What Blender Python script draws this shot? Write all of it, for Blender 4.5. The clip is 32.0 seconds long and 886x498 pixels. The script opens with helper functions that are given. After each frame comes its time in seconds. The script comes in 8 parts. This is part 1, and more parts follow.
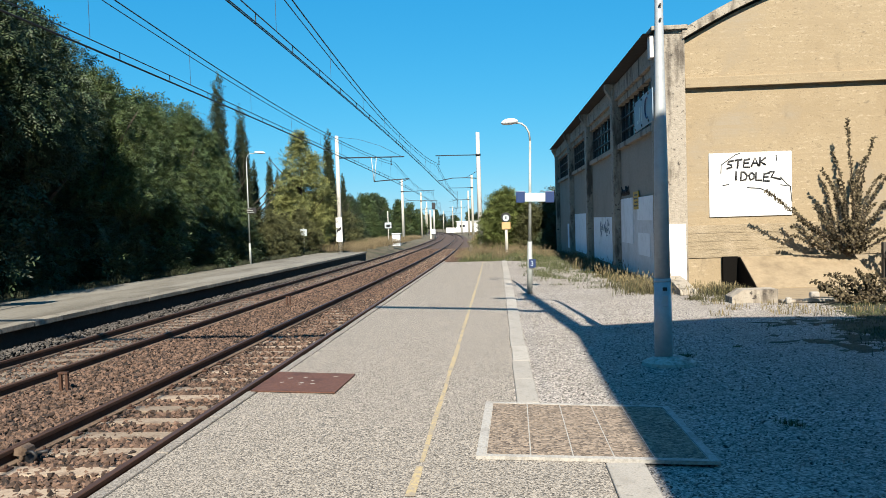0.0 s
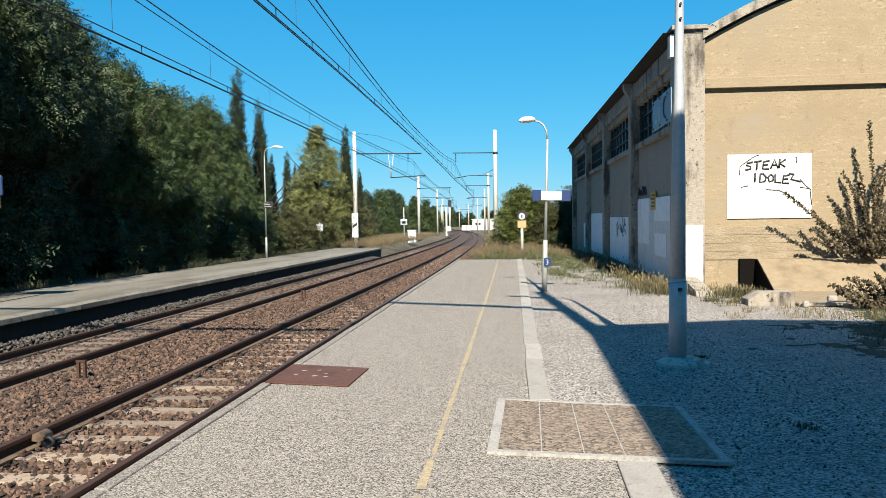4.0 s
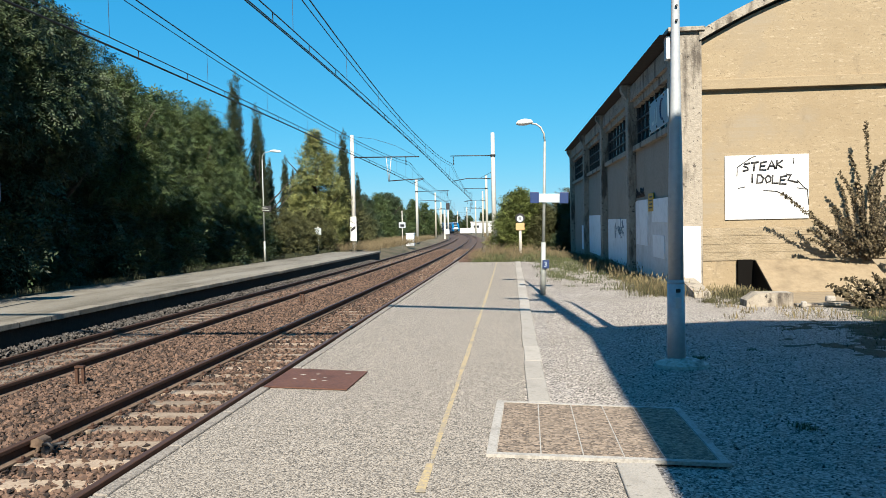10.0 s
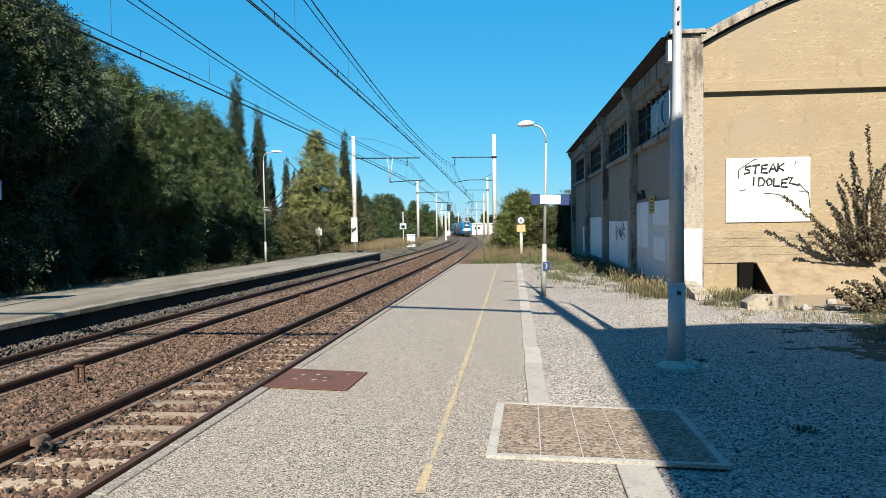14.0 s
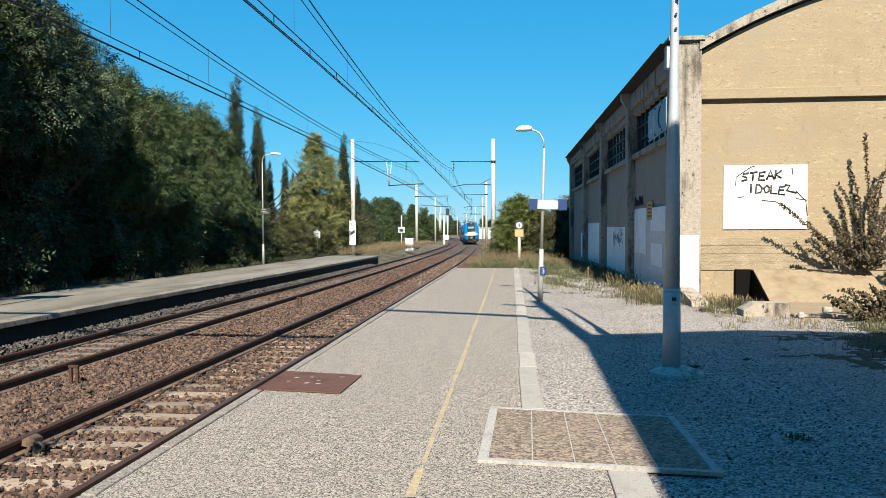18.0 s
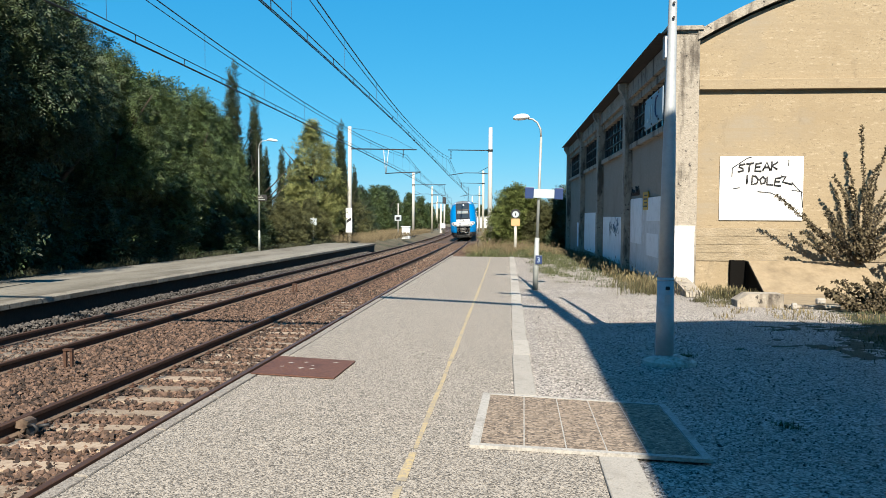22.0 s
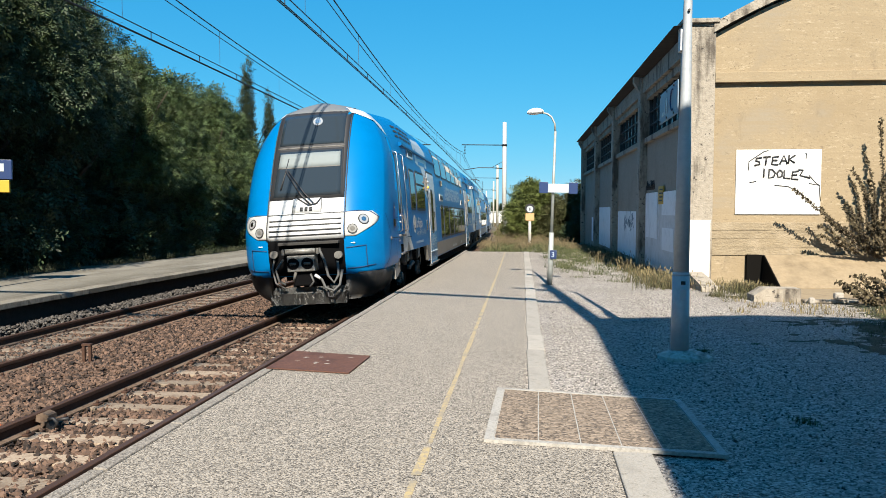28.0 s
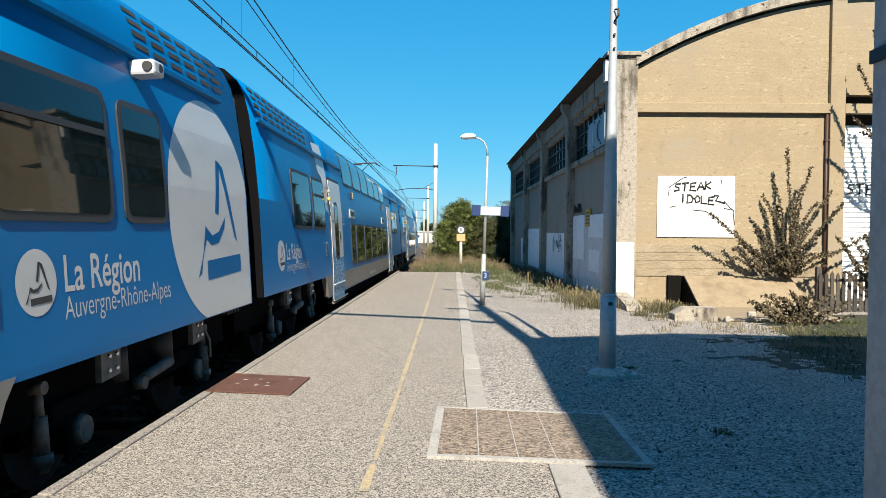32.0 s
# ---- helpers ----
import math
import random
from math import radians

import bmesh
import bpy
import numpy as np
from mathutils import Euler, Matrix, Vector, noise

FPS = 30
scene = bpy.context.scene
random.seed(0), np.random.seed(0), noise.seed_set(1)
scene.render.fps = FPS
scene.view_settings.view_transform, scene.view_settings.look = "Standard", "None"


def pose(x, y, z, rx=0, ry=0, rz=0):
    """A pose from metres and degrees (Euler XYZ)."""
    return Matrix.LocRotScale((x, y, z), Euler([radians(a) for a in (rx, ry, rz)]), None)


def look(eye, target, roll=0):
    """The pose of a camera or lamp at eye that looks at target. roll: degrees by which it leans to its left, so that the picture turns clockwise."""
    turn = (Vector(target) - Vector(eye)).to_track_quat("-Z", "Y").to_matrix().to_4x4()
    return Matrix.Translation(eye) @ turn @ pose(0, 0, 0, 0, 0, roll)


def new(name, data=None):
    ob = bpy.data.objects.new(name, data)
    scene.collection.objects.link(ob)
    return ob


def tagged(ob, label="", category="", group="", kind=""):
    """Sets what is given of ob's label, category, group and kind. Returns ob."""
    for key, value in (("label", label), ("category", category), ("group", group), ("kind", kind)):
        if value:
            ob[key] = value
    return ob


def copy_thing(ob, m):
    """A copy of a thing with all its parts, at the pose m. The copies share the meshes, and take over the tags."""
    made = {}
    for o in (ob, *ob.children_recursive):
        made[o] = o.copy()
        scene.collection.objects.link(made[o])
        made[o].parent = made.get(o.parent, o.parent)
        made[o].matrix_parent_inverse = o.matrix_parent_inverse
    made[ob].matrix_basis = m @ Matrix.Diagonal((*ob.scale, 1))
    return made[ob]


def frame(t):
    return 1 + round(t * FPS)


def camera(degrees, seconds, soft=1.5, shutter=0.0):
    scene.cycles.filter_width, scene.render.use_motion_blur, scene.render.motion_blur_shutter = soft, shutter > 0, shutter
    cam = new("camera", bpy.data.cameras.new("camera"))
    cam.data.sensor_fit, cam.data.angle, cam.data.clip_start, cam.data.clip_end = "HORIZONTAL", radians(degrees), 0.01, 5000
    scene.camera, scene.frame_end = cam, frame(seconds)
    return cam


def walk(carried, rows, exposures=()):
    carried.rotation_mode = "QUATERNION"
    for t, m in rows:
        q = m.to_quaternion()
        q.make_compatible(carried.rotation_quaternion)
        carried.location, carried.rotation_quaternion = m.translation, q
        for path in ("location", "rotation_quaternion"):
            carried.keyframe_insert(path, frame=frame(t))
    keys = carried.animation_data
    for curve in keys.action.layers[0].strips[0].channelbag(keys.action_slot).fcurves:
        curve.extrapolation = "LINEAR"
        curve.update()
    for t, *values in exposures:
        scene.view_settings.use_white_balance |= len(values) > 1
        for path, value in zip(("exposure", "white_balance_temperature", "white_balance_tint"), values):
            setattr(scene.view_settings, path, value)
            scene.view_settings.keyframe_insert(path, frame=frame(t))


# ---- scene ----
cam = camera(62.9, 32.0, soft=0.5)
PATH = [
    (0, (-0.09, 0.807, 1.675), (-0.28, 2.796, 1.597), -1.8),
    (0.5, (-0.081, 0.8, 1.666), (-0.272, 2.789, 1.597), -1.3),
    (1, (-0.091, 0.792, 1.666), (-0.293, 2.78, 1.591), -0.5),
    (1.5, (-0.091, 0.794, 1.668), (-0.309, 2.78, 1.593), -1.1),
    (2, (-0.087, 0.788, 1.665), (-0.308, 2.774, 1.59), -0.8),
    (2.5, (-0.09, 0.796, 1.659), (-0.324, 2.78, 1.575), -0.8),
    (3, (-0.089, 0.792, 1.658), (-0.324, 2.776, 1.568), -0.7),
    (3.5, (-0.086, 0.787, 1.662), (-0.319, 2.772, 1.578), -0.8),
    (5.5, (-0.086, 0.788, 1.658), (-0.316, 2.773, 1.573), -0.8),
    (6, (-0.084, 0.789, 1.658), (-0.311, 2.774, 1.576), -1.0),
    (6.5, (-0.079, 0.793, 1.657), (-0.302, 2.778, 1.566), -1.2),
    (7, (-0.082, 0.788, 1.66), (-0.309, 2.774, 1.582), -1.2),
    (7.5, (-0.082, 0.782, 1.665), (-0.306, 2.768, 1.592), -0.8),
    (8, (-0.08, 0.779, 1.662), (-0.307, 2.764, 1.586), -0.8),
    (8.5, (-0.08, 0.79, 1.663), (-0.303, 2.776, 1.587), -1.1),
    (9, (-0.083, 0.781, 1.666), (-0.299, 2.769, 1.601), -1.2),
    (9.5, (-0.079, 0.784, 1.664), (-0.3, 2.771, 1.594), -1.3),
    (10, (-0.08, 0.783, 1.661), (-0.308, 2.769, 1.585), -1.2),
    (10.5, (-0.08, 0.786, 1.665), (-0.308, 2.772, 1.601), -0.8),
    (11, (-0.084, 0.78, 1.66), (-0.318, 2.766, 1.596), -0.5),
    (11.5, (-0.085, 0.783, 1.659), (-0.312, 2.769, 1.596), -0.8),
    (12, (-0.082, 0.781, 1.664), (-0.302, 2.768, 1.601), -0.9),
    (12.5, (-0.08, 0.781, 1.66), (-0.313, 2.767, 1.6), -1.2),
    (13, (-0.081, 0.782, 1.657), (-0.311, 2.768, 1.595), -1.0),
    (13.5, (-0.084, 0.783, 1.66), (-0.321, 2.768, 1.595), -0.8),
    (14, (-0.08, 0.788, 1.655), (-0.31, 2.773, 1.583), -0.9),
    (14.5, (-0.077, 0.794, 1.66), (-0.3, 2.781, 1.596), -1.0),
    (16.5, (-0.066, 0.79, 1.656), (-0.303, 2.775, 1.598), -0.5),
    (17, (-0.069, 0.793, 1.656), (-0.305, 2.778, 1.588), -0.6),
    (17.5, (-0.06, 0.795, 1.655), (-0.29, 2.781, 1.589), -0.6),
    (18, (-0.047, 0.799, 1.651), (-0.273, 2.786, 1.59), -0.3),
    (18.5, (-0.045, 0.795, 1.633), (-0.276, 2.779, 1.539), 0.3),
    (19, (-0.031, 0.805, 1.627), (-0.268, 2.787, 1.505), 0.7),
    (19.5, (-0.04, 0.802, 1.625), (-0.251, 2.788, 1.509), 0.9),
    (20, (-0.046, 0.802, 1.627), (-0.251, 2.788, 1.513), 0.7),
    (20.5, (-0.039, 0.804, 1.623), (-0.246, 2.79, 1.51), 0.7),
    (21, (-0.034, 0.793, 1.629), (-0.238, 2.78, 1.532), 0.9),
    (21.5, (-0.027, 0.792, 1.628), (-0.238, 2.779, 1.534), 0.5),
    (22, (-0.03, 0.793, 1.631), (-0.246, 2.779, 1.539), 0.3),
    (22.5, (-0.039, 0.798, 1.63), (-0.278, 2.782, 1.545), 0.2),
    (23, (-0.044, 0.798, 1.635), (-0.279, 2.781, 1.54), 0.2),
    (23.5, (-0.045, 0.798, 1.627), (-0.292, 2.781, 1.528), 0.5),
    (24, (-0.051, 0.79, 1.631), (-0.317, 2.77, 1.54), 0.8),
    (24.5, (-0.052, 0.801, 1.625), (-0.319, 2.781, 1.524), 0.8),
    (25, (-0.053, 0.808, 1.622), (-0.313, 2.788, 1.51), 0.7),
    (25.5, (-0.049, 0.806, 1.626), (-0.301, 2.788, 1.526), 0.6),
    (27.5, (-0.045, 0.781, 1.63), (-0.3, 2.762, 1.53), 0.6),
    (28, (-0.027, 0.786, 1.633), (-0.282, 2.767, 1.527), 0.1),
    (28.5, (-0.02, 0.771, 1.636), (-0.214, 2.757, 1.512), -1.1),
    (29, (-0.045, 0.769, 1.64), (-0.322, 2.747, 1.53), -0.1),
    (29.3, (-0.040, 0.78, 1.642), (-0.354, 2.757, 1.524), -0.4),
    (29.5, (-0.029, 0.787, 1.644), (-0.302, 2.764, 1.522), -0.5),
    (30, (-0.003, 0.819, 1.643), (-0.27, 2.798, 1.529), -1.4),
    (30.5, (0.045, 0.851, 1.647), (-0.143, 2.838, 1.514), -0.9),
    (31, (-0.03, 0.733, 1.668), (-0.232, 2.717, 1.512), -0.3),
    (31.5, (-0.109, 0.54, 1.67), (-0.21, 2.537, 1.616), 0.7),
    (32, (-0.107, 0.524, 1.681), (-0.17, 2.522, 1.63), 0.4),
]
walk(cam, [(t, look(eye, target, roll)) for t, eye, target, roll in PATH],
     [(0, 1.31), (28.2, 1.31), (28.6, 1.2), (29.0, 1.1), (29.5, 1.25), (30.0, 1.31), (32, 1.31)])

# ---- light: clear day, sun behind the camera, a little to the right ----
SUN = Vector((0.12, -1.0, 0.89)).normalized()
world = bpy.data.worlds.new("world")
scene.world = world
world.use_nodes = True
wn = world.node_tree.nodes
sky = wn.new("ShaderNodeTexSky")
sky.sky_type = "NISHITA"
sky.sun_disc = False
sky.sun_elevation = math.asin(SUN.z)
sky.sun_rotation = math.atan2(SUN.x, SUN.y)
sky.altitude = 300
sky.air_density, sky.dust_density, sky.ozone_density = 1.0, 0.0, 2.0
wn["Background"].inputs["Strength"].default_value = 0.121
# each colour of the sky with its own contrast: red fades fast towards the zenith, blue hardly at all
split, join = wn.new("ShaderNodeSeparateColor"), wn.new("ShaderNodeCombineColor")
world.node_tree.links.new(sky.outputs["Color"], split.inputs["Color"])
for name, power, gain in (("Red", 1.3, 0.058), ("Green", 0.52, 0.72), ("Blue", 0.32, 1.58)):
    p, g = wn.new("ShaderNodeMath"), wn.new("ShaderNodeMath")
    p.operation, g.operation = "POWER", "MULTIPLY"
    p.inputs[1].default_value, g.inputs[1].default_value = power, gain
    world.node_tree.links.new(split.outputs[name], p.inputs[0])
    world.node_tree.links.new(p.outputs[0], g.inputs[0])
    world.node_tree.links.new(g.outputs[0], join.inputs[name])
world.node_tree.links.new(join.outputs["Color"], wn["Background"].inputs["Color"])
sun = new("sun", bpy.data.lights.new("sun", "SUN"))
sun.data.energy, sun.data.angle, sun.data.color = 5.0, radians(0.5), (0.95, 0.87, 0.735)
sun.matrix_world = look((0, 0, 30), Vector((0, 0, 30)) - SUN)


# ---- materials ----
def material(name, color, rough=0.8, metal=0.0, grain=(), stains=(), bump=(), spec=None, random_tint=0.0, coat=0.0):
    """grain, stains: (scale, colour, low, high) of noise mixed over the colour; bump: (scale, strength, distance)."""
    m = bpy.data.materials.new(name)
    m.use_nodes = True
    nt = m.node_tree
    b = nt.nodes["Principled BSDF"]
    b.inputs["Roughness"].default_value = rough
    b.inputs["Metallic"].default_value = metal
    if spec is not None:
        b.inputs["Specular IOR Level"].default_value = spec
    b.inputs["Coat Weight"].default_value = coat
    b.inputs["Coat Roughness"].default_value = 0.05
    co = nt.nodes.new("ShaderNodeTexCoord")
    rgb = nt.nodes.new("ShaderNodeRGB")
    rgb.outputs[0].default_value = (*color, 1)
    out = rgb.outputs[0]
    for layer in (*grain, *stains):
        sc, col, lo, hi = layer[:4]
        stretch = layer[4] if len(layer) > 4 else (1, 1, 1)
        mp = nt.nodes.new("ShaderNodeMapping")
        mp.inputs["Scale"].default_value = stretch
        nt.links.new(co.outputs["Object"], mp.inputs["Vector"])
        n = nt.nodes.new("ShaderNodeTexNoise")
        n.inputs["Scale"].default_value, n.inputs["Detail"].default_value, n.inputs["Roughness"].default_value = sc, 5, 0.65
        nt.links.new(mp.outputs["Vector"], n.inputs["Vector"])
        r = nt.nodes.new("ShaderNodeMapRange")
        r.inputs["From Min"].default_value, r.inputs["From Max"].default_value = lo, hi
        nt.links.new(n.outputs["Fac"], r.inputs["Value"])
        mx = nt.nodes.new("ShaderNodeMix")
        mx.data_type = "RGBA"
        nt.links.new(r.outputs["Result"], mx.inputs["Factor"])
        nt.links.new(out, mx.inputs["A"])
        mx.inputs["B"].default_value = (*col, 1)
        out = mx.outputs["Result"]
    if random_tint:
        info = nt.nodes.new("ShaderNodeObjectInfo")
        geo = nt.nodes.new("ShaderNodeNewGeometry")
        ad = nt.nodes.new("ShaderNodeMath")
        ad.operation = "ADD"
        nt.links.new(info.outputs["Random"], ad.inputs[0])
        nt.links.new(geo.outputs["Random Per Island"], ad.inputs[1])
        fr = nt.nodes.new("ShaderNodeMath")
        fr.operation = "FRACT"
        nt.links.new(ad.outputs[0], fr.inputs[0])
        r = nt.nodes.new("ShaderNodeMapRange")
        r.inputs["To Min"].default_value, r.inputs["To Max"].default_value = 1 - random_tint, 1 + random_tint
        nt.links.new(fr.outputs[0], r.inputs["Value"])
        hs = nt.nodes.new("ShaderNodeHueSaturation")
        nt.links.new(r.outputs["Result"], hs.inputs["Value"])
        nt.links.new(out, hs.inputs["Color"])
        out = hs.outputs["Color"]
    nt.links.new(out, b.inputs["Base Color"])
    if bump:
        n = nt.nodes.new("ShaderNodeTexNoise")
        n.inputs["Scale"].default_value, n.inputs["Detail"].default_value = bump[0], 4
        nt.links.new(co.outputs["Object"], n.inputs["Vector"])
        bp = nt.nodes.new("ShaderNodeBump")
        bp.inputs["Strength"].default_value, bp.inputs["Distance"].default_value = bump[1], bump[2]
        nt.links.new(n.outputs["Fac"], bp.inputs["Height"])
        nt.links.new(bp.outputs["Normal"], b.inputs["Normal"])
    return m


def pebbles(name, dark, light, scale, spread=0.25, bump=0.6, wash=None, span=1.0):
    """Close-packed little stones: cell colours between dark and light, with relief; span: the share of them that is not fully light."""
    m = material(name, light, 0.95)
    nt = m.node_tree
    b = nt.nodes["Principled BSDF"]
    co = nt.nodes["Texture Coordinate"]
    v = nt.nodes.new("ShaderNodeTexVoronoi")
    v.inputs["Scale"].default_value = scale
    nt.links.new(co.outputs["Object"], v.inputs["Vector"])
    sep = nt.nodes.new("ShaderNodeSeparateColor")
    nt.links.new(v.outputs["Color"], sep.inputs["Color"])
    ramp = nt.nodes.new("ShaderNodeMix")
    ramp.data_type = "RGBA"
    ramp.inputs["A"].default_value, ramp.inputs["B"].default_value = (*dark, 1), (*light, 1)
    even = nt.nodes.new("ShaderNodeMapRange")
    even.inputs["From Max"].default_value = span
    nt.links.new(sep.outputs[0], even.inputs["Value"])
    nt.links.new(even.outputs["Result"], ramp.inputs["Factor"])
    out = ramp.outputs["Result"]
    big = nt.nodes.new("ShaderNodeTexNoise")
    big.inputs["Scale"].default_value, big.inputs["Detail"].default_value = 0.7, 6
    nt.links.new(co.outputs["Object"], big.inputs["Vector"])
    r = nt.nodes.new("ShaderNodeMapRange")
    r.inputs["From Min"].default_value, r.inputs["From Max"].default_value = 0.4, 0.7
    r.inputs["To Max"].default_value = spread
    nt.links.new(big.outputs["Fac"], r.inputs["Value"])
    mx = nt.nodes.new("ShaderNodeMix")
    mx.data_type = "RGBA"
    nt.links.new(r.outputs["Result"], mx.inputs["Factor"])
    nt.links.new(out, mx.inputs["A"])
    mx.inputs["B"].default_value = (*(wash or dark), 1)
    nt.links.new(mx.outputs["Result"], b.inputs["Base Color"])
    bp = nt.nodes.new("ShaderNodeBump")
    bp.inputs["Strength"].default_value, bp.inputs["Distance"].default_value = bump, 0.4 / scale
    bp.invert = True
    nt.links.new(v.outputs["Distance"], bp.inputs["Height"])
    nt.links.new(bp.outputs["Normal"], b.inputs["Normal"])
    return m


M = {}
M["asphalt"] = pebbles("gravelled asphalt", (0.018, 0.0165, 0.0145), (0.37, 0.326, 0.273), 104, 0.22, 0.9, (0.184, 0.163, 0.137), 0.9)
M["gravel"] = pebbles("grey gravel", (0.022, 0.020, 0.018), (0.45, 0.405, 0.362), 62, 0.42, 0.9, (0.150, 0.132, 0.108))
M["ballast"] = pebbles("rusty ballast bed", (0.017, 0.010, 0.007), (0.112, 0.070, 0.048), 20, 0.4, 1.0, (0.056, 0.034, 0.023))
M["soil"] = material("dry soil", (0.095, 0.076, 0.048), 1.0, grain=((3, (0.129, 0.104, 0.067), 0.4, 0.65),), stains=((0.3, (0.056, 0.056, 0.025), 0.45, 0.65),), bump=(14, 0.8, 0.05))
M["hatch"] = pebbles("pebble tile", (0.060, 0.045, 0.034), (0.295, 0.228, 0.168), 44, 0.4, 0.7, (0.165, 0.125, 0.090))
M["frame_concrete"] = material("grey frame concrete", (0.335, 0.318, 0.29), 0.85, grain=((40, (0.22, 0.205, 0.185), 0.45, 0.7),), stains=((5, (0.20, 0.185, 0.165), 0.50, 0.68),), bump=(60, 0.3, 0.006))
M["concrete"] = material("pale concrete", (0.32, 0.297, 0.262), 0.9, grain=((60, (0.235, 0.213, 0.185), 0.45, 0.7),), stains=((2.2, (0.20, 0.183, 0.158), 0.5, 0.75), (14, (0.14, 0.125, 0.105), 0.58, 0.68)), bump=(80, 0.35, 0.01), random_tint=0.12)
M["edge"] = pebbles("platform edge stone", (0.079, 0.070, 0.062), (0.281, 0.253, 0.219), 90, 0.5, 0.5, (0.186, 0.163, 0.137))
M["old_platform"] = material("old platform concrete", (0.169, 0.156, 0.128), 0.95, grain=((25, (0.118, 0.107, 0.086), 0.45, 0.7),), stains=((0.8, (0.090, 0.080, 0.061), 0.44, 0.66, (1, 0.35, 1)), (0.5, (0.187, 0.174, 0.146), 0.5, 0.62, (1.5, 0.3, 1)), (6, (0.053, 0.046, 0.034), 0.6, 0.72)), bump=(40, 0.5, 0.02))
M["coping"] = material("mossy coping stone", (0.187, 0.168, 0.136), 0.95, grain=((18, (0.117, 0.105, 0.086), 0.42, 0.68),), stains=((2.5, (0.078, 0.070, 0.051), 0.5, 0.68), (7, (0.055, 0.055, 0.031), 0.6, 0.72)), bump=(40, 0.5, 0.02), random_tint=0.2)
# upright platform faces, far darker than the tops
M["platform_wall"] = material("dark platform wall", (0.014, 0.011, 0.008), 0.95, grain=((8, (0.025, 0.019, 0.014), 0.45, 0.7),), bump=(25, 0.5, 0.02))
M["yellow"] = material("worn yellow paint", (0.38, 0.295, 0.15), 0.9, grain=((45, (0.25, 0.21, 0.16), 0.42, 0.60),), stains=((3.5, (0.23, 0.20, 0.155), 0.48, 0.64),))
M["rust_plate"] = material("rusted steel plate", (0.095, 0.042, 0.028), 0.75, 0.2, grain=((30, (0.135, 0.062, 0.039), 0.45, 0.7),), stains=((3, (0.062, 0.028, 0.020), 0.5, 0.7),), bump=(50, 0.3, 0.005))
M["rail_side"] = material("rusty rail steel", (0.048, 0.021, 0.012), 0.85, 0.1, grain=((20, (0.073, 0.034, 0.018), 0.45, 0.7),))
M["rail_foot"] = material("dusty rail foot", (0.125, 0.085, 0.058), 0.9, grain=((16, (0.07, 0.042, 0.027), 0.45, 0.68),))
M["rail_top"] = material("worn rail head", (0.084, 0.048, 0.034), 0.5, 0.4)
M["sleeper"] = material("concrete sleeper", (0.27, 0.212, 0.158), 0.95, grain=((30, (0.19, 0.142, 0.10), 0.42, 0.65),), stains=((2.5, (0.105, 0.066, 0.044), 0.52, 0.68),), bump=(50, 0.4, 0.01), random_tint=0.3)
M["sleeper_grimy"] = material("grimy sleeper", (0.165, 0.130, 0.098), 0.95, grain=((30, (0.120, 0.090, 0.064), 0.42, 0.65),), stains=((2.5, (0.07, 0.046, 0.033), 0.52, 0.68),), bump=(50, 0.4, 0.01), random_tint=0.3)
M["stone"] = material("ballast stone", (0.084, 0.050, 0.034), 0.9, random_tint=0.9, grain=((30, (0.062, 0.039, 0.028), 0.4, 0.7),))
M["stone_grey"] = material("pale ballast stone", (0.060, 0.053, 0.047), 0.9, random_tint=0.7)
M["stone_yard"] = material("loose yard stone", (0.23, 0.208, 0.186), 0.95, random_tint=0.85)
M["plaster"] = material("beige plaster", (0.280, 0.221, 0.140), 0.92, grain=((25, (0.239, 0.185, 0.114), 0.4, 0.7), (26, (0.102, 0.075, 0.048), 0.63, 0.70)), stains=((30, (0.085, 0.062, 0.042), 0.62, 0.68), (13, (0.35, 0.285, 0.195), 0.57, 0.66, (0.6, 1, 1.6)), (9, (0.165, 0.125, 0.082), 0.58, 0.68, (0.5, 1, 2.2)), (0.7, (0.215, 0.161, 0.095), 0.46, 0.72), (0.35, (0.239, 0.199, 0.143), 0.5, 0.62), (1.6, (0.149, 0.114, 0.075), 0.62, 0.75, (1, 1, 0.45)), (7, (0.132, 0.102, 0.069), 0.64, 0.72), (1.8, (0.239, 0.185, 0.116), 0.42, 0.72, (0.25, 1, 7))), bump=(22, 0.28, 0.02))
M["plinth"] = material("board-marked plinth", (0.257, 0.207, 0.136), 0.95, grain=((14, (0.187, 0.148, 0.098), 0.42, 0.68, (0.4, 1, 2.5)),), stains=((5, (0.117, 0.094, 0.066), 0.56, 0.70, (0.35, 1, 3)), (2, (0.296, 0.242, 0.168), 0.5, 0.7)), bump=(26, 0.8, 0.03))
M["plaster_grey"] = material("grey rough plaster", (0.275, 0.236, 0.192), 0.95, grain=((20, (0.215, 0.184, 0.145), 0.4, 0.7),), stains=((1.0, (0.192, 0.162, 0.126), 0.5, 0.75),), bump=(30, 0.5, 0.02))
M["shed_concrete"] = material("weathered shed concrete", (0.30, 0.265, 0.216), 0.95, grain=((10, (0.225, 0.195, 0.155), 0.42, 0.68),), stains=((1.4, (0.084, 0.070, 0.056), 0.52, 0.64, (1.5, 1.5, 0.35)), (9, (0.042, 0.035, 0.030), 0.60, 0.66)), bump=(24, 0.7, 0.03))
M["white_paint"] = material("white paint", (0.502, 0.502, 0.494), 0.7, grain=((6, (0.443, 0.436, 0.420), 0.5, 0.75),), stains=((20, (0.221, 0.192, 0.148), 0.70, 0.74),), bump=(30, 0.15, 0.01))
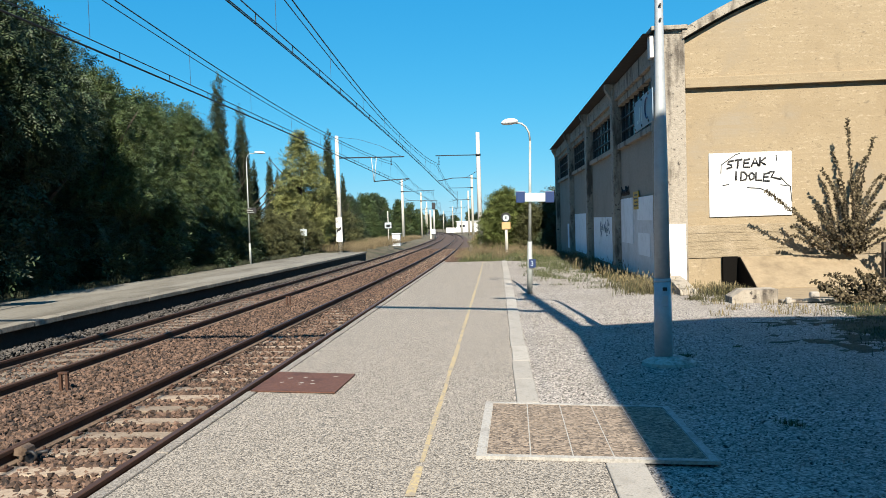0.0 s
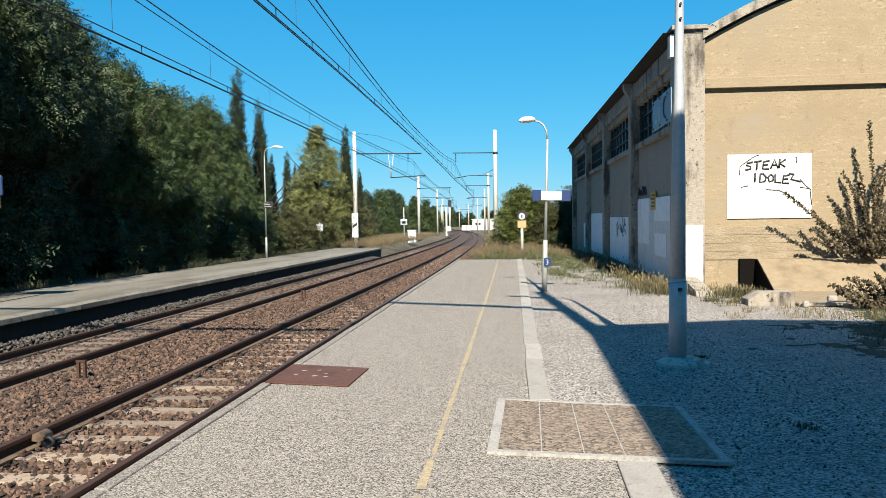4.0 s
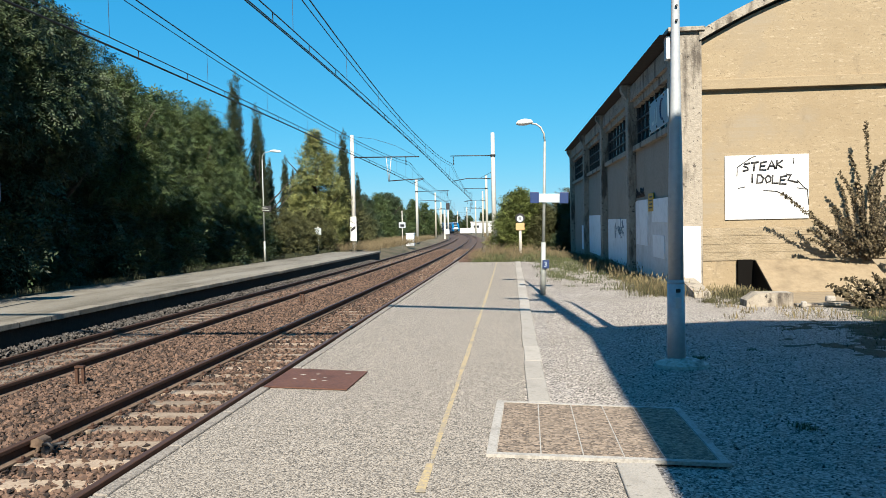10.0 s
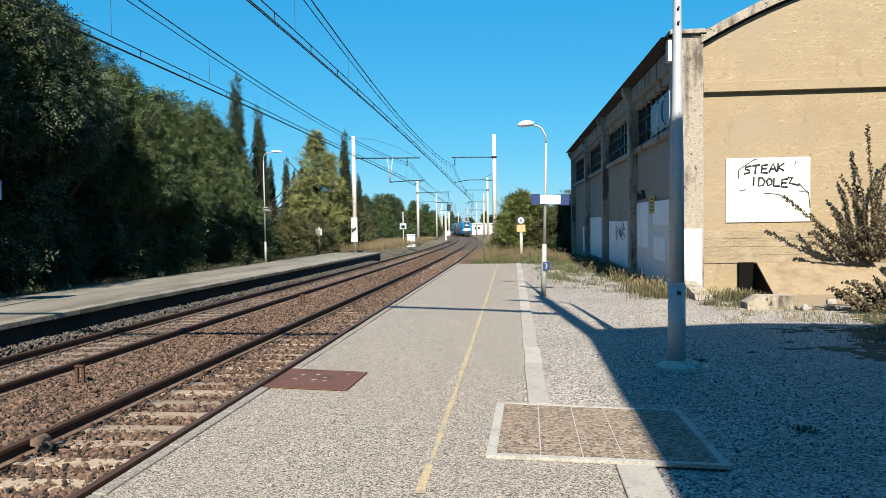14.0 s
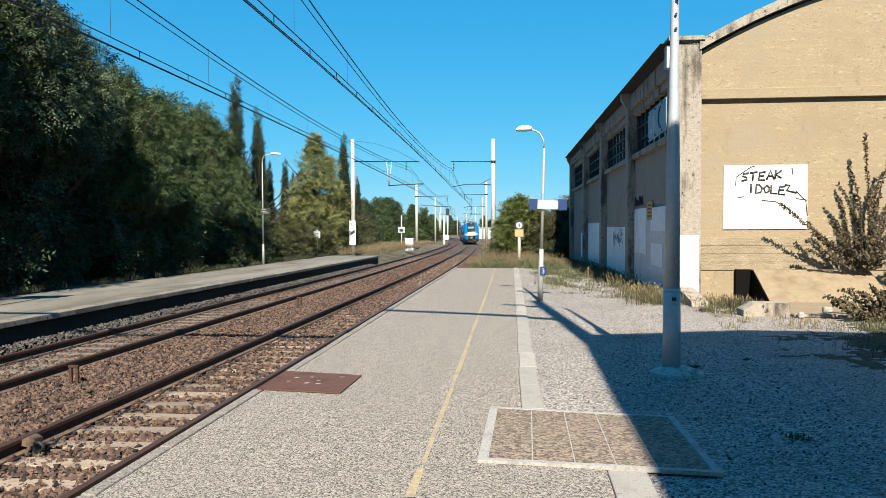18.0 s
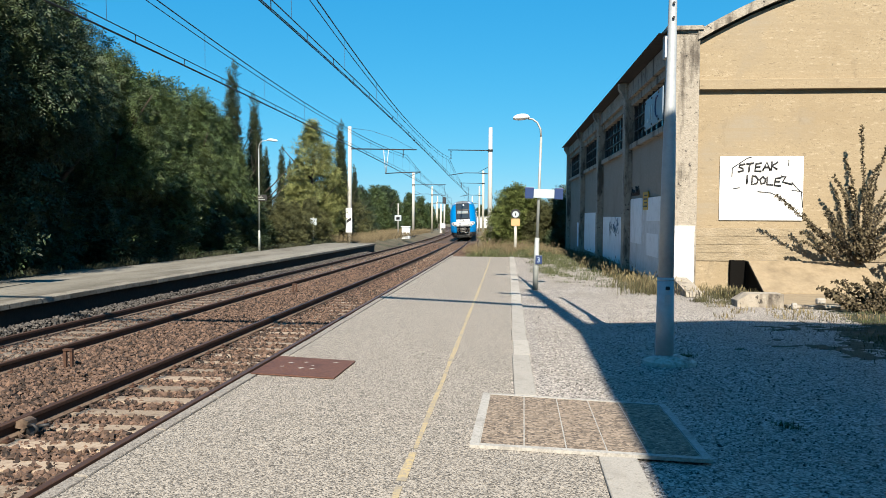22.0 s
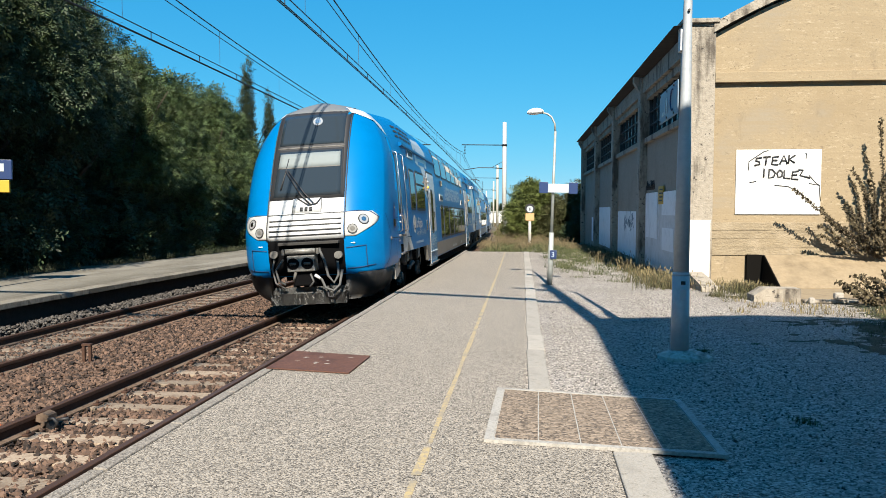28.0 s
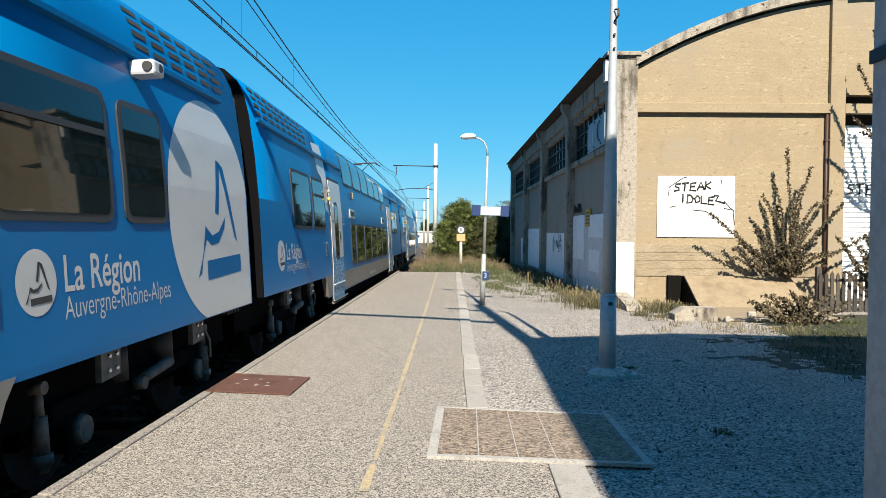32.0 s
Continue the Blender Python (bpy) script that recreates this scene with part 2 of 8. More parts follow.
M["board"] = material("white boarding", (0.70, 0.72, 0.74), 0.7, grain=((4, (0.56, 0.58, 0.60), 0.5, 0.75),), stains=((1.2, (0.45, 0.45, 0.44), 0.55, 0.75, (1, 1, 0.3)),))
M["board_grey"] = material("faded grey panelling", (0.56, 0.565, 0.57), 0.8, grain=((5, (0.47, 0.47, 0.465), 0.45, 0.7),), stains=((1.3, (0.38, 0.37, 0.355), 0.52, 0.72, (1, 1, 0.3)),))
M["paint_black"] = material("black spray paint", (0.015, 0.015, 0.017), 0.6)
M["dark_glass"] = material("dirty shed glass", (0.03, 0.032, 0.035), 0.25, grain=((3, (0.09, 0.09, 0.085), 0.5, 0.7),))
M["foot"] = material("weathered cast foot", (0.46, 0.43, 0.385), 0.95, grain=((25, (0.34, 0.31, 0.275), 0.42, 0.65),), stains=((6, (0.15, 0.135, 0.115), 0.52, 0.68),), bump=(40, 0.5, 0.01))
M["galv"] = material("galvanised steel", (0.383, 0.406, 0.421), 0.5, 0.15, grain=((14, (0.321, 0.345, 0.367), 0.4, 0.7),), stains=((3, (0.275, 0.291, 0.299), 0.55, 0.75),))
M["mast"] = material("pale painted mast", (0.422, 0.408, 0.374), 0.7, grain=((6, (0.340, 0.320, 0.286), 0.45, 0.7),))
M["mast_far"] = material("aged concrete mast", (0.408, 0.381, 0.313), 0.85, grain=((4, (0.340, 0.313, 0.252), 0.45, 0.7),))
M["lamp_post"] = material("grey lamp post", (0.330, 0.346, 0.330), 0.55, 0.3, grain=((8, (0.267, 0.283, 0.260), 0.45, 0.7),))
M["lamp_head"] = material("white lamp shell", (0.553, 0.561, 0.561), 0.4)
M["wire"] = material("catenary wire", (0.03, 0.032, 0.036), 0.6, 0.3)
M["black_steel"] = material("dark steel", (0.03, 0.03, 0.032), 0.6, 0.4)
M["blue_sign"] = material("blue enamel", (0.012, 0.03, 0.10), 0.4)
M["sign_white"] = material("white enamel", (0.340, 0.381, 0.405), 0.45)
M["sign_blue_grey"] = material("blue-grey sign", (0.168, 0.225, 0.281), 0.5)
M["sign_yellow"] = material("yellow sign", (0.477, 0.270, 0.017), 0.6)
M["sign_orange"] = material("faded orange sign", (0.449, 0.270, 0.123), 0.6)
M["orange_cable"] = material("orange cable", (0.337, 0.095, 0.028), 0.6)
M["leaf_dark"] = material("dark evergreen leaf", (0.031, 0.050, 0.021), 0.6, stains=((0.5, (0.044, 0.062, 0.021), 0.48, 0.62), (1.6, (0.019, 0.034, 0.016), 0.5, 0.64)), random_tint=0.42, spec=0.35)
M["leaf_mid"] = material("green leaf", (0.052, 0.080, 0.026), 0.6, stains=((0.5, (0.066, 0.086, 0.025), 0.48, 0.62), (1.6, (0.034, 0.054, 0.019), 0.5, 0.64)), random_tint=0.42, spec=0.35)
M["leaf_yellow"] = material("yellow-green leaf", (0.150, 0.158, 0.055), 0.7, random_tint=0.55, spec=0.2)
M["leaf_dull"] = material("dull bush leaf", (0.066, 0.068, 0.028), 0.75, random_tint=0.6, spec=0.2)
M["leaf_olive"] = material("olive leaf", (0.096, 0.116, 0.032), 0.75, random_tint=0.6, spec=0.2)
M["cypress"] = material("cypress needle", (0.034, 0.046, 0.023), 0.7, random_tint=0.5, spec=0.2)
M["bark"] = material("bark", (0.056, 0.042, 0.031), 0.95, grain=((12, (0.028, 0.023, 0.017), 0.4, 0.7),), bump=(30, 0.8, 0.03))
M["litter"] = material("dark earth with leaf litter and moss", (0.034, 0.027, 0.016), 0.95, grain=((38, (0.019, 0.023, 0.010), 0.42, 0.6), (90, (0.100, 0.078, 0.044), 0.6, 0.7)), stains=((2.2, (0.022, 0.028, 0.011), 0.45, 0.62),), bump=(60, 0.6, 0.02))
M["straw"] = material("dry grass", (0.113, 0.087, 0.047), 0.9, random_tint=0.6)
M["grass"] = material("grass", (0.058, 0.066, 0.023), 0.9, random_tint=0.6)
M["straw_dull"] = material("dull dry grass", (0.125, 0.100, 0.050), 0.9, random_tint=0.7)
M["grass_olive"] = material("olive weeds", (0.062, 0.058, 0.024), 0.9, random_tint=0.6)
M["grass_dark"] = material("weeds", (0.028, 0.033, 0.014), 0.9, random_tint=0.5)
M["far_building"] = material("white render wall", (0.530, 0.524, 0.503), 0.8)
M["roof_tile"] = material("roof sheet", (0.042, 0.035, 0.029), 0.9, grain=((6, (0.023, 0.020, 0.017), 0.45, 0.7),))


# ---- building tools ----
def dip(y):
    """The line falls gently away beyond the platform's middle, and levels out far off."""
    y = min(y, 330.0)
    u = y - 14
    return -0.0095 * (math.sqrt(u * u + 64) + u) / 2


def bend(y):
    """Sideways shift of the curved line."""
    s = (math.sqrt((y - 10) ** 2 + 36) + (y - 10)) / 2
    return -(0.012 * s + s * s / 4000)


TRACK, TRACK_2, RAIL_TOP, GAUGE = -4.5, -8.2, -0.5, 1.505


def mesh(name, bm, mat=None):
    me = bpy.data.meshes.new(name)
    bm.to_mesh(me)
    bm.free()
    for m in (mat if isinstance(mat, (list, tuple)) else [mat] if mat else []):
        me.materials.append(m)
    return me


def thing(name, label, category, bm=None, mat=None, at=(0, 0, 0), rz=0.0, group="", kind=""):
    ob = new(name, mesh(name, bm, mat) if bm is not None else None)
    ob.matrix_world = pose(*at, 0, 0, rz)
    if bm is None:
        ob.empty_display_size = 0.2
    return tagged(ob, label, category, group, kind)


def part(name, bm, mat, parent, label="", at=None, kind=""):
    ob = new(name, mesh(name, bm, mat))
    ob.parent = parent
    if at is not None:
        ob.matrix_basis = at
    return tagged(ob, label, kind=kind)


def piece(name, me, parent, m):
    ob = new(name, me)
    ob.parent = parent
    ob.matrix_basis = m
    return ob


def structure(name, label, bm, mat):
    return tagged(new(name, mesh(name, bm, mat)), label, name.split("_")[0], kind="structure")


def box(bm, x0, x1, y0, y1, z0, z1, bevel=0.0, mi=0):
    vs = [bm.verts.new((x, y, z)) for z in (z0, z1) for x, y in ((x0, y0), (x1, y0), (x1, y1), (x0, y1))]
    fs = [bm.faces.new([vs[i] for i in q]) for q in ((3, 2, 1, 0), (4, 5, 6, 7), (0, 1, 5, 4), (1, 2, 6, 5), (2, 3, 7, 6), (3, 0, 4, 7))]
    for f in fs:
        f.material_index = mi
    if bevel:
        es = list({e for f in fs for e in f.edges})
        bmesh.ops.bevel(bm, geom=es, offset=bevel, segments=2, affect="EDGES", profile=0.5)
    return bm


def rod(bm, a, b, r0, r1=None, n=10, caps=True, mi=0):
    a, b, r1 = Vector(a), Vector(b), r0 if r1 is None else r1
    ax = (b - a).normalized()
    u = ax.orthogonal().normalized()
    w = ax.cross(u)
    ring = [[bm.verts.new(p + r * (math.cos(t) * u + math.sin(t) * w)) for t in (2 * math.pi * k / n for k in range(n))] for p, r in ((a, r0), (b, r1))]
    for k in range(n):
        f = bm.faces.new((ring[0][k], ring[0][(k + 1) % n], ring[1][(k + 1) % n], ring[1][k]))
        f.smooth, f.material_index = n > 5, mi
    if caps:
        bm.faces.new(ring[0][::-1]).material_index = mi
        bm.faces.new(ring[1]).material_index = mi
    return bm


def tube(bm, pts, r, n=8, mi=0):
    """A round tube through points; r: one radius or one for each."""
    pts = [Vector(p) for p in pts]
    rs = r if isinstance(r, (list, tuple)) else [r] * len(pts)
    rings, u = [], None
    for i, p in enumerate(pts):
        ax = (pts[min(i + 1, len(pts) - 1)] - pts[max(i - 1, 0)]).normalized()
        u = ax.orthogonal().normalized() if u is None else (u - ax * u.dot(ax)).normalized()
        w = ax.cross(u)
        rings.append([bm.verts.new(p + rs[i] * (math.cos(t) * u + math.sin(t) * w)) for t in (2 * math.pi * k / n for k in range(n))])
    for a, b in zip(rings, rings[1:]):
        for k in range(n):
            f = bm.faces.new((a[k], a[(k + 1) % n], b[(k + 1) % n], b[k]))
            f.smooth, f.material_index = True, mi
    bm.faces.new(rings[0][::-1]).material_index = mi
    bm.faces.new(rings[-1]).material_index = mi
    return bm


def sweep(bm, profile, ys, off, z, closed=True, mi=0):
    """A profile (x, z) swept along the curved, falling line."""
    rings = []
    for y in ys:
        x0, z0 = bend(y) + off, dip(y) + z
        rings.append([bm.verts.new((x0 + px, y, z0 + pz)) for px, pz in profile])
    n = len(profile)
    for a, b in zip(rings, rings[1:]):
        for k in range(n if closed else n - 1):
            bm.faces.new((a[k], a[(k + 1) % n], b[(k + 1) % n], b[k])).material_index = mi
    if closed:
        bm.faces.new(rings[0])
        bm.faces.new(rings[-1][::-1])
    bmesh.ops.recalc_face_normals(bm, faces=bm.faces)
    return bm


def steps(a, b, *marks):
    """Places along the line: finer near, coarser far off."""
    out, y = [], a
    while y < b:
        out.append(y)
        y += 2.0 if y < 60 else 5.0 if y < 200 else 15.0
    return out + [b]


def slab(bm, poly, z0, z1, mi=0):
    """A flat prism over a polygon (x, y)."""
    lo, hi = [bm.verts.new((x, y, z0)) for x, y in poly], [bm.verts.new((x, y, z1)) for x, y in poly]
    bm.faces.new(lo[::-1]).material_index = mi
    bm.faces.new(hi).material_index = mi
    for k in range(len(poly)):
        j = (k + 1) % len(poly)
        bm.faces.new((lo[k], lo[j], hi[j], hi[k])).material_index = mi
    return bm


def plate_y(bm, poly, y0, y1, mi=0):
    """A flat prism over a polygon (x, z), from y0 to y1."""
    a, b = [bm.verts.new((x, y0, z)) for x, z in poly], [bm.verts.new((x, y1, z)) for x, z in poly]
    fs = [bm.faces.new(a), bm.faces.new(b[::-1])]
    for k in range(len(poly)):
        j = (k + 1) % len(poly)
        fs.append(bm.faces.new((a[j], a[k], b[k], b[j])))
    for f in fs:
        f.material_index = mi
    bmesh.ops.recalc_face_normals(bm, faces=fs)
    return bm


def plate_x(bm, poly, x0, x1, mi=0):
    """A flat prism over a polygon (y, z), from x0 to x1."""
    a, b = [bm.verts.new((x0, y, z)) for y, z in poly], [bm.verts.new((x1, y, z)) for y, z in poly]
    fs = [bm.faces.new(a), bm.faces.new(b[::-1])]
    for k in range(len(poly)):
        j = (k + 1) % len(poly)
        fs.append(bm.faces.new((a[j], a[k], b[k], b[j])))
    for f in fs:
        f.material_index = mi
    bmesh.ops.recalc_face_normals(bm, faces=fs)
    return bm


def raw(name, verts, faces, mat):
    me = bpy.data.meshes.new(name)
    me.from_pydata(verts, [], faces)
    for m in (mat if isinstance(mat, (list, tuple)) else [mat]):
        me.materials.append(m)
    return me


# ---- ground, platforms, tracks ----
EDGE, EDGE_2, BACK_2 = -2.81, -10.0, -13.75
rng = random.Random(7)


def build_ground():
    bm = bmesh.new()
    ys = [-60, -20, 0, 10, 20, 30, 40, 55, 70, 90, 120, 160, 220, 330, 600, 1200, 3000]
    xs = [-3000, -800, -250, -90, -40, -24, -17, -13.8, -10.5, -2.4, -0.4, 4, 9, 16, 30, 80, 300, 1000, 3000]
    rows = []
    for y in ys:
        row = []
        for x in xs:
            z = dip(y) - (0.95 if -13.5 < x < -2.0 else 0.16)
            if y > 36 and -2.5 < x < 0:
                z -= 0.1
            row.append(bm.verts.new((x + (bend(min(y, 600)) if y > 36 and abs(x) < 100 else 0), y, z)))
        rows.append(row)
    for a, b in zip(rows, rows[1:]):
        for k in range(len(xs) - 1):
            bm.faces.new((a[k], a[k + 1], b[k + 1], b[k]))
    return structure("ground", "dry bare soil beside the line", bm, M["soil"])


def build_ballast():
    bm = bmesh.new()
    sweep(bm, [(-5.35, -0.9), (-5.3, -0.20), (-4.0, -0.185), (-1.9, -0.24), (0, -0.185), (1.7, -0.21), (1.75, -0.9)], steps(-30, 480), TRACK, RAIL_TOP)
    return structure("ballast_bed", "bed of rust-stained crushed stone under the tracks", bm, M["ballast"])


def build_rail(off, label):
    """Head, web and foot, end to end."""
    rail = thing("rail", label, "rail", group="rails")
    ys = steps(-30, 480)
    bm = bmesh.new()
    sweep(bm, [(-0.036, -0.006), (-0.03, 0.0), (0.03, 0.0), (0.036, -0.006), (0.036, -0.04), (0.012, -0.055), (-0.012, -0.055), (-0.036, -0.04)], ys, off, RAIL_TOP)
    for f in bm.faces:
        f.normal_update()
        f.material_index = 1 if f.normal.z > 0.9 else 0
    part("head", bm, [M["rail_side"], M["rail_top"]], rail, "worn shiny rail head")
    part("web", sweep(bmesh.new(), [(-0.012, -0.055), (0.012, -0.055), (0.012, -0.125), (-0.012, -0.125)], ys, off, RAIL_TOP), M["rail_side"], rail)
    part("foot", sweep(bmesh.new(), [(-0.012, -0.125), (0.012, -0.125), (0.075, -0.145), (0.075, -0.16), (-0.075, -0.16), (-0.075, -0.145)], ys, off, RAIL_TOP), M["rail_foot"], rail)
    return rail


def build_platform():
    """The near platform: asphalt deck, with its core behind the edge stones."""
    bm = bmesh.new()
    ys = [-30, -10, 0, 3, 5, 6.4, 6.6] + [8 + 1.25 * k for k in range(21)]
    rows = []
    for y in ys:
        right = 0.5 if y < 6.5 else -0.12 - 0.016 * max(0, y - 8)
        rows.append([bm.verts.new((x, y, z)) for x, z in ((EDGE + 0.118 + bend(y), dip(y) - 0.9), (EDGE + 0.118 + bend(y), dip(y)), (right, dip(y)), (right, dip(y) - 0.9))])
    for a, b in zip(rows, rows[1:]):
        for k in range(3):
            bm.faces.new((a[k], b[k], b[k + 1], a[k + 1]))
    bm.faces.new(rows[-1])
    bm.faces.new(rows[0][::-1])
    bmesh.ops.recalc_face_normals(bm, faces=bm.faces)
    return structure("platform", "gravelled asphalt platform deck", bm, M["asphalt"])


def build_gravel_yard():
    bm = bmesh.new()
    ys = [-30, 0, 5, 5.99, 6.5, 10, 15, 20, 25, 30, 35, 44]
    xs = [-0.35, 0.52, 0.8, 1.2, 2, 3, 4.5, 6, 9, 14, 22]
    rows = [[bm.verts.new((x if k else (0.45 if y < 6 else -0.13 - 0.016 * max(0, y - 8)), y, dip(y) - 0.02 + 0.02 * noise.noise((x, y * 0.5, 0)) * (k > 2) - (0.12 if k == len(xs) - 1 else 0))) for k, x in enumerate(xs)] for y in ys]
    for a, b in zip(rows, rows[1:]):
        for k in range(len(xs) - 1):
            bm.faces.new((a[k], a[k + 1], b[k + 1], b[k]))
    return structure("gravel_yard", "loose pale grey gravel yard", bm, M["gravel"])


def build_far_platform():
    bm = bmesh.new()
    prof = [(EDGE_2 - 0.12, -0.9), (EDGE_2 - 0.12, -0.22), (EDGE_2, -0.22), (EDGE_2, -0.12), (BACK_2, -0.10), (BACK_2, -0.9)]
    sweep(bm, [(p - EDGE_2, z) for p, z in prof], steps(-30, 55.0), EDGE_2, 0)
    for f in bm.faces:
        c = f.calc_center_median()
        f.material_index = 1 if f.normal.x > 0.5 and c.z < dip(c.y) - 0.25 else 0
    return structure("platform_far", "old concrete platform with a near-black face", bm, [M["old_platform"], M["platform_wall"]])


build_ground()
build_ballast()
near_platform = build_platform()
gravel_yard = build_gravel_yard()
far_platform = build_far_platform()
for off in (TRACK - GAUGE / 2, TRACK + GAUGE / 2):
    build_rail(off, "rusty steel rail with a worn shiny head on the near track")
for off in (TRACK_2 - GAUGE / 2, TRACK_2 + GAUGE / 2):
    build_rail(off, "dark rusty steel rail on the far track")


# ---- the old goods shed ----
def arch(x):
    return 7.55 - 1.66 * ((x - 9.8) / 5.83) ** 2


def build_shed():
    shed = thing("goods_shed", "derelict beige rendered concrete goods shed with boarded bays", "shed", at=(3.29, 18.0, 0), rz=1.4)
    W, L, EAVE = 13.02, 27.6, 5.86
    bays = [0.0, 6.2, 12.7, 19.4, 27.0]
    z0 = -0.45
    # gable wall, recessed between the piers
    bm = bmesh.new()
    top = [(x, arch(x + 3.29) - 0.25) for x in [0.66 + k * 1.17 for k in range(11)]]
    plate_y(bm, [(0.66, z0)] + [(5.30, z0), (5.30, 4.30), (5.62, 4.30), (5.62, 5)] + [(12.36, 5.0)] + top[::-1], 0.12, 0.40)
    part("gable_wall", bm, M["plaster"], shed, "cracked beige rendered gable wall")
    bm = bmesh.new()
    plate_y(bm, [(8.7, z0), (12.36, z0), (12.36, 5.0), (8.7, 5.0)], 0.12, 0.40)
    part("gable_wall", bm, M["plaster"], shed)
    bm = bmesh.new()
    box(bm, 0, 0.68, 0, 0.5, z0, 5.90, 0.02)
    part("corner_pier", bm, M["shed_concrete"], shed, "weathered concrete corner pier")
    for x0 in (5.26, 8.66, 12.34):
        bm = bmesh.new()
        box(bm, x0, x0 + 0.36 if x0 < 12 else x0 + 0.68, 0.0, 0.5, z0, arch(x0 + 3.4) - 0.28, 0.015)
        part("pier", bm, M["plaster"], shed)
    # ledge over the lower wall, and the arched cornice
    bm = bmesh.new()
    box(bm, 0.68, 5.26, 0.0, 0.2, 4.54, 4.77, 0.01)
    part("ledge", bm, M["plaster"], shed)
    bm = bmesh.new()
    box(bm, 5.62, 12.34, 0.0, 0.2, 4.54, 4.77, 0.01)
    part("ledge", bm, M["plaster"], shed)
    bm = bmesh.new()
    xs = [0.62 + k * 0.42 for k in range(29)]
    plate_y(bm, [(x, arch(x + 3.29) + 0.02) for x in xs] + [(x, arch(x + 3.29) - 0.20) for x in xs[::-1]], -0.04, 0.45)
    part("cornice", bm, M["shed_concrete"], shed, "stained concrete arched cornice")
    bm = bmesh.new()
    box(bm, -0.08, 0.74, -0.08, 0.55, 5.87, 5.97, 0.015)
    part("pier_cap", bm, M["shed_concrete"], shed)
    # plinth band with horizontal shuttering lines
    for k in range(4):
        bm = bmesh.new()
        box(bm, 0.70, 5.24, 0.098 + 0.007 * ((k * 2) % 3), 0.125, 0.62 + k * 0.19, 0.806 + k * 0.19, 0.004)
        part("plinth_course", bm, M["plinth"], shed, "rough board-marked concrete course")
    part("gutter_box", box(bmesh.new(), -0.10, -0.01, 0.04, 0.30, 5.28, 5.80, 0.01), M["white_paint"], shed, "white gutter box at the eaves corner")
    # side towards the tracks
    bm = bmesh.new()
    plate_x(bm, [(0.5, z0), (L, z0), (L, 3.72), (0.5, 3.72)], 0.22, 0.45)
    part("side_wall", bm, M["plaster_grey"], shed, "grey plastered lower wall of the trackside bays")
    bm = bmesh.new()
    box(bm, 0.06, 0.5, 0.3, L, 5.25, 5.72, 0.02)
    part("eaves_beam", bm, M["shed_concrete"], shed)
    bm = bmesh.new()
    box(bm, 0.16, 0.5, 0.4, L, 5.05, 5.25)
    part("lintel", bm, M["shed_concrete"], shed)
    for k, y in enumerate(bays[1:]):
        bm = bmesh.new()
        box(bm, -0.02, 0.45, y - 0.24, y + 0.24, z0, 5.74, 0.03)
        part("pier", bm, M["shed_concrete"], shed, "stained concrete pier")
        bm = bmesh.new()
        plate_y(bm, [(-0.02, 5.30), (-0.20, 5.62), (-0.20, 5.78), (0.2, 5.80), (0.2, 5.30)], y - 0.15, y + 0.15)
        part("bracket", bm, M["shed_concrete"], shed)
    for a, b in zip(bays, bays[1:]):
        a0, b0 = (a + 0.5 if a == 0 else a + 0.24), b - 0.24
        bm = bmesh.new()
        box(bm, 0.10, 0.5, a0, b0, 3.70, 3.86, 0.015)
        part("window_sill", bm, M["shed_concrete"], shed)
        win = part("window", box(bmesh.new(), 0.33, 0.36, a0, b0, 3.86, 5.06), M["dark_glass"], shed, "dirty dark shed window")
        n = 8
        for i in range(n + 1):
            y = a0 + (b0 - a0) * i / n
            part("glazing_bar", box(bmesh.new(), 0.27, 0.33, y - 0.02, y + 0.02, 3.86, 5.06), M["black_steel"], win)
        for z in (4.26, 4.66):
            part("glazing_bar", box(bmesh.new(), 0.275, 0.325, a0, b0, z - 0.02, z + 0.02), M["black_steel"], win)
    # white boards in the lower bays
    for y0, y1, z1 in ((6.7, 12.2, 1.62), (13.6, 18.9, 1.8), (20.2, 22.5, 1.3)):
        part("board", box(bmesh.new(), 0.19, 0.22, y0, y1, 0.02, z1), M["board"], shed, "white board over the bay")
    bay = part("bay_panel", box(bmesh.new(), 0.18, 0.22, 0.6, 5.92, -0.05, 2.14, 0.004), M["board_grey"], shed, "grey panelling closing the bay")
    for y0, y1, a, b in ((3.92, 5.72, 0.84, 2.17), (1.25, 3.25, 1.52, 2.15), (1.72, 3.2, 0.58, 1.18)):
        part("sheet", box(bmesh.new(), 0.165, 0.18, y0, y1, a, b, 0.003), M["board"], bay, "white sheet fixed over the panelling")
    # roof: shallow arch on the shed, with an overhanging trackside edge
    bm = bmesh.new()
    ring = [[bm.verts.new((x, y, z)) for x, z in ([(-0.26, 5.82)] + [(x, arch(x + 3.29) - 0.06) for x in [0.62 + k * 1.07 for k in range(12)]] + [(W + 0.5, 5.80)])] for y in (-0.02, L + 0.3)]
    n = len(ring[0])
    for k in range(n - 1):
        bm.faces.new((ring[0][k], ring[1][k], ring[1][k + 1], ring[0][k + 1]))
    res = bmesh.ops.solidify(bm, geom=list(bm.faces), thickness=0.07)
    part("roof", bm, M["roof_tile"], shed, "dark weathered roof with overhanging eaves")
    bm = bmesh.new()
    plate_y(bm, [(0.2, z0), (W, z0), (W, 5.7), (0.2, 5.7)], L - 0.25, L)
    part("back_wall", bm, M["plaster_grey"], shed)
    bm = bmesh.new()
    plate_x(bm, [(0.4, z0), (L, z0), (L, 5.7), (0.4, 5.7)], W - 0.3, W)
    part("side_wall", bm, M["plaster_grey"], shed)
